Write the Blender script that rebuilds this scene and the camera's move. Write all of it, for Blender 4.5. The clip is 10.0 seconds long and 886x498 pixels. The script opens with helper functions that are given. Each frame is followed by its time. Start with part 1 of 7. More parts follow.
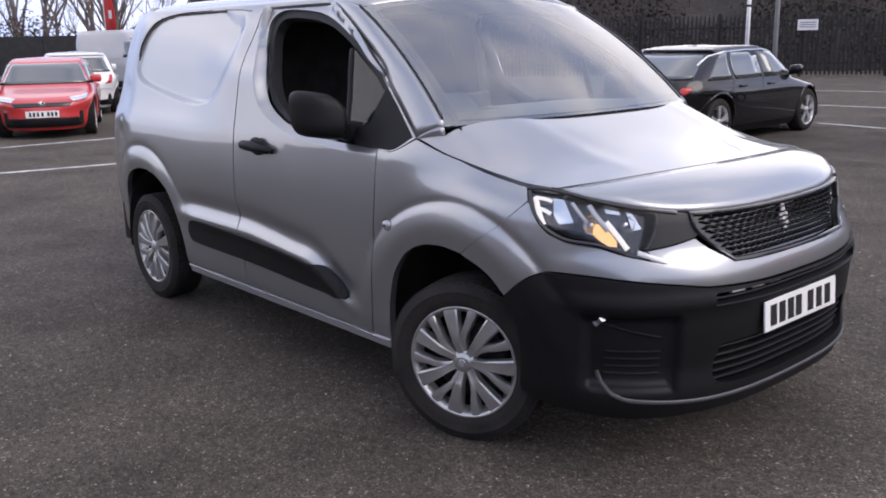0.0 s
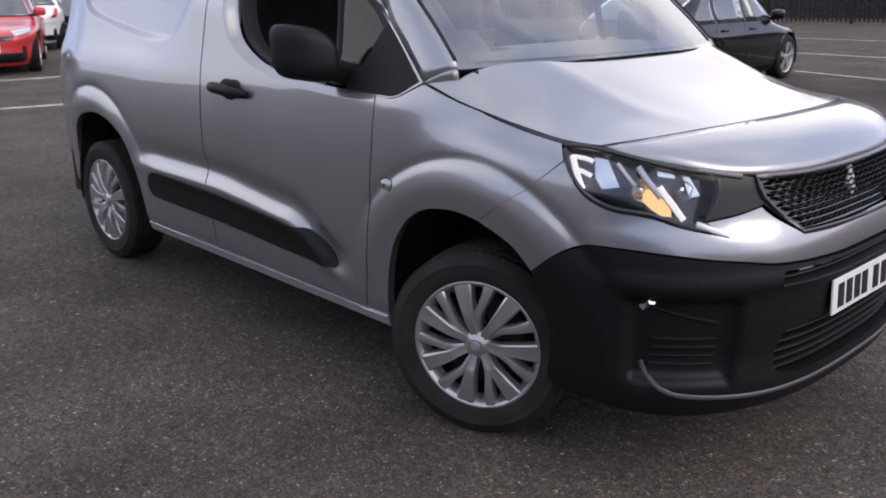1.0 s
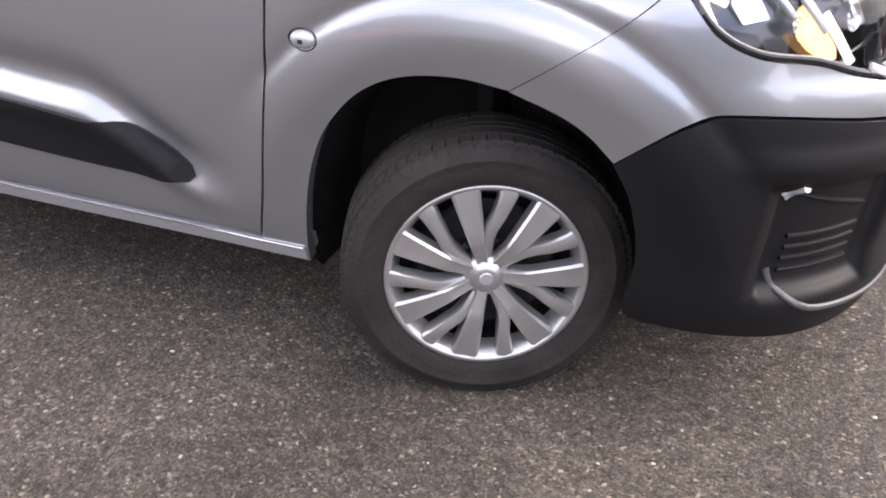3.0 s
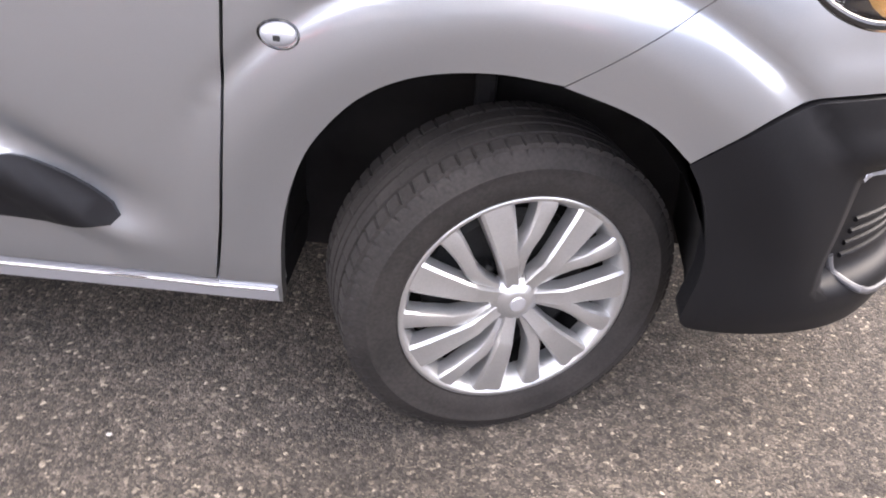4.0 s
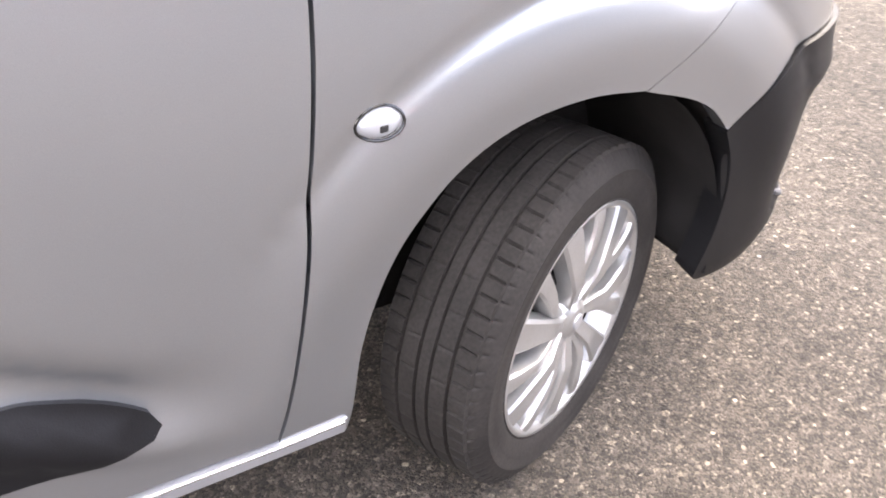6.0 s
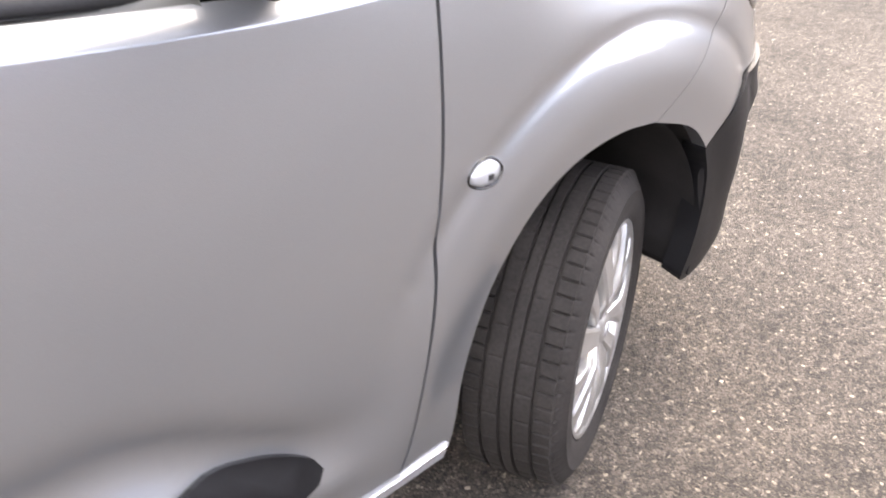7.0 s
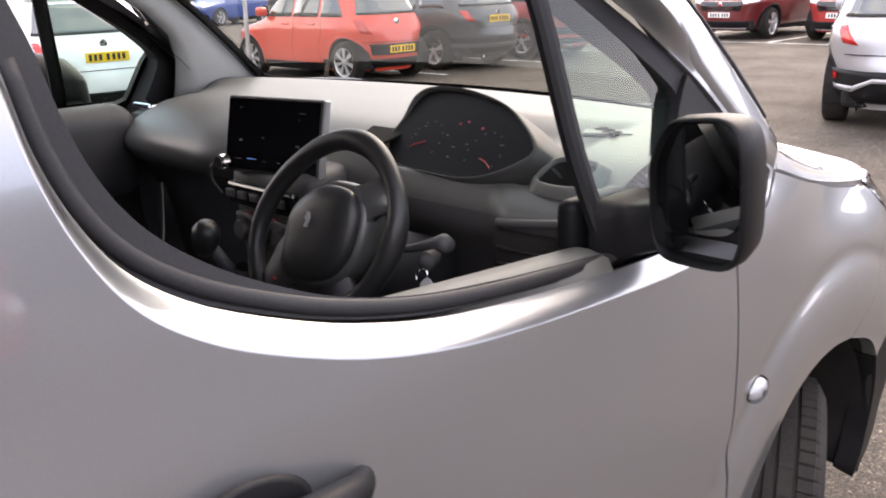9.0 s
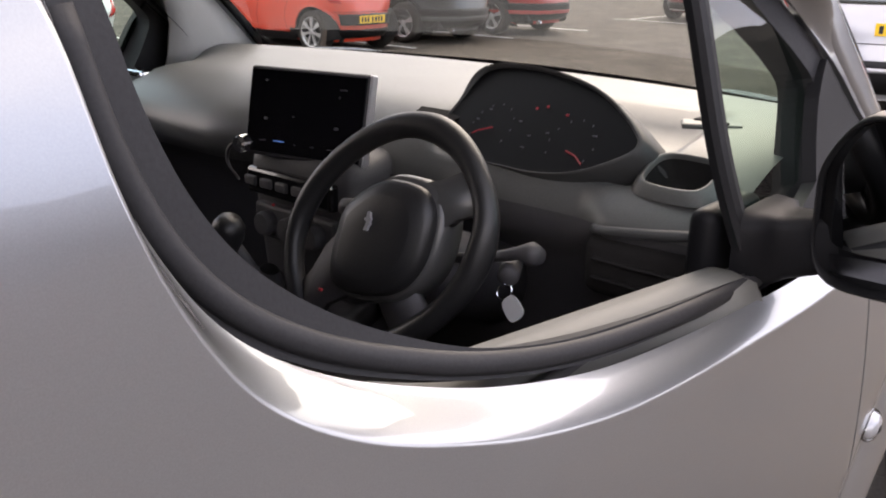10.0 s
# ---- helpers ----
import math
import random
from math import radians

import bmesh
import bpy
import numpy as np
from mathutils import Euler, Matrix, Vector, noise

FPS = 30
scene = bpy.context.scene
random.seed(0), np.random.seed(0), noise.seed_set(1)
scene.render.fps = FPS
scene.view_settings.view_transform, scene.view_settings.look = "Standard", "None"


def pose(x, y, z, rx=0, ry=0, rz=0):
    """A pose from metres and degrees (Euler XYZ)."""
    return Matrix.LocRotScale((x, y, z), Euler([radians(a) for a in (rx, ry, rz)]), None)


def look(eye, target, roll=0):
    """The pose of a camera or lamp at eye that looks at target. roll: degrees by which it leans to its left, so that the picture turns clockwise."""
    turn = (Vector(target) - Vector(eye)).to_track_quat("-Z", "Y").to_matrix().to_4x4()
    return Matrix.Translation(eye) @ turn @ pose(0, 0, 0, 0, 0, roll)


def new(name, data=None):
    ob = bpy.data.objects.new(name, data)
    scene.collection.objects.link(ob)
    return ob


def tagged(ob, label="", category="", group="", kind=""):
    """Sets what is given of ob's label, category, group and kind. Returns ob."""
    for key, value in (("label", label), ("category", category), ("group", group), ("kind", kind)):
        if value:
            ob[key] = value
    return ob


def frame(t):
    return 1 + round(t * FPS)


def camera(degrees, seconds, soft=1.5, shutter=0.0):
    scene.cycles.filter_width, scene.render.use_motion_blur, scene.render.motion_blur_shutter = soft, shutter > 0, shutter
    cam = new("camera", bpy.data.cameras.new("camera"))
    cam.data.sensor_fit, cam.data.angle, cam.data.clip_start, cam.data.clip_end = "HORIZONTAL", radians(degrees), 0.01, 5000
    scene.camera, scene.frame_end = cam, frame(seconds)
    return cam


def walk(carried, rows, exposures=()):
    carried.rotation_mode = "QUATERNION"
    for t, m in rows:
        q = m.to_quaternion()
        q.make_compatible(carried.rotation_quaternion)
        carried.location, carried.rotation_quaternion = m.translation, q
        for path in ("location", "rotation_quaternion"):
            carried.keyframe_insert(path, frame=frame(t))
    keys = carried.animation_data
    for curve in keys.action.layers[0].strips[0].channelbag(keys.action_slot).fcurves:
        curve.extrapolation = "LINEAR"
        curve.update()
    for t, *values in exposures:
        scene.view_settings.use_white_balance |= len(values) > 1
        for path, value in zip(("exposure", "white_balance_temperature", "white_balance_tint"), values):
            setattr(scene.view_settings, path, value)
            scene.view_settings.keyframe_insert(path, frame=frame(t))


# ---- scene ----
cam = camera(52.9, 10.0, soft=1.8, shutter=0.3)
PATH = [
    (0, (2.429, -3.051, 1.539), (0.96, -1.774, 1.078), -1.1),
    (0.5, (2.189, -2.966, 1.506), (0.739, -1.678, 1.018), -0.7),
    (1, (1.932, -2.858, 1.492), (0.553, -1.532, 0.91), -0.0),
    (1.5, (1.567, -2.847, 1.482), (0.364, -1.389, 0.828), 0.7),
    (2, (1.196, -2.727, 1.406), (0.173, -1.187, 0.643), 1.3),
    (3.5, (0.228, -2.354, 1.323), (-0.125, -0.697, 0.26), 2.3),
    (4, (-0.016, -2.188, 1.314), (-0.129, -0.537, 0.191), 3.3),
    (4.5, (-0.294, -2.089, 1.328), (-0.133, -0.459, 0.181), 3.8),
    (5, (-0.489, -1.908, 1.284), (-0.138, -0.353, 0.076), 4.9),
    (6.5, (-1.023, -1.751, 1.329), (0.082, -0.499, 0.228), 2.2),
    (7, (-1.227, -1.683, 1.36), (-0.006, -0.465, 0.346), 0.9),
    (7.5, (-1.408, -1.558, 1.389), (-0.013, -0.439, 0.493), 0.4),
    (8, (-1.545, -1.563, 1.428), (-0.083, -0.409, 0.7), 0.6),
    (8.5, (-1.69, -1.57, 1.476), (-0.261, -0.33, 0.827), -1.4),
    (9, (-1.735, -1.486, 1.492), (-0.354, -0.16, 0.912), -1.4),
    (9.5, (-1.714, -1.315, 1.489), (-0.283, -0.033, 0.932), 0.3),
    (10, (-1.676, -1.195, 1.468), (-0.24, 0.044, 0.834), 0.8),
]
walk(cam, [(t, look(eye, target, roll)) for t, eye, target, roll in PATH],
     exposures=[(0.0, 0.03, 6450, 20), (1.0, -0.07, 6500, 20), (1.5, -0.04, 6550, 20), (2.0, 0.5, 7000, 19), (3.5, 1.8, 7000, 19), (4.0, 2.15, 7050, 19), (4.5, 2.25, 7150, 19), (6.5, 2.44, 7300, 17), (7.5, 1.96, 7300, 17), (8.5, 1.66, 7400, 20), (10.0, 1.25, 7550, 20)])

# ---- light: bright overcast, the sun veiled, ahead of the van ----
SUN_AZ, SUN_EL = 20.0, 38.0
world = bpy.data.worlds.new("overcast")
scene.world = world
world.use_nodes = True
wn, wl = world.node_tree.nodes, world.node_tree.links
wn.clear()
w_out, w_bg, w_mix = wn.new("ShaderNodeOutputWorld"), wn.new("ShaderNodeBackground"), wn.new("ShaderNodeMix")
w_sky, w_tc, w_map, w_noise, w_ramp = (wn.new("ShaderNodeTexSky"), wn.new("ShaderNodeTexCoord"), wn.new("ShaderNodeMapping"),
                                       wn.new("ShaderNodeTexNoise"), wn.new("ShaderNodeValToRGB"))
w_sky.sky_type, w_sky.sun_disc = "NISHITA", False
w_sky.sun_elevation, w_sky.sun_rotation = radians(SUN_EL), radians(90 - SUN_AZ)
w_sky.air_density, w_sky.dust_density = 1.0, 4.0
w_map.inputs["Scale"].default_value, w_map.inputs["Location"].default_value = (1.6, 1.6, 2.6), (-8.95, -5.77, 9.88)
w_noise.inputs["Scale"].default_value, w_noise.inputs["Detail"].default_value = 1.1, 6
w_ramp.color_ramp.elements[0].position, w_ramp.color_ramp.elements[1].position = 0.38, 0.64
w_ramp.color_ramp.elements[0].color, w_ramp.color_ramp.elements[1].color = (7.8, 9.6, 13.6, 1), (21.5, 21.5, 21.5, 1)
w_mix.data_type = "RGBA"
w_mix.inputs[0].default_value = 0.8
wl.new(w_tc.outputs["Generated"], w_map.inputs["Vector"])
wl.new(w_map.outputs["Vector"], w_noise.inputs["Vector"])
wl.new(w_noise.outputs[0], w_ramp.inputs[0])
wl.new(w_sky.outputs[0], w_mix.inputs[6])
wl.new(w_ramp.outputs[0], w_mix.inputs[7])
# broken cloud: hazy and bright towards the horizon
w_sep, w_grad, w_mul = wn.new("ShaderNodeSeparateXYZ"), wn.new("ShaderNodeMapRange"), wn.new("ShaderNodeMix")
w_grad.inputs["From Min"].default_value, w_grad.inputs["From Max"].default_value = 0.0, 0.75
w_grad.inputs["To Min"].default_value, w_grad.inputs["To Max"].default_value = 1.32, 0.98
w_mul.data_type, w_mul.blend_type = "RGBA", "MULTIPLY"
w_mul.inputs[0].default_value = 1.0
wl.new(w_tc.outputs["Generated"], w_sep.inputs[0])
wl.new(w_sep.outputs["Z"], w_grad.inputs["Value"])
wl.new(w_mix.outputs[2], w_mul.inputs[6])
wl.new(w_grad.outputs[0], w_mul.inputs[7])
wl.new(w_mul.outputs[2], w_bg.inputs["Color"])
w_bg.inputs["Strength"].default_value = 0.085
wl.new(w_bg.outputs[0], w_out.inputs["Surface"])
sun_data = bpy.data.lights.new("sun", "SUN")
sun_data.energy, sun_data.angle, sun_data.color = 1.3, radians(42), (1.0, 0.95, 0.88)
sun = new("sun", sun_data)
sun.matrix_world = look((0, 0, 0), (-math.cos(radians(SUN_AZ)) * math.cos(radians(SUN_EL)), -math.sin(radians(SUN_AZ)) * math.cos(radians(SUN_EL)), -math.sin(radians(SUN_EL))))


# ---- materials ----
def material(name, base, rough=0.5, metal=0.0, coat=0.0, vary=0.0, scale=8.0, grain=0.0, grain_scale=200.0, bump=0.0, spec=0.5, coat_rough=0.03, coat_ior=1.5):
    """Principled surface with large stains (vary) and fine grain, in object space."""
    m = bpy.data.materials.new(name)
    m.use_nodes = True
    nt = m.node_tree
    b = nt.nodes["Principled BSDF"]
    b.inputs["Base Color"].default_value = (*base, 1)
    b.inputs["Roughness"].default_value, b.inputs["Metallic"].default_value = rough, metal
    b.inputs["Coat Weight"].default_value, b.inputs["Coat Roughness"].default_value = coat, coat_rough
    b.inputs["Specular IOR Level"].default_value, b.inputs["Coat IOR"].default_value = spec, coat_ior
    tc = nt.nodes.new("ShaderNodeTexCoord")
    col = None
    for amount, sc in ((vary, scale), (grain, grain_scale)):
        if not amount:
            continue
        n = nt.nodes.new("ShaderNodeTexNoise")
        n.inputs["Scale"].default_value, n.inputs["Detail"].default_value = sc, 4
        nt.links.new(tc.outputs["Object"], n.inputs["Vector"])
        r = nt.nodes.new("ShaderNodeMapRange")
        r.inputs["From Min"].default_value, r.inputs["From Max"].default_value = 0.3, 0.7
        r.inputs["To Min"].default_value, r.inputs["To Max"].default_value = 1 - amount, 1 + amount
        nt.links.new(n.outputs[0], r.inputs["Value"])
        mul = nt.nodes.new("ShaderNodeMix")
        mul.data_type, mul.blend_type = "RGBA", "MULTIPLY"
        mul.inputs[0].default_value = 1
        if col is None:
            mul.inputs[6].default_value = (*base, 1)
        else:
            nt.links.new(col, mul.inputs[6])
        nt.links.new(r.outputs[0], mul.inputs[7])
        col = mul.outputs[2]
    if col is not None:
        nt.links.new(col, b.inputs["Base Color"])
    if bump:
        n = nt.nodes.new("ShaderNodeTexNoise")
        n.inputs["Scale"].default_value, n.inputs["Detail"].default_value = grain_scale, 3
        nt.links.new(tc.outputs["Object"], n.inputs["Vector"])
        bp = nt.nodes.new("ShaderNodeBump")
        bp.inputs["Strength"].default_value, bp.inputs["Distance"].default_value = bump, 0.002
        nt.links.new(n.outputs[0], bp.inputs["Height"])
        nt.links.new(bp.outputs[0], b.inputs["Normal"])
    return m


def glass(name, tint=(0.9, 0.95, 0.93), rough=0.0, reflect=0.05):
    """Thin pane: clear, with a mirror share that grows at grazing angles."""
    m = bpy.data.materials.new(name)
    m.use_nodes = True
    nt = m.node_tree
    nt.nodes.clear()
    out, mix, tr, gl, lw, pw, mr = [nt.nodes.new("ShaderNode" + k) for k in ("OutputMaterial", "MixShader", "BsdfTransparent", "BsdfGlossy", "LayerWeight", "Math", "MapRange")]
    tr.inputs[0].default_value = (*tint, 1)
    gl.inputs["Roughness"].default_value = rough
    lw.inputs["Blend"].default_value = 0.5
    pw.operation = "POWER"
    pw.inputs[1].default_value = 4.0
    mr.inputs["To Min"].default_value, mr.inputs["To Max"].default_value = reflect, 0.95
    nt.links.new(lw.outputs["Facing"], pw.inputs[0])
    nt.links.new(pw.outputs[0], mr.inputs["Value"])
    nt.links.new(mr.outputs[0], mix.inputs[0])
    nt.links.new(tr.outputs[0], mix.inputs[1])
    nt.links.new(gl.outputs[0], mix.inputs[2])
    nt.links.new(mix.outputs[0], out.inputs["Surface"])
    return m


def emitter(name, colour, strength):
    m = bpy.data.materials.new(name)
    m.use_nodes = True
    b = m.node_tree.nodes["Principled BSDF"]
    b.inputs["Base Color"].default_value = (*[0.25 * c for c in colour], 1)
    b.inputs["Emission Color"].default_value, b.inputs["Emission Strength"].default_value = (*colour, 1), strength
    return m


def car_paint(name, base, metal=0.0, rough=0.35, coat_ior=1.5):
    return material(name, base, rough, metal, coat=1.0, vary=0.03, scale=2.0, grain=0.04 if metal else 0.0, grain_scale=900.0, coat_ior=coat_ior)


GREY_PAINT = car_paint("grey_metallic_paint", (0.340, 0.350, 0.361), 0.78, 0.31, 1.65)
BLACK_PLASTIC = material("black_textured_plastic", (0.006, 0.006, 0.007), 0.5, spec=0.25, vary=0.15, scale=5, grain=0.2, grain_scale=400, bump=0.15)
GLOSS_BLACK = material("gloss_black", (0.008, 0.008, 0.009), 0.12, coat=0.6)
TRIM_RUBBER = material("window_rubber", (0.02, 0.02, 0.022), 0.6, spec=0.35, vary=0.15, scale=6, grain=0.15, grain_scale=300, bump=0.1)
WELL = material("wheel_well_liner", (0.019, 0.018, 0.018), 0.9, spec=0.15, vary=0.3, scale=9, bump=0.3)
TYRE = material("tyre_rubber", (0.024, 0.021, 0.019), 0.8, spec=0.25, vary=0.3, scale=9, grain=0.25, grain_scale=160, bump=0.10)
TRIM_SILVER = material("silver_wheel_trim", (0.47, 0.465, 0.455), 0.28, 0.75, vary=0.06, scale=14, grain=0.05, grain_scale=300)
STEEL_DARK = material("dark_brake_steel", (0.03, 0.03, 0.03), 0.6, 0.5, vary=0.3, scale=20)
CHROME = material("chrome", (0.8, 0.8, 0.82), 0.08, 1.0)
SILVER_PLASTIC = material("satin_silver", (0.5, 0.5, 0.52), 0.35, 0.6)
WINDSCREEN = glass("windscreen_glass", (0.94, 0.98, 0.94), reflect=0.29)
PANE = glass("side_glass", (0.60, 0.76, 0.69), reflect=0.04)
LENS = glass("lamp_lens", (0.93, 0.95, 0.96), reflect=0.03)
MATT_BLACK = material("matt_black_plastic", (0.007, 0.007, 0.008), 0.45, spec=0.10, vary=0.15, scale=8, grain=0.15, grain_scale=400, bump=0.1)
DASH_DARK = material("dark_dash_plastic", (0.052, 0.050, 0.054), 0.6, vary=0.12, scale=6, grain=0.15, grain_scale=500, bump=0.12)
DASH_PAD = material("grey_dash_pad", (0.095, 0.096, 0.093), 0.42, vary=0.08, scale=5, grain=0.10, grain_scale=500, bump=0.1)
DASH_MID = material("grey_dash_plastic", (0.048, 0.049, 0.050), 0.55, vary=0.08, scale=5, grain=0.10, grain_scale=500, bump=0.1)
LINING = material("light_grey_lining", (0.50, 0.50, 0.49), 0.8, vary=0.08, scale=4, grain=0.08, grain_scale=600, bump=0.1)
SILL_GREY = material("pale_sill_plastic", (0.14, 0.14, 0.13), 0.6, vary=0.06, scale=9)
SCREEN = material("screen_glass", (0.006, 0.006, 0.008), 0.08, coat=0.5)
MIRROR = material("mirror_glass", (0.30, 0.31, 0.32), 0.01, 1.0)
WIDE_MIRROR = material("wide_angle_mirror", (0.14, 0.14, 0.15), 0.22, 1.0)
AMBER = emitter("amber_lamp", (1.0, 0.58, 0.24), 1.1)
WARM_WHITE = emitter("lit_daylight_strip", (0.9, 0.88, 0.84), 0.9)
RED_GLOW = emitter("red_glow", (0.7, 0.05, 0.08), 0.045)
WHITE_GLOW = emitter("white_glow", (0.15, 0.16, 0.20), 0.03)
BLUE_GLOW = emitter("blue_glow", (0.1, 0.25, 0.7), 0.3)
REFLECTOR = material("lamp_reflector", (0.75, 0.76, 0.78), 0.15, 0.9)
PLATE_WHITE = material("plate_white", (0.78, 0.78, 0.76), 0.4, vary=0.04)
PLATE_YELLOW = material("plate_yellow", (0.85, 0.52, 0.02), 0.4, vary=0.04)
PLATE_INK = material("plate_ink", (0.01, 0.01, 0.01), 0.5)
RED_LENS = material("red_lamp_lens", (0.50, 0.015, 0.015), 0.12, coat=0.6)
WHITE_PAINT_LINE = material("worn_line_paint", (0.55, 0.55, 0.53), 0.8, vary=0.4, scale=5, grain=0.4, grain_scale=60)
FENCE_STEEL = material("dark_fence_steel", (0.02, 0.02, 0.022), 0.6, 0.3, vary=0.3, scale=3)
POLE_STEEL = material("galvanised_pole", (0.62, 0.64, 0.66), 0.5, 0.3, vary=0.15, scale=6)
BARK = material("tree_bark", (0.15, 0.125, 0.11), 0.9, vary=0.4, scale=6, bump=0.4, grain_scale=40)
def lerp_table(tab, v):
    """Smooth monotone-ish interpolation through (v, value) pairs."""
    if v <= tab[0][0]:
        return tab[0][1]
    n = len(tab)
    for i in range(n - 1):
        a, b = tab[i], tab[i + 1]
        if v <= b[0]:
            h = b[0] - a[0]
            t = (v - a[0]) / h
            d = (b[1] - a[1]) / h
            m0 = d if i == 0 else 0.5 * (d + (a[1] - tab[i - 1][1]) / (a[0] - tab[i - 1][0]))
            m1 = d if i == n - 2 else 0.5 * (d + (tab[i + 2][1] - b[1]) / (tab[i + 2][0] - b[0]))
            t2, t3 = t * t, t * t * t
            return (2 * t3 - 3 * t2 + 1) * a[1] + (t3 - 2 * t2 + t) * h * m0 + (3 * t2 - 2 * t3) * b[1] + (t3 - t2) * h * m1
    return tab[-1][1]


def ease(a, b, v):
    t = min(1.0, max(0.0, (v - a) / (b - a)))
    return t * t * (3 - 2 * t)


# half-width over height: doors and van body; front wings
SIDE = [(0.15, 0.84), (0.25, 0.868), (0.32, 0.888), (0.45, 0.900), (0.62, 0.9115), (0.72, 0.9145), (0.80, 0.9145), (0.88, 0.9120), (0.96, 0.9065), (1.04, 0.8985),
        (1.09, 0.8905), (1.125, 0.878), (1.16, 0.862), (1.25, 0.832), (1.45, 0.788), (1.62, 0.738), (1.70, 0.700), (1.76, 0.640), (1.80, 0.54)]
WING = [(0.15, 0.84), (0.25, 0.868), (0.32, 0.888), (0.45, 0.902), (0.62, 0.914), (0.80, 0.916), (0.88, 0.910), (0.95, 0.896),
        (1.0, 0.870), (1.03, 0.845), (1.08, 0.81), (1.14, 0.78), (1.3, 0.70)]
# nose over height on the centre line
NOSE = [(0.15, 0.80), (0.24, 0.845), (0.34, 0.875), (0.42, 0.890), (0.52, 0.902), (0.64, 0.907), (0.74, 0.905), (0.79, 0.888),
        (0.83, 0.862), (0.90, 0.842), (0.96, 0.825), (1.00, 0.80), (1.04, 0.74), (1.1, 0.6)]
POWER = 3.0


def half_width(x, z):
    k = ease(-0.35, 0.30, x)
    w = lerp_table(SIDE, z)
    if k > 0:
        w += k * (lerp_table(WING, z) - w)
    # tail narrows slightly
    w -= 0.095 * ease(-2.92, -3.45, x)
    # wheel arch flares
    if z < 1.1:
        r = ((x - 0.0) ** 2 + (z - 0.33) ** 2) ** 0.5
        w += (0.010 * ease(0.630, 0.525, r) - 0.011 * ease(0.53, 0.425, r) - 0.005 * ease(0.58, 0.72, z) * math.exp(-((r - 0.615) / 0.02) ** 2)) * ease(0.25, 0.45, z)
        r = ((x + 2.785) ** 2 + (z - 0.33) ** 2) ** 0.5
        w += (0.010 * ease(0.630, 0.525, r) - 0.011 * ease(0.53, 0.425, r) - 0.005 * ease(0.58, 0.72, z) * math.exp(-((r - 0.615) / 0.02) ** 2)) * ease(0.25, 0.45, z)
    # swept ridge over the rubbing strip
    if -2.4 < x < -0.4 and z < 0.8:
        zr = 0.60 - 0.05 * ease(-1.6, -0.9, x) - 0.16 * ease(-1.0, -0.62, x)
        d = z - zr
        k = ease(-2.4, -2.1, x) * ease(-0.55, -0.75, x)
        w += k * (0.014 * math.exp(-(d / 0.035) ** 2) - 0.018 * math.exp(-((d - 0.085) / 0.05) ** 2))
    return w


def body(s, z):
    """Point of the outer skin: s runs along the side (s = x up to the front axle), then round the corner to the centre line."""
    if s <= 0:
        return (s, -half_width(s, z), z)
    f = lerp_table(NOSE, z)
    a = s / 0.9
    c, n = max(0.0, math.cos(a)), math.sin(a)
    r = (c ** POWER + n ** POWER) ** (-1 / POWER)
    x = f * r * n
    return (x, -half_width(x, z) * r * c, z)


def full_side(s, z):
    """How far the flank stands out past the lean of the glass, up to the chamfer under the windows."""
    if not 1.0 < z < 1.62:
        return 0.0
    upright = lerp_table(SIDE, 1.0) - 0.105 * (z - 1.0)
    k = ease(1.62, 1.34, z) * ease(-0.42, -0.62, s) * ease(-2.3, -1.66, s)
    return 0.75 * max(0.0, upright - half_width(s, z)) * k


# ---- building tools ----
def link_mesh(name, mesh, mat, parent=None, label=""):
    ob = new(name, mesh)
    if mat is not None and not mesh.materials:
        mesh.materials.append(mat)
    if parent is not None:
        ob.parent = parent
    if label:
        tagged(ob, label)
    return ob


def part(name, bm, mat, parent, label="", smooth=False, flip=False):
    """Links a bmesh as one mesh object under a thing or a part; flip mirrors it across the van's length."""
    if flip:
        for v in bm.verts:
            v.co.y = -v.co.y
        bmesh.ops.reverse_faces(bm, faces=bm.faces[:])
    me = bpy.data.meshes.new(name)
    bm.to_mesh(me)
    bm.free()
    for p in me.polygons:
        p.use_smooth = smooth
    return link_mesh(name, me, mat, parent, label)


def rounded_box(size, at=(0, 0, 0), bevel=0.01, seg=2, turn=None):
    bm = bmesh.new()
    bmesh.ops.create_cube(bm, size=1)
    bmesh.ops.scale(bm, vec=size, verts=bm.verts[:])
    if bevel:
        bmesh.ops.bevel(bm, geom=bm.edges[:], offset=min(bevel, 0.49 * min(size)), segments=seg, affect="EDGES", profile=0.5)
    if turn is not None:
        bmesh.ops.transform(bm, matrix=turn, verts=bm.verts[:])
    bmesh.ops.translate(bm, vec=at, verts=bm.verts[:])
    return bm


def add_bm(bm, other):
    me = bpy.data.meshes.new("tmp")
    other.to_mesh(me)
    other.free()
    bm.from_mesh(me)
    bpy.data.meshes.remove(me)
    return bm


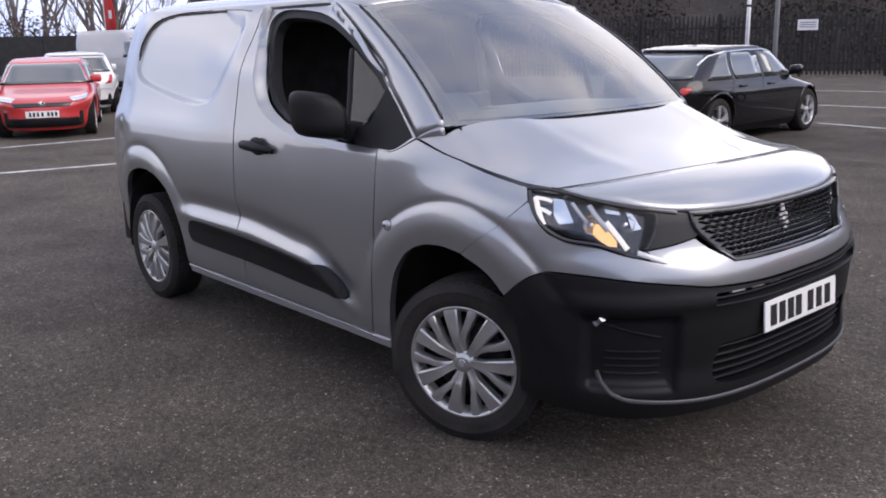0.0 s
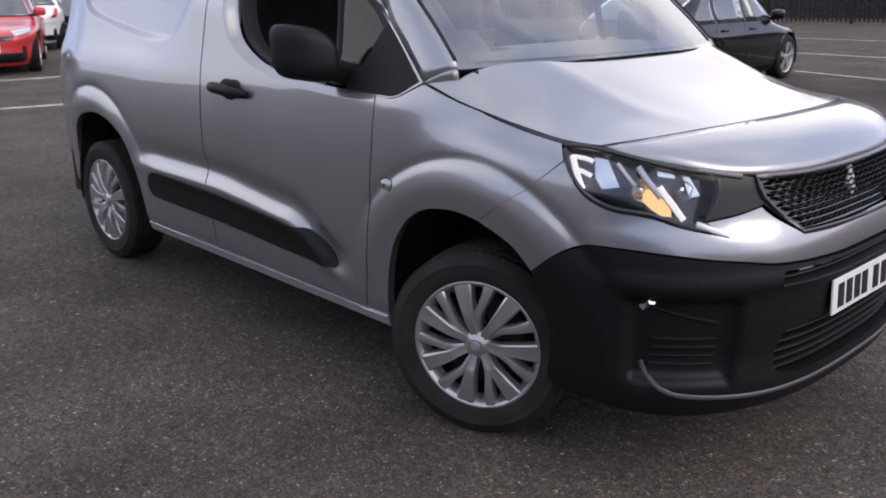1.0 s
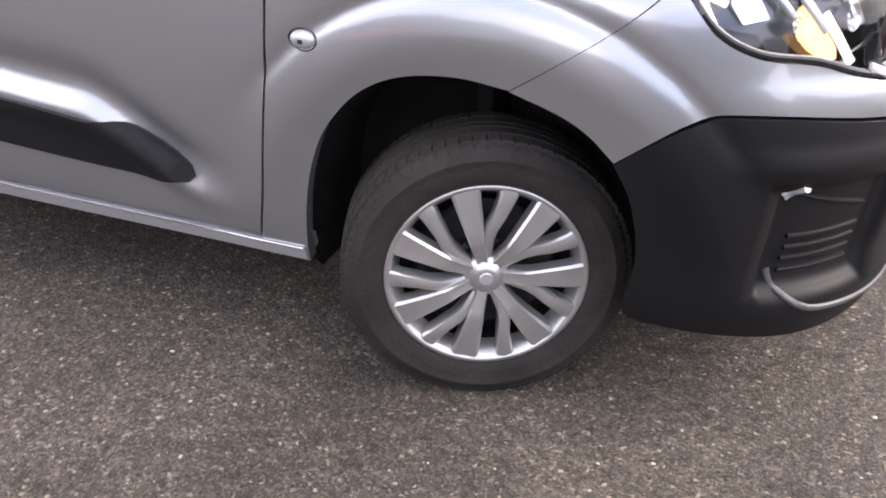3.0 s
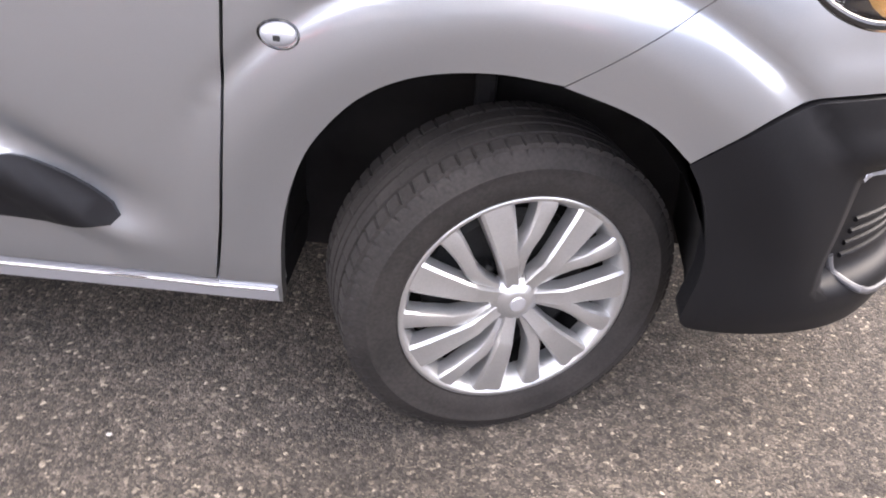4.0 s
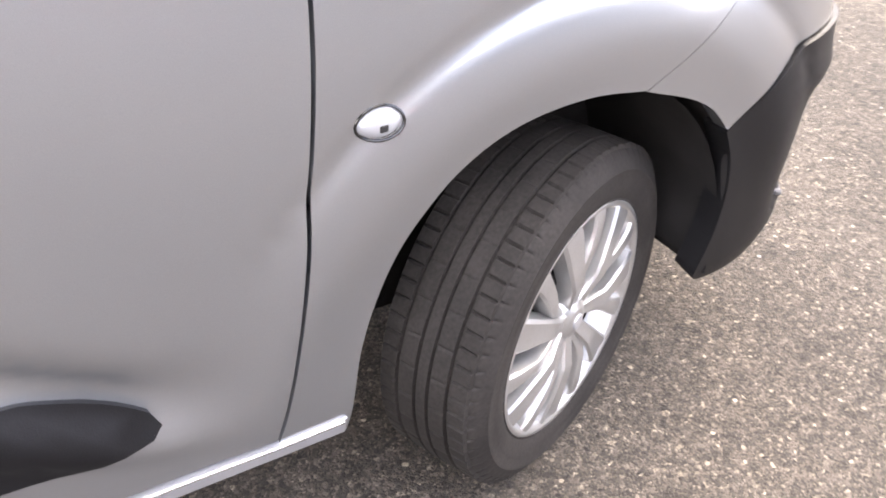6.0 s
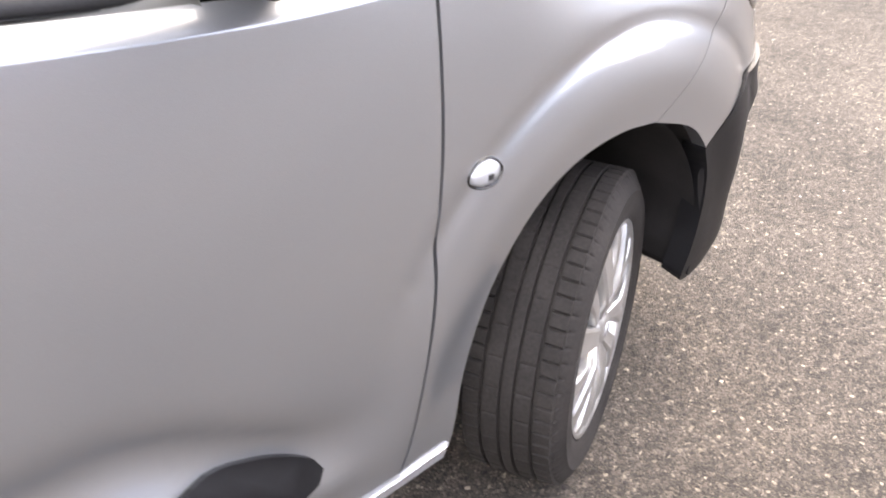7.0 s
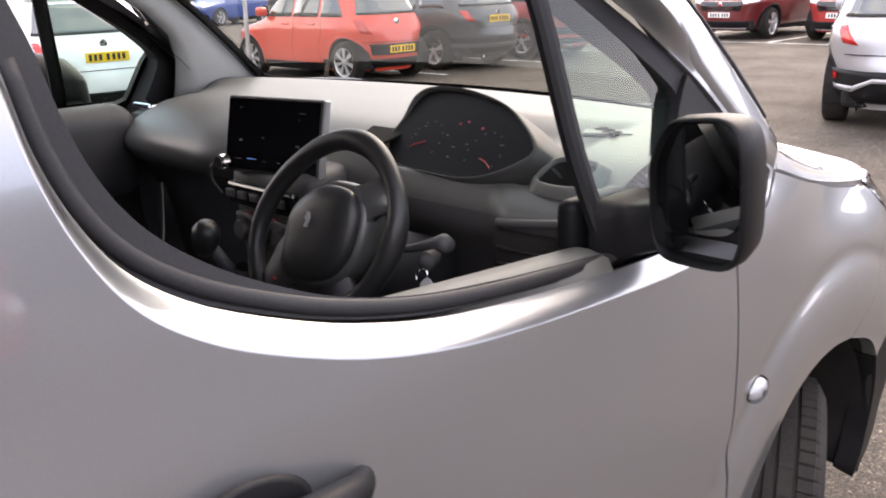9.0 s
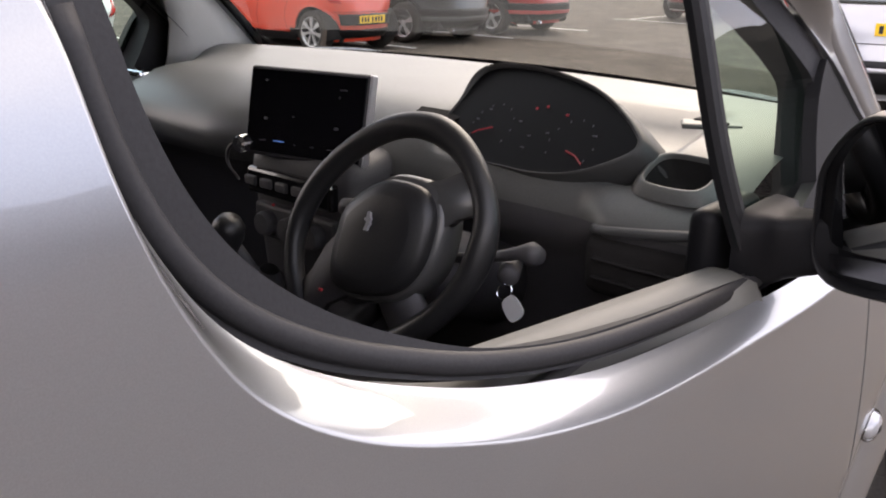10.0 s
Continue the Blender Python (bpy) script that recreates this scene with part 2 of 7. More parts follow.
def lathe(profile, axis_at=(0, 0, 0), seg=48, turn=None):
    """Turns (radius, offset) pairs round the y axis."""
    bm = bmesh.new()
    rings = []
    for r, o in profile:
        if r < 1e-6:
            rings.append([bm.verts.new((0, o, 0))])
        else:
            rings.append([bm.verts.new((r * math.cos(2 * math.pi * i / seg), o, r * math.sin(2 * math.pi * i / seg))) for i in range(seg)])
    for a, b in zip(rings, rings[1:]):
        for i in range(seg):
            j = (i + 1) % seg
            f = [a[i % len(a)], a[j % len(a)], b[j % len(b)], b[i % len(b)]]
            f = list(dict.fromkeys(f))
            if len(f) > 2:
                bm.faces.new(f)
    bmesh.ops.recalc_face_normals(bm, faces=bm.faces[:])
    if turn is not None:
        bmesh.ops.transform(bm, matrix=turn, verts=bm.verts[:])
    bmesh.ops.translate(bm, vec=axis_at, verts=bm.verts[:])
    return bm


def tube(points, radius, seg=10, closed=False, flat=1.0):
    """Round bar along 3D points; radius may be a list."""
    bm = bmesh.new()
    pts = [Vector(p) for p in points]
    n = len(pts)
    rings = []
    up = Vector((0, 0, 1))
    for i, p in enumerate(pts):
        a = pts[(i - 1) % n] if closed or i else p
        b = pts[(i + 1) % n] if closed or i < n - 1 else p
        d = (b - a).normalized()
        side = d.cross(up)
        if side.length < 0.05:
            side = d.cross(Vector((0, 1, 0)))
        side.normalize()
        top = side.cross(d)
        r = radius[i] if isinstance(radius, (list, tuple)) else radius
        rings.append([bm.verts.new(p + r * (math.cos(2 * math.pi * k / seg) * side + flat * math.sin(2 * math.pi * k / seg) * top)) for k in range(seg)])
    for i in range(n if closed else n - 1):
        a, b = rings[i], rings[(i + 1) % n]
        for k in range(seg):
            bm.faces.new((a[k], a[(k + 1) % seg], b[(k + 1) % seg], b[k]))
    if not closed:
        bm.faces.new(rings[0][::-1])
        bm.faces.new(rings[-1])
    bmesh.ops.recalc_face_normals(bm, faces=bm.faces[:])
    return bm


def spline(pts, closed=True, step=0.02):
    """Smooth curve through 2D or 3D points; a point that ends in the word 'c' is a corner."""
    flags = [p[-1] == "c" for p in pts]
    co = [np.array([v for v in p if v != "c"], float) for p in pts]
    n = len(co)
    out = []
    for i in range(n if closed else n - 1):
        p1, p2 = co[i], co[(i + 1) % n]
        c1 = flags[i] or (not closed and i == 0)
        c2 = flags[(i + 1) % n] or (not closed and i == n - 2)
        m1 = (p2 - p1) if c1 else 0.5 * (p2 - co[i - 1])
        m2 = (p2 - p1) if c2 else 0.5 * (co[(i + 2) % n] - p1)
        length = float(np.linalg.norm(p2 - p1))
        lim = 1.2 * length
        for m in (m1, m2):
            ml = float(np.linalg.norm(m))
            if ml > lim:
                m *= lim / ml
        k = max(1, int(math.ceil(length / step)))
        for j in range(k):
            t = j / k
            t2, t3 = t * t, t * t * t
            out.append(tuple((2 * t3 - 3 * t2 + 1) * p1 + (t3 - 2 * t2 + t) * m1 + (3 * t2 - 2 * t3) * p2 + (t3 - t2) * m2))
    if not closed:
        out.append(tuple(co[-1]))
    return out


def within(poly, pts):
    """Even-odd test of many points at once."""
    pts, poly = np.asarray(pts, float), np.asarray(poly, float)
    hit = np.zeros(len(pts), bool)
    px, py = pts[:, 0], pts[:, 1]
    for (xi, yi), (xj, yj) in zip(poly, np.roll(poly, 1, 0)):
        if yi == yj:
            continue
        cross = (yi > py) != (yj > py)
        hit ^= cross & (px < (xj - xi) * (py - yi) / (yj - yi) + xi)
    return hit


def inside_loops(loops, pts):
    ok = within(loops[0], pts)
    for h in loops[1:]:
        ok &= ~within(h, pts)
    return ok


def clear_of(others, pts, d):
    """Those of pts that lie at least d from all the others."""
    cells = {}
    for a, b in others:
        cells.setdefault((int(a // d), int(b // d)), []).append((a, b))
    out = []
    for a, b in pts:
        i, j = int(a // d), int(b // d)
        if not any((a - c) ** 2 + (b - e) ** 2 < d * d for k in (-1, 0, 1) for l in (-1, 0, 1) for c, e in cells.get((i + k, j + l), ())):
            out.append((float(a), float(b)))
    return out


SKINS = {}


def skin(name, outline, fn, mat, parent, step=0.03, holes=(), flange=0.018, proud=0.0, flip=False, label="", bound=None, extra=()):
    """A panel cut by outlines out of the surface fn(a, b), with exact normals and a return flange round its edges."""
    key = (name, str(outline), proud, step, flange)
    if key not in SKINS:
        SKINS[key] = skin_data(outline, fn, step, holes, flange, proud, bound or step, extra)
    co, faces, normals = SKINS[key]
    if flip:
        co, normals = co * (1, -1, 1), normals * (1, -1, 1)
        out_n, k = [], 0
        for f in faces:
            out_n += list(normals[k:k + len(f)][::-1])
            k += len(f)
        faces, normals = [f[::-1] for f in faces], np.array(out_n)
    me = bpy.data.meshes.new(name)
    me.from_pydata(co.tolist(), [], [list(f) for f in faces])
    me.polygons.foreach_set("use_smooth", [True] * len(me.polygons))
    me.normals_split_custom_set(normals.tolist())
    return link_mesh(name, me, mat, parent, label)


def skin_data(outline, fn, step, holes, flange, proud, bound, extra):
    from mathutils.geometry import delaunay_2d_cdt
    loops = [spline(outline, True, bound)] + [spline(h, True, bound) for h in holes]
    pts, edges = [], []
    for lp in loops:
        k = len(pts)
        pts += [tuple(map(float, p)) for p in lp]
        edges += [(k + i, k + (i + 1) % len(lp)) for i in range(len(lp))]
    (a0, b0), (a1, b1) = np.min(pts, 0), np.max(pts, 0)
    if len(extra):
        extra = np.asarray(extra, float)
        extra = extra[inside_loops(loops, extra)]
        pts = pts + clear_of(pts, extra, 0.005)
    grid = np.array([(a0 + (i + 0.5) * step, b0 + (j + 0.5) * step) for i in range(int((a1 - a0) / step) + 1) for j in range(int((b1 - b0) / step) + 1)])
    grid = grid[inside_loops(loops, grid)]
    pts = pts + clear_of(pts, grid, 0.5 * step)
    vs, _, fs = delaunay_2d_cdt([Vector(p) for p in pts], edges, [], 0, 1e-6)[:3]
    mids = np.array([[sum(vs[i].x for i in f) / len(f), sum(vs[i].y for i in f) / len(f)] for f in fs])
    ok = inside_loops(loops, mids)
    tri = [tuple(f) for f, k in zip(fs, ok) if k]

    def at(a, b):
        h = 2e-4
        p = np.array(fn(a, b))
        n = np.cross(np.array(fn(a + h, b)) - p, np.array(fn(a, b + h)) - p)
        n /= np.linalg.norm(n) + 1e-15
        return p + proud * n, n

    co, no = [], []
    for v in vs:
        p, n = at(v.x, v.y)
        co.append(p), no.append(n)
    faces, normals = [], []
    for f in tri:
        faces.append(f)
        normals += [no[i] for i in f]
    if flange:
        for lp in loops:
            base = len(co)
            m = len(lp)
            for a, b in lp:
                p, n = at(a, b)
                co += [p, p - flange * n]
            for i in range(m):
                j = (i + 1) % m
                q = (base + 2 * i, base + 2 * i + 1, base + 2 * j + 1, base + 2 * j)
                n = np.cross(co[q[1]] - co[q[0]], co[q[3]] - co[q[0]])
                n /= np.linalg.norm(n) + 1e-15
                faces.append(q)
                normals += [n] * 4
    return np.array(co), faces, np.array(normals)


def surface_normal(fn, a, b):
    h = 1e-4
    n = np.cross(np.array(fn(a + h, b)) - np.array(fn(a - h, b)), np.array(fn(a, b + h)) - np.array(fn(a, b - h)))
    return n / (np.linalg.norm(n) + 1e-12)


def bead(path, fn, width, height, closed=False, sink=0.004, step=0.02, smooth_path=True):
    """A moulding of rounded section that follows a path drawn on the surface fn."""
    pts = spline(path, closed, step) if smooth_path else path
    bm = bmesh.new()
    n = len(pts)
    P = [np.array(fn(*p)) for p in pts]
    N = [surface_normal(fn, *p) for p in pts]
    sec = [(-0.5, 0.0), (-0.5, 0.55), (-0.33, 0.9), (0.0, 1.0), (0.33, 0.9), (0.5, 0.55), (0.5, 0.0)]
    rings = []
    for i in range(n):
        a = P[(i - 1) % n] if closed or i else P[i]
        b = P[(i + 1) % n] if closed or i < n - 1 else P[i]
        t = b - a
        t /= np.linalg.norm(t) + 1e-12
        side = np.cross(N[i], t)
        rings.append([bm.verts.new(Vector(P[i] + side * u * width + N[i] * (v * (height + sink) - sink))) for u, v in sec])
    m = len(sec)
    for i in range(n if closed else n - 1):
        a, b = rings[i], rings[(i + 1) % n]
        for k in range(m - 1):
            bm.faces.new((a[k], a[k + 1], b[k + 1], b[k]))
    if not closed:
        bm.faces.new(rings[0])
        bm.faces.new(rings[-1][::-1])
    bmesh.ops.recalc_face_normals(bm, faces=bm.faces[:])
    return bm


def sheet(rows, closed_u=False):
    """Quad mesh through rows of 3D points."""
    bm = bmesh.new()
    vs = [[bm.verts.new(p) for p in r] for r in rows]
    for a, b in zip(vs, vs[1:]):
        for i in range(len(a) - 1):
            bm.faces.new((a[i], a[i + 1], b[i + 1], b[i]))
        if closed_u:
            bm.faces.new((a[-1], a[0], b[0], b[-1]))
    bmesh.ops.recalc_face_normals(bm, faces=bm.faces[:])
    return bm


def slab(rows, thick, direction):
    """A sheet of 3D points given thickness along a direction."""
    d = Vector(direction).normalized() * thick
    bm = bmesh.new()
    n, m = len(rows), len(rows[0])
    a = [[bm.verts.new(p) for p in r] for r in rows]
    b = [[bm.verts.new(Vector(p) + d) for p in r] for r in rows]
    for i in range(n - 1):
        for j in range(m - 1):
            bm.faces.new((a[i][j], a[i][j + 1], a[i + 1][j + 1], a[i + 1][j]))
            bm.faces.new((b[i][j], b[i + 1][j], b[i + 1][j + 1], b[i][j + 1]))
    rim = [(i, 0) for i in range(n)] + [(n - 1, j) for j in range(1, m)] + [(i, m - 1) for i in range(n - 2, -1, -1)] + [(0, j) for j in range(m - 2, 0, -1)]
    for (i, j), (k, l) in zip(rim, rim[1:] + rim[:1]):
        bm.faces.new((a[i][j], a[k][l], b[k][l], b[i][j]))
    bmesh.ops.recalc_face_normals(bm, faces=bm.faces[:])
    return bm


def prism(outline, depth, bevel=0.0):
    """Extrudes a closed 2D outline (x, z) along +y by depth."""
    bm = bmesh.new()
    a = [bm.verts.new((p[0], 0, p[1])) for p in outline]
    f = bm.faces.new(a)
    r = bmesh.ops.extrude_face_region(bm, geom=[f])
    bmesh.ops.translate(bm, vec=(0, depth, 0), verts=[v for v in r["geom"] if isinstance(v, bmesh.types.BMVert)])
    bmesh.ops.recalc_face_normals(bm, faces=bm.faces[:])
    if bevel:
        bmesh.ops.bevel(bm, geom=[e for e in bm.edges if e.calc_face_angle(0) > 0.6], offset=bevel, segments=2, affect="EDGES")
    return bm


def empty(name, m, label, category, group=""):
    ob = new(name)
    ob.empty_display_size = 0.2
    ob.matrix_world = m
    return tagged(ob, label, category, group)


# ---- the van ----
van = empty("van", pose(0, 0, 0), "grey metallic panel van with black lower bumper, parked on tarmac", "van")

SEAM = [(-0.23, 1.161), (-0.07, 1.113), (0.12, 1.072), (0.33, 1.040), (0.48, 1.028), (0.70, 1.02)]
ARCH = [(-0.405, 0.262), (-0.39, 0.45), (-0.352, 0.584), (-0.30, 0.667), (-0.235, 0.728), (-0.15, 0.765), (-0.04, 0.778), (0.065, 0.767)]
ARCH_FRONT = [(0.16, 0.735), (0.22, 0.702), (0.274, 0.648)]
ARCH_BUMPER = [(0.309, 0.58), (0.331, 0.50), (0.340, 0.42), (0.336, 0.355)]
REAR_ARCH = [(-3.17, 0.30), (-3.165, 0.42), (-3.13, 0.57), (-3.05, 0.70), (-2.92, 0.785), (-2.75, 0.815), (-2.58, 0.79), (-2.42, 0.71), (-2.33, 0.58), (-2.29, 0.43), (-2.285, 0.30)]
GRILLE_TOP = [(0.43, 1.036), (0.515, 1.028), (0.69, 0.995), (0.87, 0.968), (1.10, 0.954), (1.25, 0.949), (1.4137, 0.948)]
LAMP_LOW = [(0.385, 0.985), (0.437, 0.912), (0.515, 0.872), (0.62, 0.858), (0.70, 0.832), (0.813, 0.805)]
BUMP_TOP = [(0.274, 0.648), (0.36, 0.722), (0.42, 0.755), (0.47, 0.764), (0.60, 0.760), (0.83, 0.733), (0.945, 0.715), (1.20, 0.702), (1.4137, 0.70)]
CENTRE = 1.4137


def seam_height(x):
    return lerp_table(SEAM, x)


def bonnet_height(x, y):
    zs = seam_height(x)
    yb = half_width(x, zs) * (1 - max(0.0, x / 0.86) ** 3) ** (1 / 3) if x > 0 else half_width(x, zs)
    crown = 0.115 - 0.10 * max(0.0, x + 0.1) + 0.018 * ease(0.30, 0.0, x)
    k = min(1.3, abs(y) / yb)
    ridge = 0.004 * math.exp(-((abs(y) - 0.50 + 0.12 * x) / 0.06) ** 2)
    return zs + crown * (1 - k ** (2.4 + 4.5 * ease(0.40, -0.22, x))) + ridge * (1 - ease(0.3, 0.6, x))


def bonnet_edge(x):
    zs = seam_height(x)
    return half_width(x, zs) * ((1 - max(0.0, x / 0.80) ** 3) ** (1 / 3) if x > 0 else 1)


def bonnet(x, y):
    return (x, y, bonnet_height(x, y))


def shut_line(y):
    return 0.605 - 0.17 * (abs(y) / 0.8) ** 2.2


def body_wrap(s, z):
    """The skin across the whole front, s past the centre line comes back along the other side."""
    if s > CENTRE:
        x, y, zz = body(2 * CENTRE - s, z)
        return (x, -y, zz)
    return body(s, z)


def both_sides(name, outline, mat, step=0.03, **kw):
    for f in (False, True):
        skin(name, outline, body, mat, van, step=step, flip=f, **kw)


def mirrored(path):
    """Path (s, z) up to the centre line, carried on to the other side."""
    return path + [(2 * CENTRE - p[0], *p[1:]) for p in path[::-1] if p[0] < CENTRE - 1e-3]


def arcs(cx, cz, radii, a0, a1, gap=0.02):
    out = []
    for r in radii:
        n = max(3, int(r * abs(a1 - a0) / gap))
        out += [(cx + r * math.cos(a0 + (a1 - a0) * i / n), cz + r * math.sin(a0 + (a1 - a0) * i / n)) for i in range(n + 1)]
    return out


FLARE = arcs(0.0, 0.33, (0.445, 0.46, 0.475, 0.49, 0.502, 0.514, 0.526, 0.538, 0.55, 0.562, 0.575, 0.587, 0.598, 0.609, 0.620, 0.632, 0.645), -0.3, math.pi + 0.3)
REAR_FLARE = arcs(-2.785, 0.33, (0.445, 0.46, 0.475, 0.49, 0.502, 0.514, 0.526, 0.538, 0.55, 0.562, 0.575, 0.587, 0.598, 0.609, 0.620, 0.632, 0.645), -0.3, math.pi + 0.3)
# wings
wing = ([(-0.450, 1.104, "c"), (-0.354, 1.105), (-0.24, 1.158, "c")] + [(x, z - 0.004) for x, z in SEAM[1:3]] + [(0.30, 1.038), (0.362, 1.030, "c"), (0.374, 0.989, "c"), (0.27, 0.9022), (0.147, 0.8202), (0.068, 0.7675, "c")]
        + [(a, b) for a, b in ARCH[-2:0:-1]] + [(-0.405, 0.262, "c"), (-0.531, 0.262, "c"), (-0.519, 0.317), (-0.495, 0.45), (-0.472, 0.64), (-0.466, 0.72), (-0.453, 0.90)])
both_sides("front_wing", wing, GREY_PAINT, flange=0.03, bound=0.015, extra=FLARE)

# doors with their window frames
door_edge = [(-0.456, 1.104, "c"), (-0.459, 0.90), (-0.472, 0.72), (-0.478, 0.64), (-0.501, 0.45), (-0.525, 0.317, "c"), (-1.60, 0.317, "c"), (-1.625, 0.8), (-1.635, 1.15), (-1.61, 1.45), (-1.58, 1.70, "c"),
             (-1.003, 1.708), (-0.86, 1.645), (-0.655, 1.528), (-0.511, 1.424), (-0.462, 1.355), (-0.246, 1.163, "c"), (-0.354, 1.109)]
window_cut = [(-1.475, 1.45), (-1.462, 1.37), (-1.440, 1.310), (-1.408, 1.263), (-1.355, 1.225), (-1.286, 1.194), (-1.20, 1.165), (-1.09, 1.141), (-0.963, 1.127), (-0.804, 1.116), (-0.65, 1.109),
              (-0.456, 1.110), (-0.354, 1.113), (-0.262, 1.165, "c"), (-0.475, 1.350), (-0.66, 1.475), (-0.87, 1.590), (-1.05, 1.655), (-1.25, 1.68), (-1.43, 1.68), (-1.505, 1.63), (-1.50, 1.53)]
CUT = np.array(spline(window_cut, True, 0.004))
tangent = np.roll(CUT, -1, 0) - np.roll(CUT, 1, 0)
tangent /= np.linalg.norm(tangent, axis=1)[:, None]
outward = np.stack([tangent[:, 1], -tangent[:, 0]], 1)
outward *= np.sign(((CUT - CUT.mean(0)) * outward).sum(1))[:, None]
low_part = (CUT[:, 1] < 1.5) & (CUT[:, 0] < -0.60)
CUT_LOW, CUT_NORMAL = CUT[low_part], outward[low_part]


def door_surface(s, z):
    """The door's skin turns in towards the window opening in a soft chamfer."""
    x, y, zz = body(s, z)
    full = y - full_side(s, z)
    if z > 1.0:
        i = int(((CUT_LOW[:, 0] - s) ** 2 + (CUT_LOW[:, 1] - z) ** 2).argmin())
        d = (s - CUT_LOW[i, 0]) * CUT_NORMAL[i, 0] + (z - CUT_LOW[i, 1]) * CUT_NORMAL[i, 1]
        k = min(1.1, max(0.0, 1 - d / 0.025))
        k = 0.6 * k + 0.4 * ease(0.0, 1.0, k)
        inner = y + 0.016 * ease(-0.42, -0.62, s)
        y = full + (inner - full) * k
    return (x, y, zz)


mid = CUT.mean(0)
CHAMFER = []
for q, r in zip(CUT[::3], CUT[1::3]):
    t = (r - q) / np.linalg.norm(r - q)
    nrm = np.array((t[1], -t[0]))
    if np.dot(nrm, q - mid) < 0:
        nrm = -nrm
    if q[1] < 1.52 and q[0] < -0.42:
        CHAMFER += [tuple(q + nrm * k) for k in (0.006, 0.012, 0.018, 0.023, 0.0265, 0.0295, 0.032, 0.036, 0.042)]
RIDGE = [(-2.35 + 0.03 * i, 0.60 - 0.05 * ease(-1.6, -0.9, -2.35 + 0.03 * i) - 0.16 * ease(-1.0, -0.62, -2.35 + 0.03 * i) + o) for i in range(62) for o in (-0.06, -0.045, -0.03, -0.015, 0.0, 0.015, 0.03, 0.045, 0.06, 0.075, 0.09, 0.105, 0.12, 0.14)]
doors = []
for f in (False, True):
    d = skin("front_door", door_edge, door_surface, GREY_PAINT, van, holes=[window_cut], flip=f, flange=0.03, bound=0.012, extra=CHAMFER + RIDGE)
    doors.append(d)

# sills
both_sides("sill", [(-0.41, 0.308, "c"), (-0.41, 0.268, "c"), (-2.283, 0.262, "c"), (-2.283, 0.308, "c")], SILVER_PLASTIC, flange=0.06, step=0.04, proud=0.004)

# thin chrome bead stands in for the highlight along the sill's top edge
for f in (False, True):
    part("sill_highlight", bead([(-0.415, 0.301), (-1.2, 0.301), (-2.28, 0.301)], body, 0.007, 0.007, step=0.06), CHROME, van, flip=f)

# rear quarter and tail
quarter = [(-1.608, 0.317, "c"), (-2.288, 0.317, "c")] + [(a, b) for a, b in REAR_ARCH[-2:0:-1]] + [(-3.17, 0.30, "c"), (-3.37, 0.32, "c"), (-3.41, 0.62), (-3.405, 1.1), (-3.36, 1.45), (-3.27, 1.72, "c"), (-1.588, 1.715, "c"), (-1.618, 1.45), (-1.643, 1.15), (-1.633, 0.8)]


BLIND = np.array(spline([(-1.74, 1.665), (-1.72, 1.50), (-1.80, 1.34), (-1.95, 1.240), (-2.20, 1.222), (-2.57, 1.262), (-2.88, 1.318), (-2.985, 1.395), (-2.955, 1.54), (-2.83, 1.650), (-2.60, 1.695), (-2.20, 1.703), (-1.88, 1.70)], True, 0.02))
BLIND_T = np.roll(BLIND, -1, 0) - np.roll(BLIND, 1, 0)
BLIND_N = np.stack([BLIND_T[:, 1], -BLIND_T[:, 0]], 1) / np.linalg.norm(BLIND_T, axis=1)[:, None]
BLIND_N *= np.sign(((BLIND - BLIND.mean(0)) * BLIND_N).sum(1).sum())


def panel_edge(s, z):
    """Signed distance to the rounded blind-window panel, negative inside."""
    d = BLIND - (s, z)
    i = int((d * d).sum(1).argmin())
    return -float(d[i] @ BLIND_N[i])


def quarter_surface(s, z):
    x, y, zz = body(s, z)
    return (x, y - full_side(s, z) + 0.022 * ease(0.012, -0.018 - 0.075 * ease(-2.05, -1.80, s), panel_edge(s, z)), zz)


ring_pts = [(s0, z0) for s0, z0 in [(-3.12 + 0.012 * i, 1.20 + 0.012 * j) for i in range(124) for j in range(44)] if abs(panel_edge(s0, z0)) < 0.03]
for f in (False, True):
    skin("rear_quarter", quarter, quarter_surface, GREY_PAINT, van, flip=f, flange=0.03, extra=ring_pts + REAR_FLARE + RIDGE)
tail_rows = [[(-3.45 + 0.14 * ease(0.9, 1.75, z) + 0.05 * (abs(k) / 8) ** 4, half_width(-3.38, z) * k / 8, z) for k in range(-8, 9)] for z in (0.30, 0.45, 0.62, 0.8, 1.0, 1.2, 1.4, 1.6, 1.70, 1.76)]
part("rear_door", slab(tail_rows, 0.04, (1, 0, 0)), GREY_PAINT, van, smooth=True)
part("rear_bumper", slab([[(-3.47 + 0.10 * (abs(k) / 8) ** 3, 0.82 * k / 8, z) for k in range(-8, 9)] for z in (0.28, 0.4, 0.52)], 0.12, (1, 0, 0)), BLACK_PLASTIC, van)

# roof, pillars, windscreen
GLASS_LOW, GLASS_TOP = (-0.138, 0.797, 1.217), (-0.780, 0.712, 1.680)


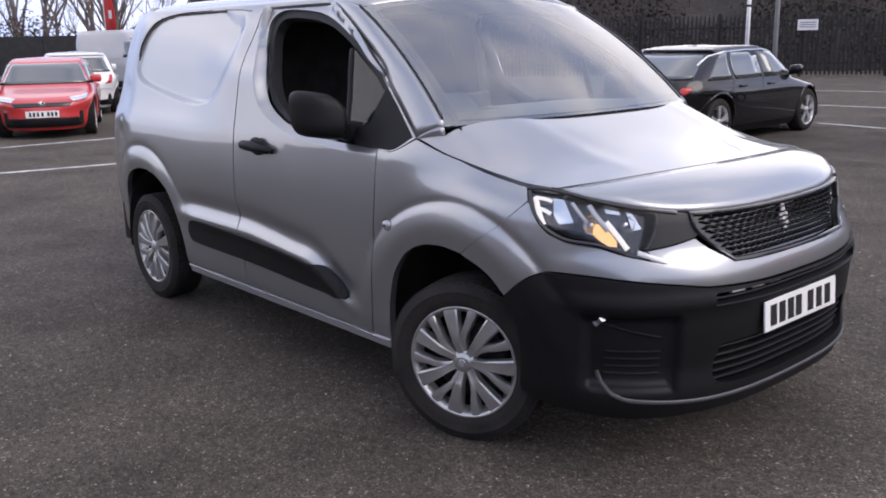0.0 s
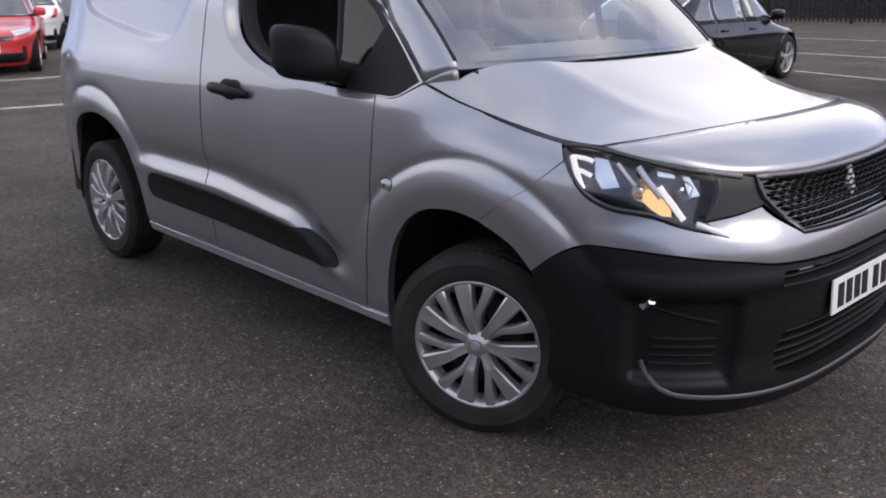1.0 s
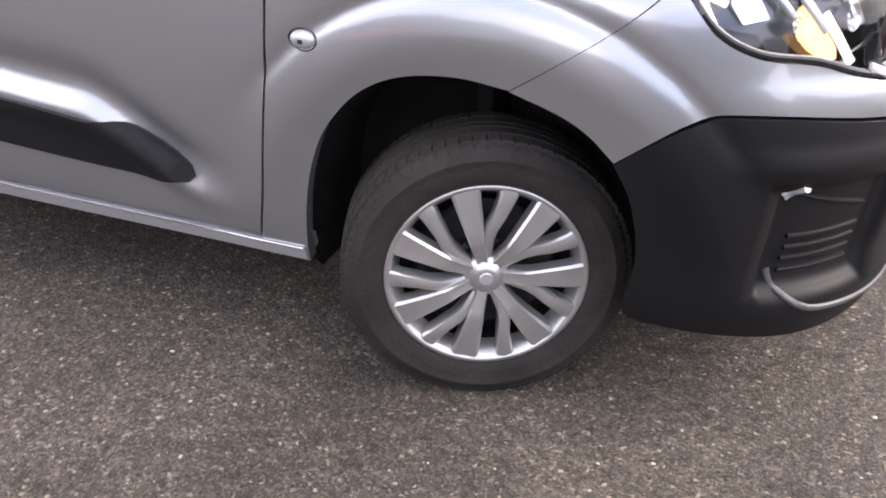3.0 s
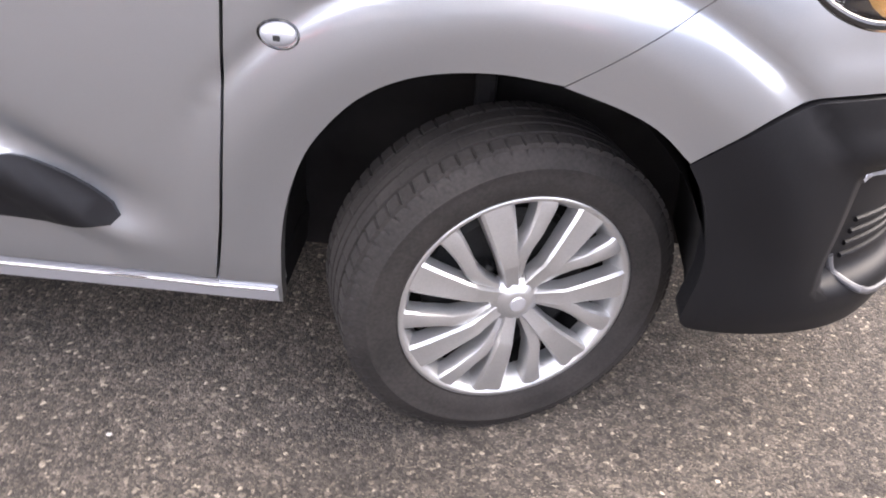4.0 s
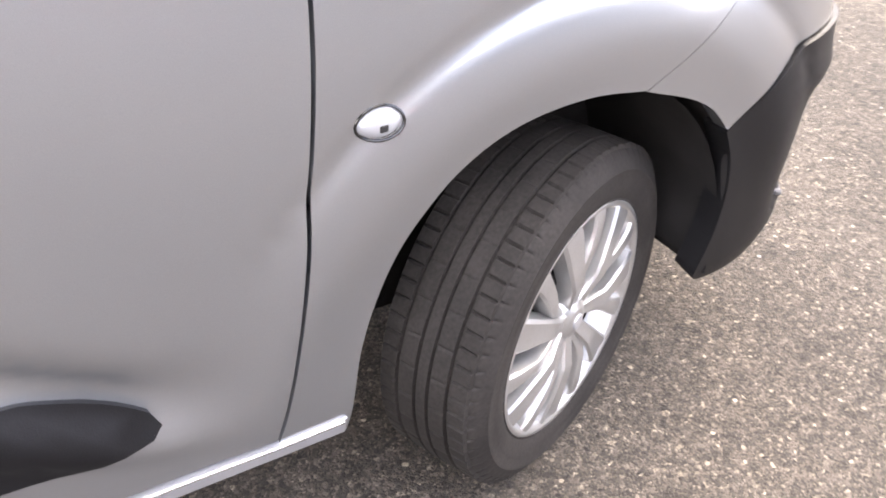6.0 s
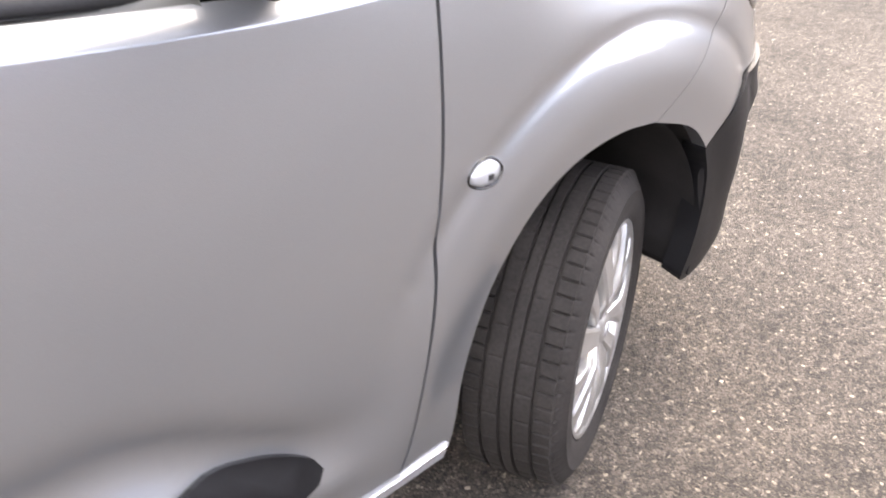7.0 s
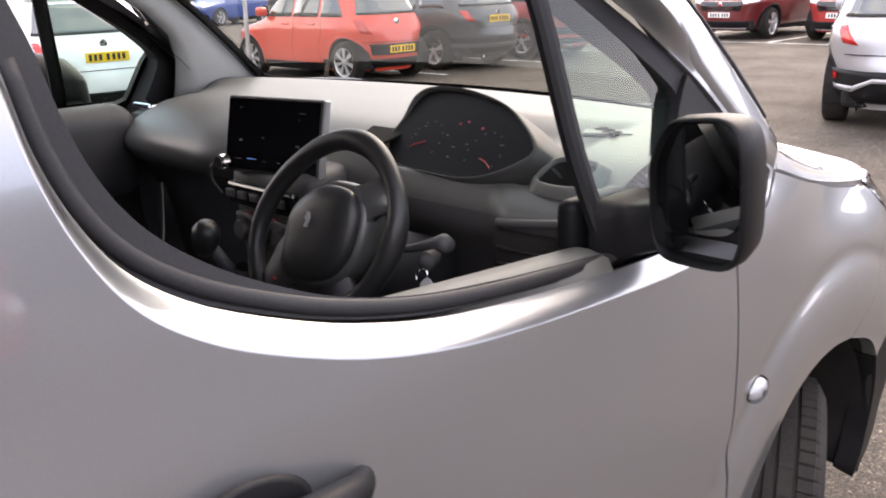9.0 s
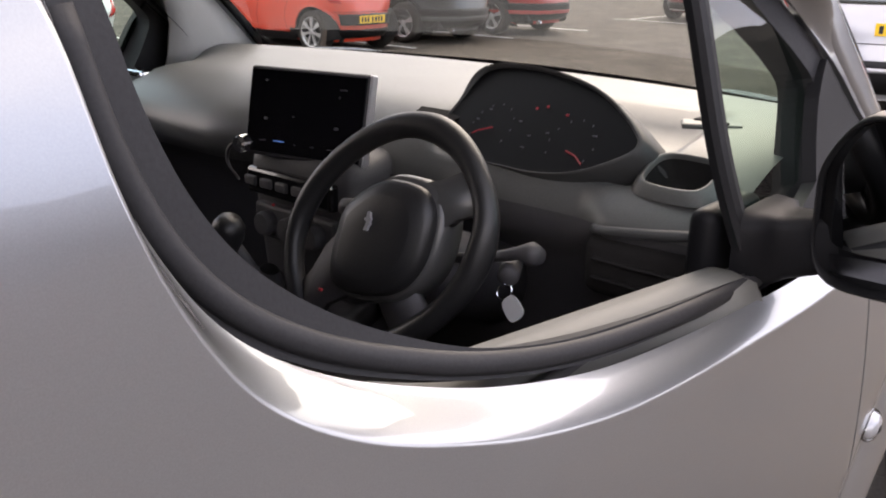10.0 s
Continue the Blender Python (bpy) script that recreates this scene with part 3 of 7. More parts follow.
def screen(u, v):
    """Windscreen: u from -1 to 1 across, v from 0 at the scuttle to 1 at the roof."""
    k = abs(u)
    bx, by, bz = GLASS_LOW[0] + 0.145 * (1 - k ** 2), GLASS_LOW[1] * u, GLASS_LOW[2] - 0.005 + 0.012 * (1 - k * k)
    tx, ty, tz = GLASS_TOP[0] + 0.10 * (1 - k ** 2), GLASS_TOP[1] * u, GLASS_TOP[2] + 0.055 * (1 - k * k)
    s = 4 * v * (1 - v)
    return (bx + (tx - bx) * v + 0.022 * s, by + (ty - by) * v, bz + (tz - bz) * v + 0.026 * s)


skin("windscreen", [(-1, 0, "c"), (1, 0, "c"), (1, 1, "c"), (-1, 1, "c")], screen, WINDSCREEN, van, step=0.08, flange=0, proud=-0.004, label="clear windscreen glass reflecting the pale sky").visible_shadow = False
skin("windscreen_border", [(-1, 0, "c"), (1, 0, "c"), (1, 1, "c"), (-1, 1, "c")], screen, GLOSS_BLACK, van, step=0.08, flange=0.0, bound=0.04, proud=-0.0075,
            holes=[[(-0.95, 0.06), (-0.92, 0.025), (0, 0.018), (0.92, 0.025), (0.95, 0.06), (0.945, 0.5), (0.935, 0.92), (0.88, 0.955), (0, 0.955), (-0.88, 0.955), (-0.935, 0.92), (-0.945, 0.5)]])
pillar_low = spline([(-0.243, 1.165), (-0.457, 1.356), (-0.509, 1.428), (-0.653, 1.532), (-0.86, 1.650), (-1.00, 1.712)], False, 0.05)
rows = []
n = len(pillar_low)
for i, (s, z) in enumerate(pillar_low):
    a = Vector(body(s, z))
    t = i / (n - 1)
    b = Vector(screen(-1, t * 1.0))
    if i == 0:
        b = Vector((-0.142, -0.80, 1.213))
    na = Vector(surface_normal(body, s, z))
    c = (a + b) / 2 + 0.020 * (na + Vector((0.5, -0.3, 0.6))).normalized()
    rows.append([(1 - q) ** 2 * a + 2 * q * (1 - q) * c + q * q * b for q in (0, 0.2, 0.4, 0.6, 0.8, 1.0)])
corner = []
for i, p in enumerate(rows[0]):
    t = i / (len(rows[0]) - 1)
    x, y = -0.224 + 0.092 * t, -bonnet_edge(-0.223) + 0.002 + (bonnet_edge(-0.223) - 0.802) * t
    q = Vector((x, y, bonnet_height(x, y) - 0.003))
    corner.append([p, p.lerp(q, 0.35) + Vector((0.002, -0.001, 0.003)), p.lerp(q, 0.7) + Vector((0.002, -0.001, 0.002)), q])
for f in (False, True):
    part("cowl_corner", slab(corner, 0.006, (-0.3, 0, -1)), GREY_PAINT, van, smooth=True, flip=f)
    part("windscreen_pillar", slab(rows, 0.012, (0, 1, -0.3)), GREY_PAINT, van, smooth=True, flip=f)
for f in (False, True):
    part("pillar_seal", tube([Vector(screen(-1, 0.04 + 0.096 * k)) + Vector((0.003, 0.002, 0.003)) for k in range(11)], 0.0045, 6), TRIM_RUBBER, van, flip=f)


def roof_point(x, k):
    w = half_width(x, 1.712)
    z0 = 1.714
    # the front edge drops to the glass
    lift = 0.088 * (1 - abs(k) ** 3.2)
    front = ease(-1.05, -0.62, x)
    return (x, w * k, z0 + lift - 0.035 * front * 1.0)


roof_rows = []
for i in range(29):
    t = i / 28
    row = []
    for j in range(25):
        k = -1 + 2 * j / 24
        x_front = screen(k * 0.98, 1.0)[0] - 0.002 if abs(k) < 0.98 else -0.80
        x = x_front + (-3.30 - x_front) * t
        p = Vector(roof_point(x, k))
        if i == 0:
            q = Vector(screen(max(-1, min(1, k)), 1.0))
            p = Vector((q.x, p.y * 0.5 + q.y * 0.5, q.z + 0.004))
        row.append(p)
    roof_rows.append(row)
part("roof", slab(roof_rows, 0.02, (0, 0, -1)), GREY_PAINT, van, smooth=True)

# bonnet
bonnet_line = [(-0.223, -bonnet_edge(-0.223) + 0.002, "c")] + [(x, -bonnet_edge(x) + 0.002) for x in (-0.1, 0.05, 0.2, 0.32)] + [(0.425, -bonnet_edge(0.42) + 0.012, "c")] + \
              [(shut_line(y) - 0.004, y) for y in (-0.62, -0.4, -0.2, 0.0)]
half = [p for p in bonnet_line]
full = half + [(p[0], -p[1], *p[2:]) for p in half[-2::-1]]
cowl = [(-0.135, 0.800, "c"), (-0.082, 0.66), (0.010, 0.36), (0.026, 0.0), (0.010, -0.36), (-0.082, -0.66), (-0.135, -0.800, "c")]
skin("bonnet", full + cowl, bonnet, GREY_PAINT, van, step=0.035, flange=0.02, bound=0.02, label="grey metallic bonnet with pale sky reflections")
scuttle_rows = []
for i in range(25):
    u = -0.94 + 1.88 * i / 24
    g = Vector(screen(u, 0.0))
    scuttle_rows.append([(g.x - 0.010, g.y, g.z - 0.012), (g.x + 0.010, g.y, g.z - 0.010), (g.x + 0.028, g.y, g.z - 0.022), (g.x + 0.05, g.y, g.z - 0.045)])
part("scuttle", slab(scuttle_rows, 0.02, (0, 0, -1)), BLACK_PLASTIC, van)

# nose panel between the shut line and the grille
nose_half = []
for s, z in spline(GRILLE_TOP, False, 0.04):
    b = Vector(body(s, z))
    t = (s - GRILLE_TOP[0][0]) / (CENTRE - GRILLE_TOP[0][0])
    y = -(0.775 * (1 - t)) if t < 1 else 0.0
    y = b.y * (1 - 0.0) if t > 0.02 else -0.775
    ys = max(-0.785, b.y * 0.985)
    x = shut_line(ys) + 0.004
    a = Vector((x, ys, bonnet_height(x, ys)))
    c = Vector((min(b.x + 0.004, a.x + 0.155), (ys + b.y) / 2, a.z - 0.012)) if b.x - a.x > 0.05 else (a + b) / 2 + Vector((0.01, -0.004, 0.006))
    nose_half.append([(1 - q) ** 2 * a + 2 * q * (1 - q) * c + q * q * b for q in [k / 8 for k in range(9)]])
nose_rows = nose_half + [[Vector((p.x, -p.y, p.z)) for p in r] for r in nose_half[-2::-1]]
part("nose_panel", slab(nose_rows, 0.014, (-0.6, 0, -0.6)), GREY_PAINT, van, smooth=True)

LAMP_GLASS = material("clear_lamp_plastic", (0.42, 0.43, 0.45), 0.12, 0.3, coat=0.6)
# front bumper, painted upper part
upper = ([(0.068, 0.7655, "c"), (0.147, 0.8185), (0.27, 0.9005), (0.376, 0.986, "c"), (0.392, 0.972, "c")] + [(a, b - 0.006) for a, b in LAMP_LOW[1:-1]] + [(0.815, 0.799, "c"), (0.765, 0.842, "c"), (0.85, 0.855), (0.925, 0.872, "c"), (0.965, 0.838), (1.05, 0.782, "c"), (1.20, 0.776), (CENTRE, 0.775)])
upper_low = [(a, b + 0.002) for a, b in BUMP_TOP[::-1]]
front_upper = [p if len(p) == 3 else p for p in upper]
whole = front_upper + [(2 * CENTRE - p[0], *p[1:]) for p in front_upper[-2::-1]] + \
    [(2 * CENTRE - a, b) for a, b in ARCH_FRONT[:-1]] + [(2 * CENTRE - 0.274, 0.650, "c")] + [(2 * CENTRE - a, b + 0.002) for a, b in BUMP_TOP[1:-1]] + [(a, b) for a, b in upper_low[:-1]] + [(0.274, 0.650, "c")] + [(a, b) for a, b in ARCH_FRONT[-2::-1]]
skin("front_bumper", whole, body_wrap, GREY_PAINT, van, step=0.03, flange=0.03, bound=0.015, extra=FLARE + [(2 * CENTRE - a, b) for a, b in FLARE])

# black lower bumper with its openings
low_half = [(0.274, 0.646, "c")] + [(a, b - 0.003) for a, b in BUMP_TOP[1:]]
low_bottom = [(CENTRE, 0.262), (1.20, 0.262), (0.95, 0.262), (0.70, 0.258), (0.52, 0.268), (0.44, 0.276), (0.385, 0.283), (0.352, 0.292), (0.336, 0.312)]
low_full = low_half + [(2 * CENTRE - p[0], *p[1:]) for p in low_half[-2::-1]] + [(2 * CENTRE - a, b) for a, b in ARCH_BUMPER[:-1]] + \
    [(2 * CENTRE - p[0], p[1]) for p in low_bottom[:0:-1]] + low_bottom + [(a, b) for a, b in ARCH_BUMPER[::-1]]


def low_surface(s, z):
    x, y, zz = body_wrap(s, z)
    # the bumper's black part stands a little proud and juts at the lip
    out = 0.010 * ease(0.28, 0.45, min(s, 2 * CENTRE - s)) + 0.030 * ease(0.45, 0.30, z) * ease(0.35, 0.7, min(s, 2 * CENTRE - s))
    # lamp bowl at each corner
    k = min(s, 2 * CENTRE - s)
    d = max(abs(k - 0.70) / 0.135, abs(z - 0.49) / 0.125)
    out -= 0.035 * ease(1.12, 0.85, d)
    # chamfered shelf above the bowl
    out += 0.012 * math.exp(-((z - 0.665) / 0.03) ** 2) * ease(0.42, 0.6, k)
    n = math.hypot(x, y)
    return (x + out * x / n, y + out * y / n, zz)


slot = mirrored([(0.955, 0.690), (0.985, 0.693), (1.2, 0.690), (CENTRE, 0.689)])[:]
slot_hole = slot + [(2 * CENTRE - 0.965, 0.650), (2 * CENTRE - 1.2, 0.648), (CENTRE, 0.647), (1.2, 0.648), (0.965, 0.650)]
mouth = mirrored([(0.985, 0.49), (1.06, 0.505), (1.2, 0.507), (CENTRE, 0.507)]) + [(2 * CENTRE - 0.985, 0.37), (2 * CENTRE - 1.2, 0.35), (CENTRE, 0.349), (1.2, 0.35), (0.985, 0.37)]
lower_bumper = skin("lower_bumper", low_full, low_surface, BLACK_PLASTIC, van, step=0.025, flange=0.05, bound=0.02, holes=[slot_hole, mouth])


def behind(depth):
    def fn(s, z):
        x, y, zz = body_wrap(s, z)
        return (x - depth, y * (1 - depth * 0.6), zz)
    return fn


skin("intake_back", mirrored([(0.93, 0.71), (CENTRE, 0.71)]) + [(2 * CENTRE - 0.93, 0.33), (0.93, 0.33)], behind(0.06), WELL, van, step=0.06, flange=0)
for k in range(5):
    z = 0.372 + 0.030 * k
    part("intake_slat", bead(mirrored([(0.97, z), (1.2, z), (CENTRE, z)]), behind(0.016), 0.011, 0.018, step=0.05), BLACK_PLASTIC, lower_bumper)
part("upper_slat", bead(mirrored([(0.965, 0.669), (1.2, 0.668), (CENTRE, 0.668)]), behind(0.02), 0.012, 0.02, step=0.05), BLACK_PLASTIC, lower_bumper)
part("slot_trim", bead(mirrored([(0.95, 0.652), (1.2, 0.646), (CENTRE, 0.645)]), low_surface, 0.007, 0.005, step=0.05), BLACK_PLASTIC, lower_bumper)
for s in (1.06, 1.16, 1.26):
    for q in (s, 2 * CENTRE - s):
        part("slot_insert", bead([(q - 0.03, 0.680), (q + 0.03, 0.680)], behind(0.012), 0.012, 0.008), SILVER_PLASTIC, lower_bumper)
lip = mirrored([(0.598, 0.420), (0.612, 0.385), (0.65, 0.352), (0.70, 0.332), (0.85, 0.318), (1.0, 0.312), (CENTRE, 0.310)])
part("lip_trim", bead(lip, low_surface, 0.015, 0.006, step=0.025), material("grey_lip_plastic", (0.07, 0.07, 0.075), 0.4, vary=0.1), lower_bumper, "grey trim line round the lower bumper")
for f in (False, True):
    for k in range(4):
        z = 0.415 + 0.027 * k
        part("bowl_rib", bead([(0.62, z), (0.70, z), (0.79, z)], low_surface, 0.010, 0.008), BLACK_PLASTIC, lower_bumper, flip=f)
    part("bowl_edge", bead([(0.605, 0.600), (0.68, 0.575), (0.79, 0.545)], low_surface, 0.010, 0.008), BLACK_PLASTIC, lower_bumper, flip=f)
    part("fog_lamp", bead([(0.588, 0.59), (0.603, 0.605), (0.612, 0.62)], low_surface, 0.022, 0.010), LAMP_GLASS, lower_bumper, "small bright lamp insert", flip=f)

# number plate with bars for the characters
plate = part("number_plate", rounded_box((0.008, 0.52, 0.111), (0.923, 0, 0.567), 0.003, turn=Matrix.Rotation(radians(-4), 4, "Y")), PLATE_WHITE, van, "white front number plate")
for i, y in enumerate((-0.205, -0.145, -0.085, -0.028, 0.06, 0.125, 0.19)):
    part("plate_bar", rounded_box((0.003, 0.040, 0.075), (0.9283, y, 0.567), 0.0, turn=Matrix.Rotation(radians(-4), 4, "Y")), PLATE_INK, plate)

# grille
grille_edge = mirrored([(0.915, 0.955, "c"), (1.10, 0.946), (CENTRE, 0.941)]) + [(2 * CENTRE - 0.94, 0.893), (2 * CENTRE - 1.052, 0.789, "c"), (CENTRE, 0.782), (1.052, 0.789, "c"), (0.94, 0.893)]
grille = skin("grille", grille_edge, behind(0.026), GLOSS_BLACK, van, step=0.04, flange=0.0, label="black honeycomb front grille")
part("grille_frame", bead([(a, b) if c != "c" else (a, b, "c") for a, b, c in [(*p[:2], p[2] if len(p) > 2 else "") for p in grille_edge]], body_wrap, 0.016, 0.006, closed=True), GLOSS_BLACK, grille)
for r in range(9):
    z = 0.797 + 0.0165 * r
    s0 = 0.975 + 0.10 * ease(0.92, 0.79, z)
    pts = []
    nseg = 40
    for i in range(nseg + 1):
        s = s0 + (2 * CENTRE - 2 * s0) * i / nseg
        pts.append((s, z + 0.0035 * (1 if (i + r) % 2 else -1)))
    part("grille_bar", bead(pts, behind(0.024), 0.008, 0.014, smooth_path=False), BLACK_PLASTIC, grille)
badge = [(0, 0), (0.012, 0.0), (0.018, 0.03), (0.030, 0.05), (0.022, 0.062), (0.028, 0.08), (0.014, 0.10), (0.012, 0.118), (-0.006, 0.122), (-0.016, 0.108), (-0.010, 0.09), (-0.024, 0.078), (-0.026, 0.062), (-0.010, 0.066), (-0.006, 0.04), (-0.018, 0.0)]
bm = prism([(p[0] * 1.15, p[1] * 1.08) for p in badge], 0.010, 0.002)
bmesh.ops.transform(bm, matrix=Matrix.Translation((0.846, 0, 0.800)) @ Matrix.Rotation(radians(-10), 4, "Y") @ Matrix.Rotation(radians(90), 4, "Z"), verts=bm.verts[:])
part("badge", bm, material("silver_emblem", (0.62, 0.62, 0.63), 0.3, 0.3), grille, "chrome emblem")

# headlamps
LAMP_BOWL = material("lamp_bowl_metal", (0.10, 0.10, 0.11), 0.25, 0.9, vary=0.35, scale=30)
lamp_edge = [(0.372, 1.032, "c"), (0.43, 1.034), (0.515, 1.026), (0.69, 0.992), (0.87, 0.964, "c"), (0.925, 0.955, "c"), (0.942, 0.893), (0.925, 0.875, "c"), (0.85, 0.857), (0.767, 0.845, "c"), (0.817, 0.805, "c")] + [(a, b) for a, b in LAMP_LOW[-2::-1]]


def lamp_bowl(s, z):
    x, y, zz = body(s, z)
    return (x - 0.055, y + 0.030, zz)


for f in (False, True):
    lamp = skin("headlamp", lamp_edge, lamp_bowl, GLOSS_BLACK, van, step=0.05, flange=0, flip=f, label="black-backed headlamp with lit amber indicator")
    skin("lens", [(0.372, 1.030, "c"), (0.43, 1.032), (0.515, 1.024), (0.69, 0.990), (0.80, 0.972), (0.80, 0.90), (0.76, 0.842), (0.70, 0.834), (0.62, 0.861), (0.515, 0.875), (0.437, 0.915), (0.386, 0.985)], body, LENS, lamp, step=0.05, flange=0.0, flip=f).visible_shadow = False
    skin("lamp_mask", [(0.80, 0.975, "c"), (0.87, 0.964), (0.925, 0.952, "c"), (0.944, 0.893), (0.93, 0.877, "c"), (0.85, 0.860), (0.767, 0.848, "c"), (0.785, 0.88), (0.80, 0.92)], body, PLATE_INK, lamp, step=0.05, flip=f, proud=-0.002)
    part("lamp_rim", bead([(0.378, 1.030), (0.45, 1.031), (0.515, 1.024), (0.69, 0.990), (0.87, 0.962)], body, 0.016, 0.003), GLOSS_BLACK, lamp, flip=f)
    part("lamp_lower_rim", bead([(0.376, 1.02), (0.39, 0.98), (0.44, 0.915), (0.515, 0.876), (0.62, 0.862), (0.70, 0.836), (0.77, 0.82)], body, 0.014, 0.002), GLOSS_BLACK, lamp, flip=f)

    def in_lamp(s, z):
        x, y, zz = body(s, z)
        return (x - 0.020, y + 0.012, zz)

    def deep_lamp(s, z):
        x, y, zz = body(s, z)
        return (x - 0.042, y + 0.022, zz)
    skin("reflector", [(0.425, 1.0), (0.50, 1.0), (0.565, 0.985), (0.585, 0.945), (0.55, 0.905), (0.48, 0.900), (0.44, 0.93)], deep_lamp, LAMP_BOWL, lamp, step=0.03, flip=f, flange=0.02, label="bright reflector bowl", extra=())
    skin("inner_reflector", [(0.645, 0.985), (0.72, 0.972), (0.765, 0.945), (0.745, 0.905), (0.69, 0.900), (0.655, 0.93)], deep_lamp, LAMP_BOWL, lamp, step=0.03, flip=f, flange=0.02)
    for name, s0, z0, rad in (("dipped_lamp", 0.600, 0.930, 0.030), ("main_lamp", 0.712, 0.932, 0.026)):
        nrm = Vector(surface_normal(body, s0, z0))
        turn = Matrix.Translation(Vector(body(s0, z0)) - nrm * 0.034) @ Vector((0, -1, 0)).rotation_difference((nrm + Vector((0.6, 0, 0))).normalized()).to_matrix().to_4x4()
        bowl = part(name, lathe([(0.0, 0.028), (0.4 * rad, 0.024), (0.75 * rad, 0.010), (0.97 * rad, -0.010), (rad * 1.06, -0.013)], (0, 0, 0), 28, turn=turn), REFLECTOR, lamp, "bright round reflector bowl", smooth=True, flip=f)
        part("bulb", lathe([(0.0, -0.004), (0.007, -0.002), (0.009, 0.006), (0.009, 0.026)], (0, 0, 0), 14, turn=turn), CHROME, bowl, flip=f)
    part("light_strip", bead([(0.412, 1.0), (0.432, 0.955), (0.452, 0.915)], in_lamp, 0.017, 0.006), WARM_WHITE, lamp, "lit daylight strip", flip=f)
    part("light_claw", bead([(0.412, 1.0), (0.45, 0.998), (0.475, 0.992)], in_lamp, 0.012, 0.005), WARM_WHITE, lamp, flip=f)
    part("light_tooth", bead([(0.430, 0.966), (0.450, 0.963), (0.474, 0.953)], in_lamp, 0.013, 0.005), WARM_WHITE, lamp, flip=f)
    skin("bright_facet", [(0.494, 0.994, "c"), (0.532, 0.990, "c"), (0.566, 0.925, "c"), (0.520, 0.916, "c"), (0.500, 0.945, "c")], deep_lamp, REFLECTOR, lamp, step=0.03, flip=f, proud=0.012, flange=0.01)
    skin("inner_facet", [(0.655, 0.978, "c"), (0.700, 0.970, "c"), (0.706, 0.950, "c"), (0.662, 0.955, "c")], deep_lamp, REFLECTOR, lamp, step=0.03, flip=f, proud=0.012, flange=0.01)
    skin("outer_facet", [(0.722, 0.962, "c"), (0.740, 0.957, "c"), (0.770, 0.905, "c"), (0.742, 0.900, "c")], deep_lamp, REFLECTOR, lamp, step=0.03, flip=f, proud=0.012, flange=0.01)
    part("claw", bead([(0.545, 0.99), (0.575, 0.955), (0.592, 0.935)], in_lamp, 0.013, 0.006), SILVER_PLASTIC, lamp, flip=f)
    part("light_blade", bead([(0.655, 0.935), (0.69, 0.885), (0.715, 0.845)], in_lamp, 0.017, 0.006), WARM_WHITE, lamp, flip=f)
    skin("indicator", [(0.632, 0.922), (0.652, 0.922), (0.692, 0.868), (0.692, 0.848), (0.668, 0.851), (0.625, 0.888)], deep_lamp, AMBER, lamp, step=0.03, flip=f, proud=0.018, label="lit amber indicator")
    part("lamp_bar", bead([(0.60, 0.985), (0.625, 0.95), (0.66, 0.905)], in_lamp, 0.018, 0.004), SILVER_PLASTIC, lamp, flip=f)
    part("fang", bead([(0.735, 0.838), (0.775, 0.822), (0.808, 0.808)], body, 0.020, 0.004), SILVER_PLASTIC, lamp, "grey lamp tip", flip=f)

# side repeater
rep = lathe([(0.0, -0.014), (0.012, -0.013), (0.022, -0.008), (0.026, 0.0), (0.026, 0.006)], seg=24)
bmesh.ops.scale(rep, vec=(1.18, 1, 0.76), verts=rep.verts[:])
bmesh.ops.translate(rep, vec=(-0.373, -half_width(-0.373, 0.811) - 0.001, 0.811), verts=rep.verts[:])
for f in (False, True):
    r2 = part("side_repeater", rep.copy(), LAMP_GLASS, van, "clear oval side indicator", smooth=True, flip=f)
    part("bulb", rounded_box((0.012, 0.004, 0.010), (-0.373, -half_width(-0.373, 0.811) - 0.014, 0.809), 0.002), STEEL_DARK, r2, flip=f)
    part("repeater_seal", bead([(-0.373 + 0.0325 * math.cos(a), 0.811 + 0.022 * math.sin(a)) for a in [i * math.pi / 12 for i in range(24)]], body, 0.005, 0.002, closed=True, step=0.01), GLOSS_BLACK, r2, flip=f)
rep.free()

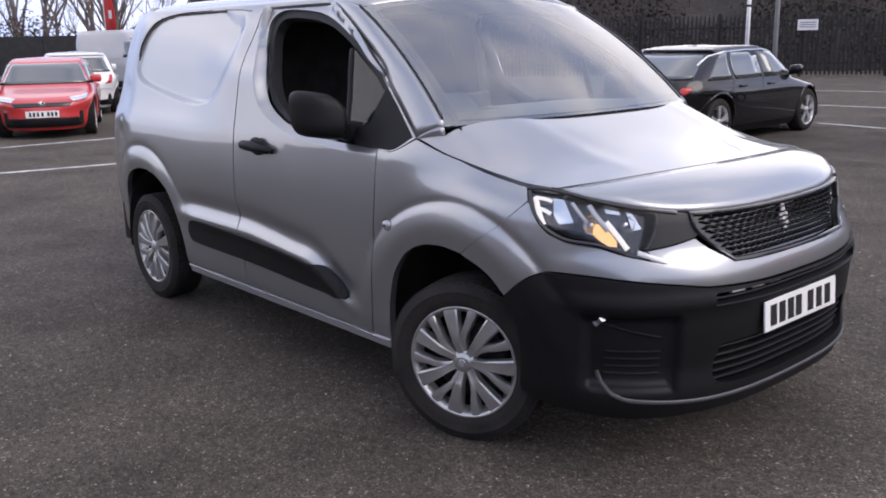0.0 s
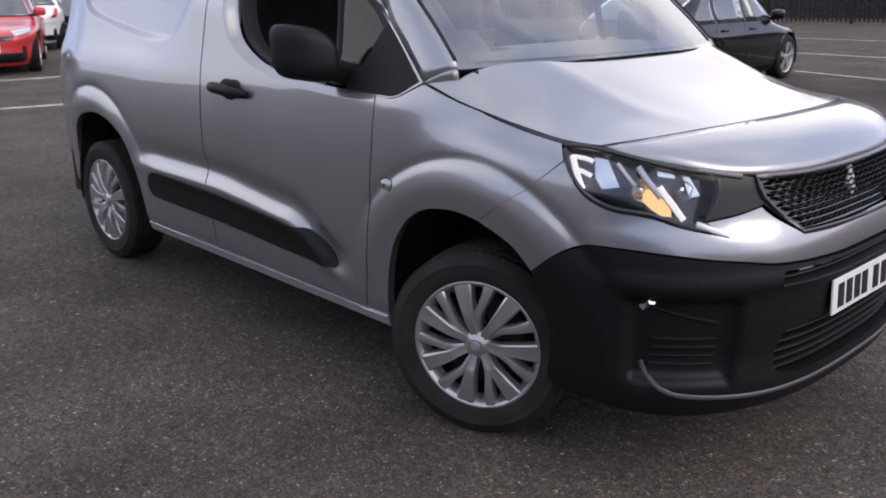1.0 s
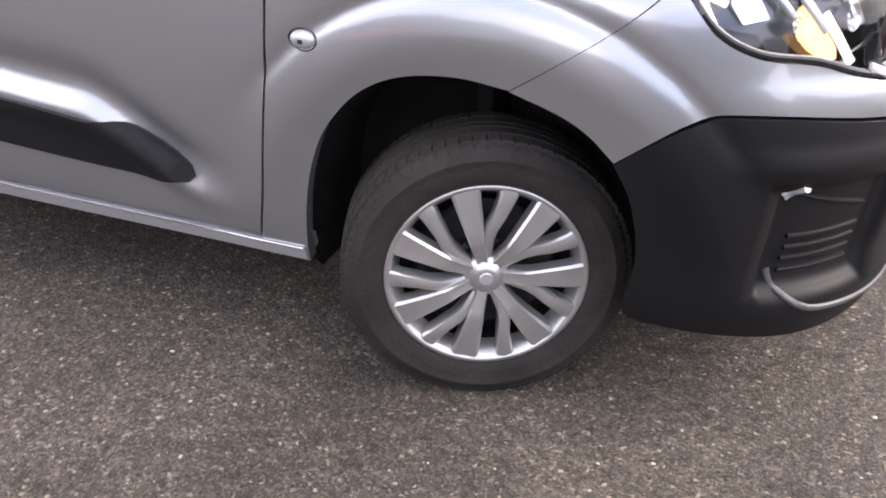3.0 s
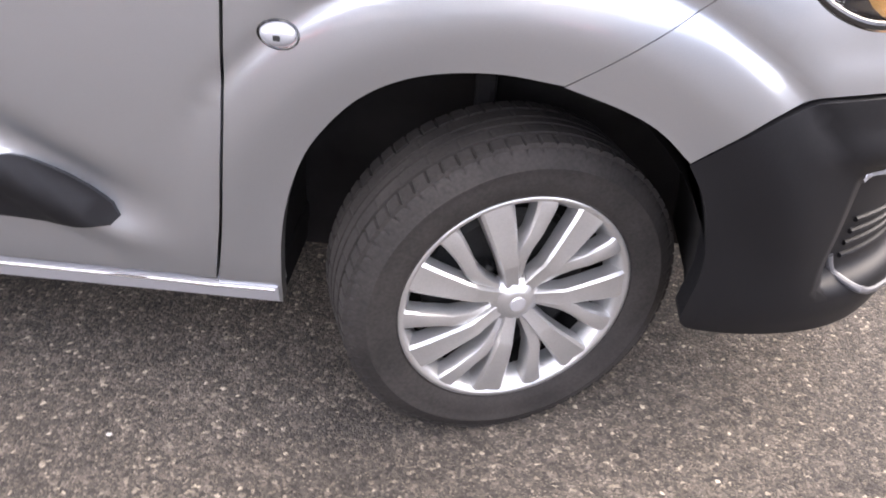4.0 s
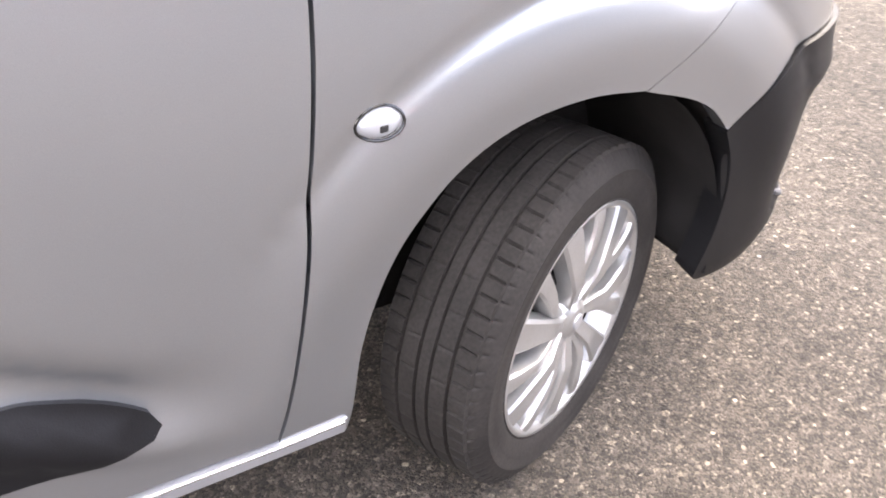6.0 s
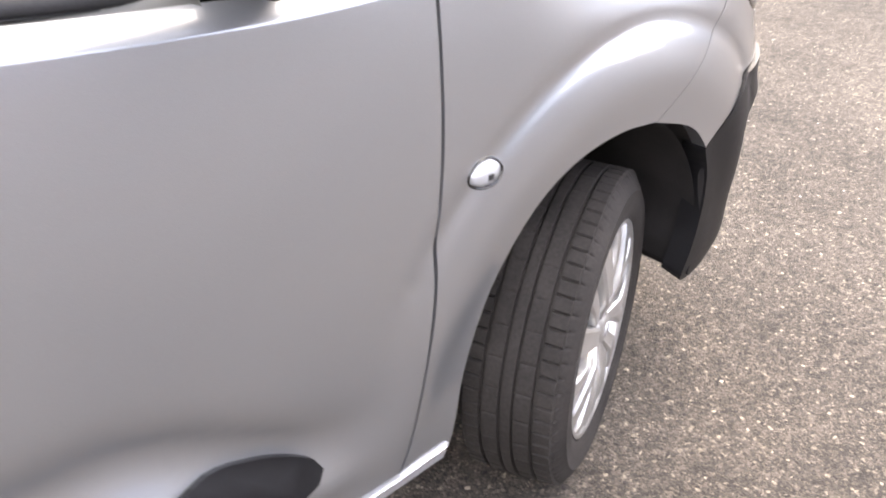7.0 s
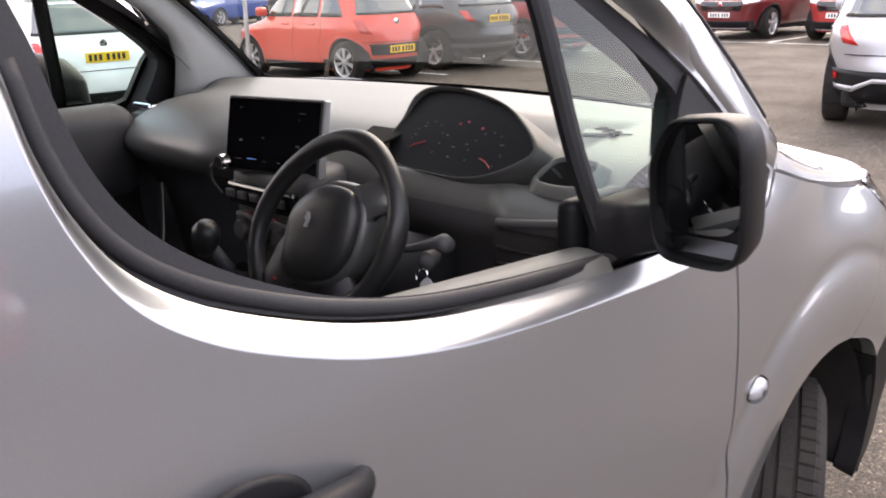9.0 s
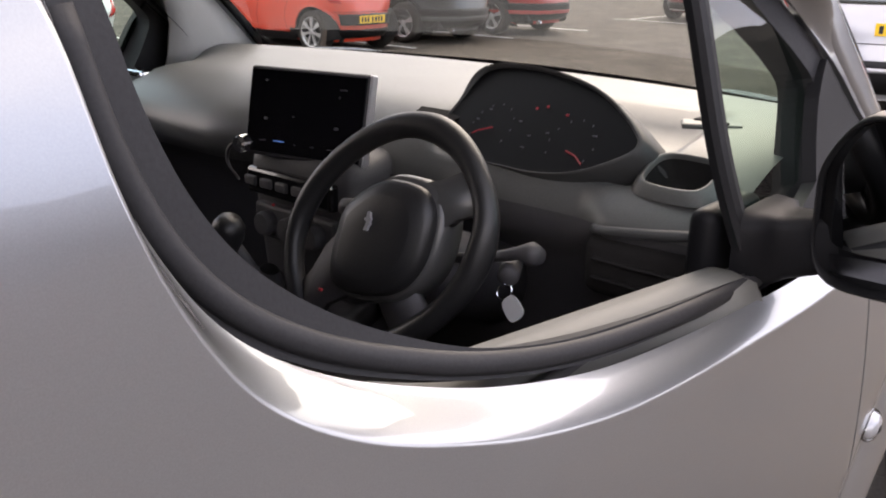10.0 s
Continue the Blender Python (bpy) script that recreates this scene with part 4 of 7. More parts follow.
# rubbing strips, handles
strip = [(-2.20, 0.513), (-2.176, 0.565), (-2.10, 0.592), (-1.80, 0.590), (-1.449, 0.580), (-1.15, 0.563), (-0.95, 0.545), (-0.861, 0.565 - 0.015), (-0.80, 0.530), (-0.747, 0.503), (-0.695, 0.465), (-0.684, 0.442), (-0.70, 0.427), (-0.95, 0.428), (-1.5, 0.45), (-2.157, 0.462)]
for f, d in zip((False, True), doors):
    skin("rubbing_strip", strip, body, BLACK_PLASTIC, d, step=0.03, flange=0.016, proud=0.012, flip=f, label="black plastic rubbing strip")
    # handle: a bowl and a blade
    bowl = lathe([(0.0, 0.004), (0.03, 0.0), (0.042, -0.006), (0.046, -0.012), (0.040, -0.016), (0.0, -0.010)], seg=28)
    bmesh.ops.scale(bowl, vec=(1.6, 1, 0.95), verts=bowl.verts[:])
    bmesh.ops.translate(bowl, vec=(-1.385, -half_width(-1.385, 1.05), 1.050), verts=bowl.verts[:])
    hb = part("handle_bowl", bowl, BLACK_PLASTIC, d, "black door handle bowl", smooth=True, flip=f)
    pts = spline([(-1.535, -0.906, 1.046), (-1.50, -0.925, 1.050), (-1.42, -0.938, 1.052), (-1.33, -0.936, 1.046), (-1.27, -0.922, 1.040), (-1.248, -0.905, 1.036)], False, 0.02)
    rad = [0.012 + 0.010 * math.sin(math.pi * min(1, (i + 2) / (len(pts) + 1))) for i in range(len(pts))]
    part("handle", tube(pts, rad, 12, flat=1.15), BLACK_PLASTIC, d, "black door handle", smooth=True, flip=f)

# window surround, glass, divider and sail
inner_cut = [(-1.438, 1.45), (-1.426, 1.387), (-1.406, 1.333), (-1.376, 1.290), (-1.330, 1.252), (-1.272, 1.219), (-1.193, 1.186), (-1.09, 1.162), (-0.963, 1.147), (-0.85, 1.138), (-0.775, 1.133, "c"), (-0.570, 1.150, "c"), (-0.500, 1.300), (-0.53, 1.345), (-0.68, 1.447), (-0.87, 1.552), (-1.05, 1.617), (-1.25, 1.642), (-1.40, 1.642), (-1.455, 1.60), (-1.458, 1.53)]


def frame_surface(s, z):
    x, y, zz = body(s, z)
    return (x, y + 0.012 + 0.020 * ease(-0.45, -0.65, s), zz)


for f, d in zip((False, True), doors):
    fr = skin("window_frame", window_cut, frame_surface, TRIM_RUBBER, d, holes=[inner_cut], step=0.025, bound=0.012, flange=0.05, flip=f, label="black rubber window surround")
    part("sill_seal", bead([(-1.462, 1.44), (-1.450, 1.37), (-1.430, 1.316), (-1.398, 1.273), (-1.347, 1.236), (-1.28, 1.205), (-1.197, 1.176), (-1.09, 1.152), (-0.963, 1.137), (-0.804, 1.126), (-0.66, 1.120)], frame_surface, 0.018, 0.008), TRIM_RUBBER, fr, flip=f, smooth=True)
    part("divider_bar", bead([(-0.742, 1.16), (-0.762, 1.30), (-0.792, 1.50)], frame_surface, 0.034, 0.012), BLACK_PLASTIC, fr, "black window divider bar", flip=f)
    skin("quarter_glass", [(-0.765, 1.165, "c"), (-0.56, 1.20, "c"), (-0.50, 1.30), (-0.53, 1.347), (-0.79, 1.51, "c")], lambda s, z: (body(s, z)[0], body(s, z)[1] + 0.028, z), PANE, fr, step=0.05, flange=0, flip=f).visible_shadow = False
    sill_rows = [[(x, y, 1.100), (x, y - 0.001, 1.130), (x, y - 0.005, 1.136), (x, y - 0.030, 1.137), (x, y - 0.060, 1.130), (x, y - 0.070, 1.110)] for x, y in [(-1.46 + 0.058 * i, -0.737 - 0.177 * (-1.46 + 0.058 * i + 1.12)) for i in range(13)]]
    part("inner_sill", slab(sill_rows, 0.006, (0, 0, -1)), SILL_GREY, d, "pale inner window sill", smooth=True, flip=f)

# door mirrors
def mirror_ring(x, y0, y1, z0, z1, power=0.5):
    cy, cz, hy, hz = (y0 + y1) / 2, (z0 + z1) / 2, (y1 - y0) / 2, (z1 - z0) / 2
    out = []
    for i in range(48):
        t = 2 * math.pi * i / 48
        y = cy + hy * math.copysign(abs(math.cos(t)) ** power, math.cos(t))
        z = cz + hz * math.copysign(abs(math.sin(t)) ** power, math.sin(t))
        z -= 0.022 * ease(-0.95, -0.90, y) * ease(1.24, 1.31, z)
        out.append(Vector((x + 0.52 * (y + 0.978) - 0.12 * (z - 1.23), y, z - 0.18 * (y + 0.978))))
    return out


for f, d in zip((False, True), doors):
    rings = [mirror_ring(-0.752, -1.057, -0.901, 1.146, 1.322), mirror_ring(-0.770, -1.060, -0.8995, 1.1435, 1.3245), mirror_ring(-0.773, -1.063, -0.8975, 1.1415, 1.327), mirror_ring(-0.765, -1.067, -0.895, 1.139, 1.330),
             mirror_ring(-0.735, -1.066, -0.894, 1.139, 1.331), mirror_ring(-0.70, -1.058, -0.896, 1.144, 1.326), mirror_ring(-0.672, -1.040, -0.902, 1.151, 1.317), mirror_ring(-0.655, -1.02, -0.912, 1.17, 1.30), mirror_ring(-0.648, -0.99, -0.93, 1.20, 1.27)]
    bm = bmesh.new()
    vr = [[bm.verts.new(p) for p in r] for r in rings]
    for a, b in zip(vr, vr[1:]):
        for i in range(48):
            bm.faces.new((a[i], a[(i + 1) % 48], b[(i + 1) % 48], b[i]))
    bm.faces.new(vr[-1])
    bmesh.ops.recalc_face_normals(bm, faces=bm.faces[:])
    mir = part("door_mirror", bm, BLACK_PLASTIC, d, "black plastic door mirror", smooth=True, flip=f)
    bm = bmesh.new()
    bm.faces.new([bm.verts.new(p) for p in mirror_ring(-0.757, -1.056, -0.902, 1.182, 1.321)])
    part("mirror_glass", bm, MIRROR, mir, flip=f)
    bm = bmesh.new()
    bm.faces.new([bm.verts.new(p) for p in mirror_ring(-0.758, -1.053, -0.905, 1.156, 1.178, 0.25)])
    part("wide_angle_glass", bm, WIDE_MIRROR, mir, flip=f)
    bm = bmesh.new()
    bm.faces.new([bm.verts.new(p) for p in mirror_ring(-0.752, -1.058, -0.900, 1.145, 1.323)])
    part("mirror_back", bm, BLACK_PLASTIC, mir, flip=f)
    rows = []
    for y, xc, zc, hx, hz in ((-0.825, -0.69, 1.152, 0.070, 0.050), (-0.848, -0.69, 1.152, 0.066, 0.048), (-0.856, -0.690, 1.154, 0.046, 0.042), (-0.872, -0.688, 1.160, 0.038, 0.037), (-0.90, -0.686, 1.168, 0.036, 0.035), (-0.935, -0.684, 1.180, 0.034, 0.032)):
        rows.append([(xc + hx * math.copysign(abs(math.cos(q)) ** 0.4, math.cos(q)), y, zc + hz * math.copysign(abs(math.sin(q)) ** 0.4, math.sin(q))) for q in [2 * math.pi * k / 24 for k in range(24)]])
    part("mirror_arm", sheet(rows, closed_u=True), MATT_BLACK, mir, smooth=True, flip=f)
    part("sail_lining", rounded_box((0.135, 0.035, 0.095), (-0.705, -0.792, 1.152), 0.014, 3), MATT_BLACK, d, "black inner mirror cover", smooth=True, flip=f)
    skin("sail_panel", [(-0.62, 1.115, "c"), (-0.456, 1.112), (-0.354, 1.115), (-0.268, 1.167, "c"), (-0.478, 1.345, "c"), (-0.515, 1.30), (-0.56, 1.205, "c"), (-0.66, 1.17, "c")], body, BLACK_PLASTIC, mir, step=0.03, flip=f, proud=-0.004, label="black triangular mirror panel")

# wheel houses
for x0 in (-0.04, -2.73):
    for f in (False, True):
        rows = []
        rx = 0.405 if x0 > -1 else 0.43
        for i in range(29):
            a = math.pi * (i - 2) / 24
            low, deep = 0.018 * max(0, 2 - i), max(0, i - 26)
            rows.append([(x0 + rx * math.cos(min(math.pi, max(0.0, a))), y, 0.34 - low - drop * deep + 0.445 * math.sin(min(math.pi, max(0.0, a)))) for y, drop in ((-0.872, 0.035), (-0.80, 0.05), (-0.74, 0.085), (-0.6, 0.085), (-0.5, 0.085))])
        part("wheel_house", sheet(rows), WELL, van, smooth=True, flip=f)
        part("wheel_house_wall", slab([[(x0 - 0.42, -0.50, 0.15), (x0 + 0.42, -0.50, 0.15)], [(x0 - 0.42, -0.50, 0.80), (x0 + 0.42, -0.50, 0.80)]], 0.01, (0, 1, 0)), WELL, van, flip=f)
for f in (False, True):
    edge = spline([(0.17, 0.735), (0.23, 0.702), (0.282, 0.650), (0.315, 0.58), (0.337, 0.50), (0.346, 0.42), (0.344, 0.36), (0.345, 0.315)], False, 0.02)
    part("arch_liner", slab([[(x + 0.004, -half_width(x, max(z, 0.3)) + 0.020, z - 0.004), (x + 0.008, -0.80, z), (x + 0.02, -0.66, z), (x + 0.03, -0.44, z)] for x, z in edge], 0.006, (1, 0, 0)), WELL, van, smooth=True, flip=f)
part("underbody", rounded_box((2.86, 1.56, 0.06), (-1.87, 0, 0.235), 0.01), WELL, van)
part("engine_tray", rounded_box((0.98, 0.98, 0.05), (0.06, 0, 0.25), 0.02), WELL, van)
part("engine_bay", rounded_box((0.40, 0.90, 0.50), (0.52, 0, 0.58), 0.03), WELL, van)

# shade over the blind-window panel, drawn as a thin black bead
for f in (False, True):
    part("panel_shade_line", bead([(-2.985, 1.44), (-2.958, 1.54), (-2.832, 1.652), (-2.60, 1.697), (-2.20, 1.705), (-1.88, 1.702), (-1.70, 1.69)], quarter_surface, 0.010, 0.001), GLOSS_BLACK, van, flip=f)


# ---- wheels ----
def tyre_mesh():
    """205/60 R16 with circumferential grooves and cut shoulder blocks; the outer side faces -y."""
    side = [(0.214, -0.082), (0.222, -0.092), (0.226, -0.0955), (0.229, -0.0945), (0.240, -0.1000), (0.262, -0.1030), (0.276, -0.1020), (0.279, -0.1035), (0.284, -0.1035), (0.287, -0.1005), (0.302, -0.094), (0.312, -0.087)]
    tread = []
    for y0, y1 in ((-0.082, -0.052), (-0.044, -0.016), (-0.009, 0.009), (0.016, 0.044), (0.052, 0.082)):
        crown = lambda y: 0.324 - 0.35 * y * y
        tread += [(crown(y0) - 0.008, y0 - 0.0015), (crown(y0), y0), (crown(y1), y1), (crown(y1) - 0.008, y1 + 0.0015)]
    other = [(r, -y) for r, y in side[::-1]]
    prof = side + tread + other
    shoulder = {len(side) - 1, len(side), len(side) + 1, len(side) + 2, len(side) + 17, len(side) + 18}
    ribs = {len(side) + 5, len(side) + 6, len(side) + 13, len(side) + 14}
    seg = 560
    bm = bmesh.new()
    rings = []
    for k, (r, y) in enumerate(prof):
        ring = []
        for i in range(seg):
            rr = r
            if k in shoulder and i % 8 == 0:
                rr -= 0.0050
            elif k in ribs and i % 16 == 4:
                rr -= 0.0022
            a = 2 * math.pi * (i + (0.6 if k in (len(side) + 1,) else 0)) / seg
            ring.append(bm.verts.new((rr * math.cos(a), y, rr * math.sin(a))))
        rings.append(ring)
    for a, b in zip(rings, rings[1:]):
        for i in range(seg):
            j = (i + 1) % seg
            bm.faces.new((a[i], a[j], b[j], b[i]))
    bmesh.ops.recalc_face_normals(bm, faces=bm.faces[:])
    me = bpy.data.meshes.new("tyre")
    bm.to_mesh(me)
    bm.free()
    for p in me.polygons:
        p.use_smooth = True
    me.set_sharp_from_angle(angle=radians(35))
    me.materials.append(TYRE)
    return me


def spoke_mesh(wide):
    """One blade of the wheel trim along +z, its face towards -y."""
    if wide:
        w = [(0.030, 0.0145, -0.088, 0), (0.060, 0.0165, -0.095, 0), (0.088, 0.0185, -0.1025, 0), (0.091, 0.019, -0.1035, 0), (0.12, 0.0225, -0.1025, 0), (0.17, 0.029, -0.0985, 0), (0.200, 0.033, -0.095, 0), (0.214, 0.0345, -0.092, 0)]
    else:
        w = [(0.040, 0.009, -0.080, -0.006), (0.070, 0.0125, -0.087, -0.013), (0.095, 0.0145, -0.092, -0.018), (0.122, 0.0155, -0.096, -0.016), (0.15, 0.0165, -0.097, -0.008), (0.180, 0.0185, -0.096, -0.003), (0.200, 0.021, -0.094, 0), (0.216, 0.023, -0.090, 0)]
    rows = []
    for r, h, y, x in w:
        rows.append([(x - h, y + 0.034, r), (x - h * 0.92, y + 0.005, r), (x - h * 0.72, y, r), (x, y + (0.002 if wide else -0.003), r), (x + h * 0.72, y, r), (x + h * 0.92, y + 0.005, r), (x + h, y + 0.034, r)])
    me = bpy.data.meshes.new("spoke")
    bm = sheet(rows)
    bm.to_mesh(me)
    bm.free()
    me.shade_smooth()
    me.set_sharp_from_angle(angle=radians(32))
    me.materials.append(TRIM_SILVER)
    return me


TYRE_ME, WIDE_ME, THIN_ME = tyre_mesh(), spoke_mesh(True), spoke_mesh(False)


def van_wheel(at, steer, spin, flip):
    turn = pose(*at, 0, 0, steer + (180 if flip else 0)) @ Matrix.Rotation(radians(spin), 4, "Y")
    bm = lathe([(0.200, -0.050), (0.19, 0.06), (0.215, 0.09), (0.205, -0.05)], seg=64)
    wheel = part("wheel", bm, WELL, van, "steel wheel with silver multi-spoke trim", smooth=True)
    wheel.matrix_local = turn
    ob = link_mesh("tyre", TYRE_ME, None, wheel, "black road tyre")
    for k in range(7):
        for me, off in ((WIDE_ME, 0), (THIN_ME, 25.7)):
            sp = link_mesh("spoke", me, None, wheel)
            sp.matrix_local = Matrix.Rotation(radians(k * 360 / 7 + off), 4, "Y")
    part("trim_ring", lathe([(0.221, -0.082), (0.2265, -0.089), (0.2255, -0.0945), (0.217, -0.0945), (0.209, -0.084), (0.199, -0.066), (0.192, -0.045)], seg=72), TRIM_SILVER, wheel, smooth=True)
    part("hub_cap", lathe([(0.0, -0.0985), (0.020, -0.0975), (0.028, -0.095), (0.033, -0.091), (0.044, -0.086), (0.050, -0.080), (0.052, -0.06)], seg=40), TRIM_SILVER, wheel, smooth=True)
    em = lathe([(0.0, -0.101), (0.014, -0.1005), (0.016, -0.098)], seg=24)
    part("emblem", em, SILVER_PLASTIC, wheel)
    part("brake_disc", lathe([(0.0, -0.03), (0.15, -0.03), (0.16, -0.02), (0.16, 0.0), (0.0, 0.0)], seg=40), STEEL_DARK, wheel)
    part("wheel_back", lathe([(0.0, 0.01), (0.20, 0.01), (0.20, 0.03), (0.0, 0.03)], seg=40), WELL, wheel)
    for k in range(7):
        a = radians(k * 360 / 7 + 12)
        part("wheel_nut", rounded_box((0.018, 0.03, 0.018), (0.075 * math.cos(a), -0.045, 0.075 * math.sin(a)), 0.004), STEEL_DARK, wheel)
    return wheel


STEER = 22.0
van_wheel((0.036 - 0.094 * math.sin(radians(STEER)), -0.883 + 0.094 * math.cos(radians(STEER)), 0.323), STEER, 36.7, False)
van_wheel((-0.036, 0.79, 0.323), STEER, 12, True)
van_wheel((-2.785, -0.791, 0.323), 0, 20, False)
van_wheel((-2.785, 0.791, 0.323), 0, 8, True)


# ---- cab interior ----
part("cab_floor", rounded_box((1.28, 1.5, 0.05), (-1.13, 0, 0.42), 0.01), DASH_DARK, van)
part("bulkhead", slab([[(-1.78, -w, z), (-1.78, w, z)] for z, w in ((0.44, 0.78), (1.1, 0.80), (1.40, 0.74), (1.66, 0.64))], 0.03, (-1, 0, 0)), WELL, van, "dark steel bulkhead behind the cab")
part("headlining", slab([[(x, 0.66 * k / 6, 1.672 + 0.085 * (1 - (abs(k) / 6) ** 3) - 0.05 * ease(-1.1, -0.8, x)) for k in range(-6, 7)] for x in (-0.86, -1.0, -1.2, -1.5, -1.76)], 0.012, (0, 0, 1)), LINING, van)
part("firewall", rounded_box((0.04, 1.30, 0.60), (-0.06, 0, 0.74), 0.01), WELL, van)

PROFILE = [(-0.055, 1.228), (-0.14, 1.234), (-0.30, 1.236), (-0.44, 1.236), (-0.55, 1.230), (-0.61, 1.212), (-0.648, 1.185), (-0.668, 1.150), (-0.672, 1.115), (-0.660, 1.085), (-0.63, 1.05), (-0.60, 0.98), (-0.57, 0.85), (-0.53, 0.62), (-0.50, 0.45)]

PROFILE_END = [(-0.055, 1.228), (-0.14, 1.234), (-0.30, 1.240), (-0.44, 1.240), (-0.55, 1.224), (-0.62, 1.200), (-0.675, 1.172), (-0.705, 1.150), (-0.712, 1.130), (-0.70, 1.112), (-0.66, 1.07), (-0.61, 0.98), (-0.57, 0.85), (-0.53, 0.62), (-0.50, 0.45)]


def even(profile, n=46):
    """The same share of points between each two stations of a profile."""
    out = []
    for k in range(n + 1):
        v = k * (len(profile) - 1) / n
        out.append((lerp_table([(i, p[0]) for i, p in enumerate(profile)], v), lerp_table([(i, p[1]) for i, p in enumerate(profile)], v)))
    return out


def dash_row(y):
    k = abs(y) / 0.78
    rows = []
    left = ease(0.05, 0.25, y)
    side = ease(-0.56, -0.64, y)
    for (xa, za), (xb, zb) in zip(even(PROFILE), even(PROFILE_END)):
        x, z = xa + (xb - xa) * side, za + (zb - za) * side
        # passenger side: a fuller, rolled pad; both ends fall away
        roll = left * 0.045 * math.exp(-((z - 1.14) / 0.07) ** 2) * (1 if x < -0.4 else 0)
        fall = 1.0 if y > 0 else 0.15
        scoop = 0.040 * ease(-0.26, -0.31, y) * ease(-0.665, -0.61, y) * ease(-0.665, -0.62, x) * ease(-0.35, -0.45, x)
        rows.append((x - roll + 0.10 * fall * k ** 4 * ease(-0.3, -0.5, x) - 0.135 * k * k * ease(-0.4, -0.05, x), y, z - (0.045 * fall * k ** 5 * ease(-0.2, -0.5, x) if z > 1.0 else 0) - (scoop if z > 1.1 else 0)))
    return rows


CUP = Matrix.Translation((-0.632, -0.692, 1.2035)) @ Matrix.Rotation(radians(-25), 4, "Y")
cup = spline([(-0.030, -0.040), (0.024, -0.044), (0.033, -0.018), (0.030, 0.030), (0.0, 0.040), (-0.031, 0.030)], True, 0.01)
dash_bm = sheet([dash_row(-0.785 + 1.57 * i / 156) for i in range(157)])
into_cup = CUP.inverted()
hole = [f for f in dash_bm.faces if abs((into_cup @ f.calc_center_median()).z) < 0.03 and within([(1.12 * x, 1.12 * y) for x, y in cup], [(into_cup @ f.calc_center_median()).xy])[0]]
bmesh.ops.delete(dash_bm, geom=hole, context="FACES")
dash = part("dashboard", dash_bm, DASH_PAD, van, "grey grained dashboard", smooth=True)
# darker lower half
for y0, y1, first in ((-0.79, 0.02, 25), (0.02, 0.79, 29)):
    low_rows = [[(p[0] - 0.006, p[1], p[2]) for p in dash_row(y0 + (y1 - y0) * i / 26)[first:]] for i in range(27)]
    part("lower_dash", sheet(low_rows), DASH_DARK, dash, smooth=True)

# instrument binnacle, tipped back
def bin_pt(u, v, w):
    """u to the driver's right, v up the face, w towards the driver."""
    return BIN @ Vector((-w, -u, v))


BIN = Matrix.Translation((-0.618, -0.452, 1.222)) @ Matrix.Rotation(radians(-8), 4, "Z") @ Matrix.Rotation(radians(40), 4, "Y")
FACE = [(-0.186, -0.034), (-0.174, 0.025), (-0.160, 0.078), (-0.120, 0.096), (-0.035, 0.098), (0.062, 0.082), (0.130, 0.052), (0.182, 0.013), (0.165, -0.014), (0.11, -0.047), (0.05, -0.062), (-0.02, -0.065), (-0.09, -0.065), (-0.160, -0.056)]
face2 = spline(FACE, True, 0.012)
bm = bmesh.new()
bm.faces.new([bm.verts.new(bin_pt(u, v, 0)) for u, v in face2])
part("instrument_panel", bm, material("instrument_face", (0.004, 0.004, 0.005), 0.5, spec=0.15), dash, "dark lit instrument panel")
rings = []
for out, grow, w in ((-0.001, 0.0, -0.004), (0.0, 0.0, 0.002), (0.002, 0.002, 0.003), (0.0035, 0.005, 0.0), (0.006, 0.008, -0.02), (0.010, 0.010, -0.07), (0.012, 0.010, -0.13)):
    ring = []
    for u, v in face2:
        d = out + grow * ease(0.0, 0.16, u) * ease(-0.07, 0.0, v)
        ring.append(bin_pt(u * (1 + d / 0.17), v * (1 + d / 0.10), w + (0.008 * ease(0.02, 0.07, v) if 0 < out < 0.003 else 0)))
    rings.append(ring)
part("binnacle", sheet(rings, closed_u=True), DASH_MID, dash, "dark grey binnacle hood", smooth=True)
for u, v, n in ((-0.080, -0.008, 9), (0.080, -0.010, 9)):
    for k in range(n):
        a = radians(-30 + 240 * k / (n - 1))
        part("dial_mark", rounded_box((0.001, 0.0012, 0.0035), (0, 0, 0), 0, turn=BIN.to_3x3().to_4x4()), WHITE_GLOW, dash).location = bin_pt(u + 0.040 * math.cos(a), v + 0.040 * math.sin(a), 0.002)
for pts in (((-0.075, -0.010), (-0.100, -0.020), (-0.108, -0.026)), ((0.080, -0.022), (0.098, -0.026), (0.115, -0.036))):
    part("needle", tube([bin_pt(u, v, 0.004) for u, v in pts], 0.0012, 6), RED_GLOW, dash)
for u, v in ((-0.012, 0.035), (0.006, 0.041), (0.048, 0.033)):
    part("warning_light", rounded_box((0.002, 0.005, 0.004), (0, 0, 0), 0.0008, turn=BIN.to_3x3().to_4x4()), RED_GLOW, dash).location = bin_pt(u, v, 0.003)
for u, v in ((0.0, -0.01), (0.0, -0.03), (-0.03, 0.01), (0.03, 0.0), (-0.10, 0.02), (0.11, 0.01), (-0.115, 0.0)):
    part("display_bar", rounded_box((0.001, 0.006, 0.002), (0, 0, 0), 0, turn=BIN.to_3x3().to_4x4()), WHITE_GLOW, dash).location = bin_pt(u, v, 0.002)

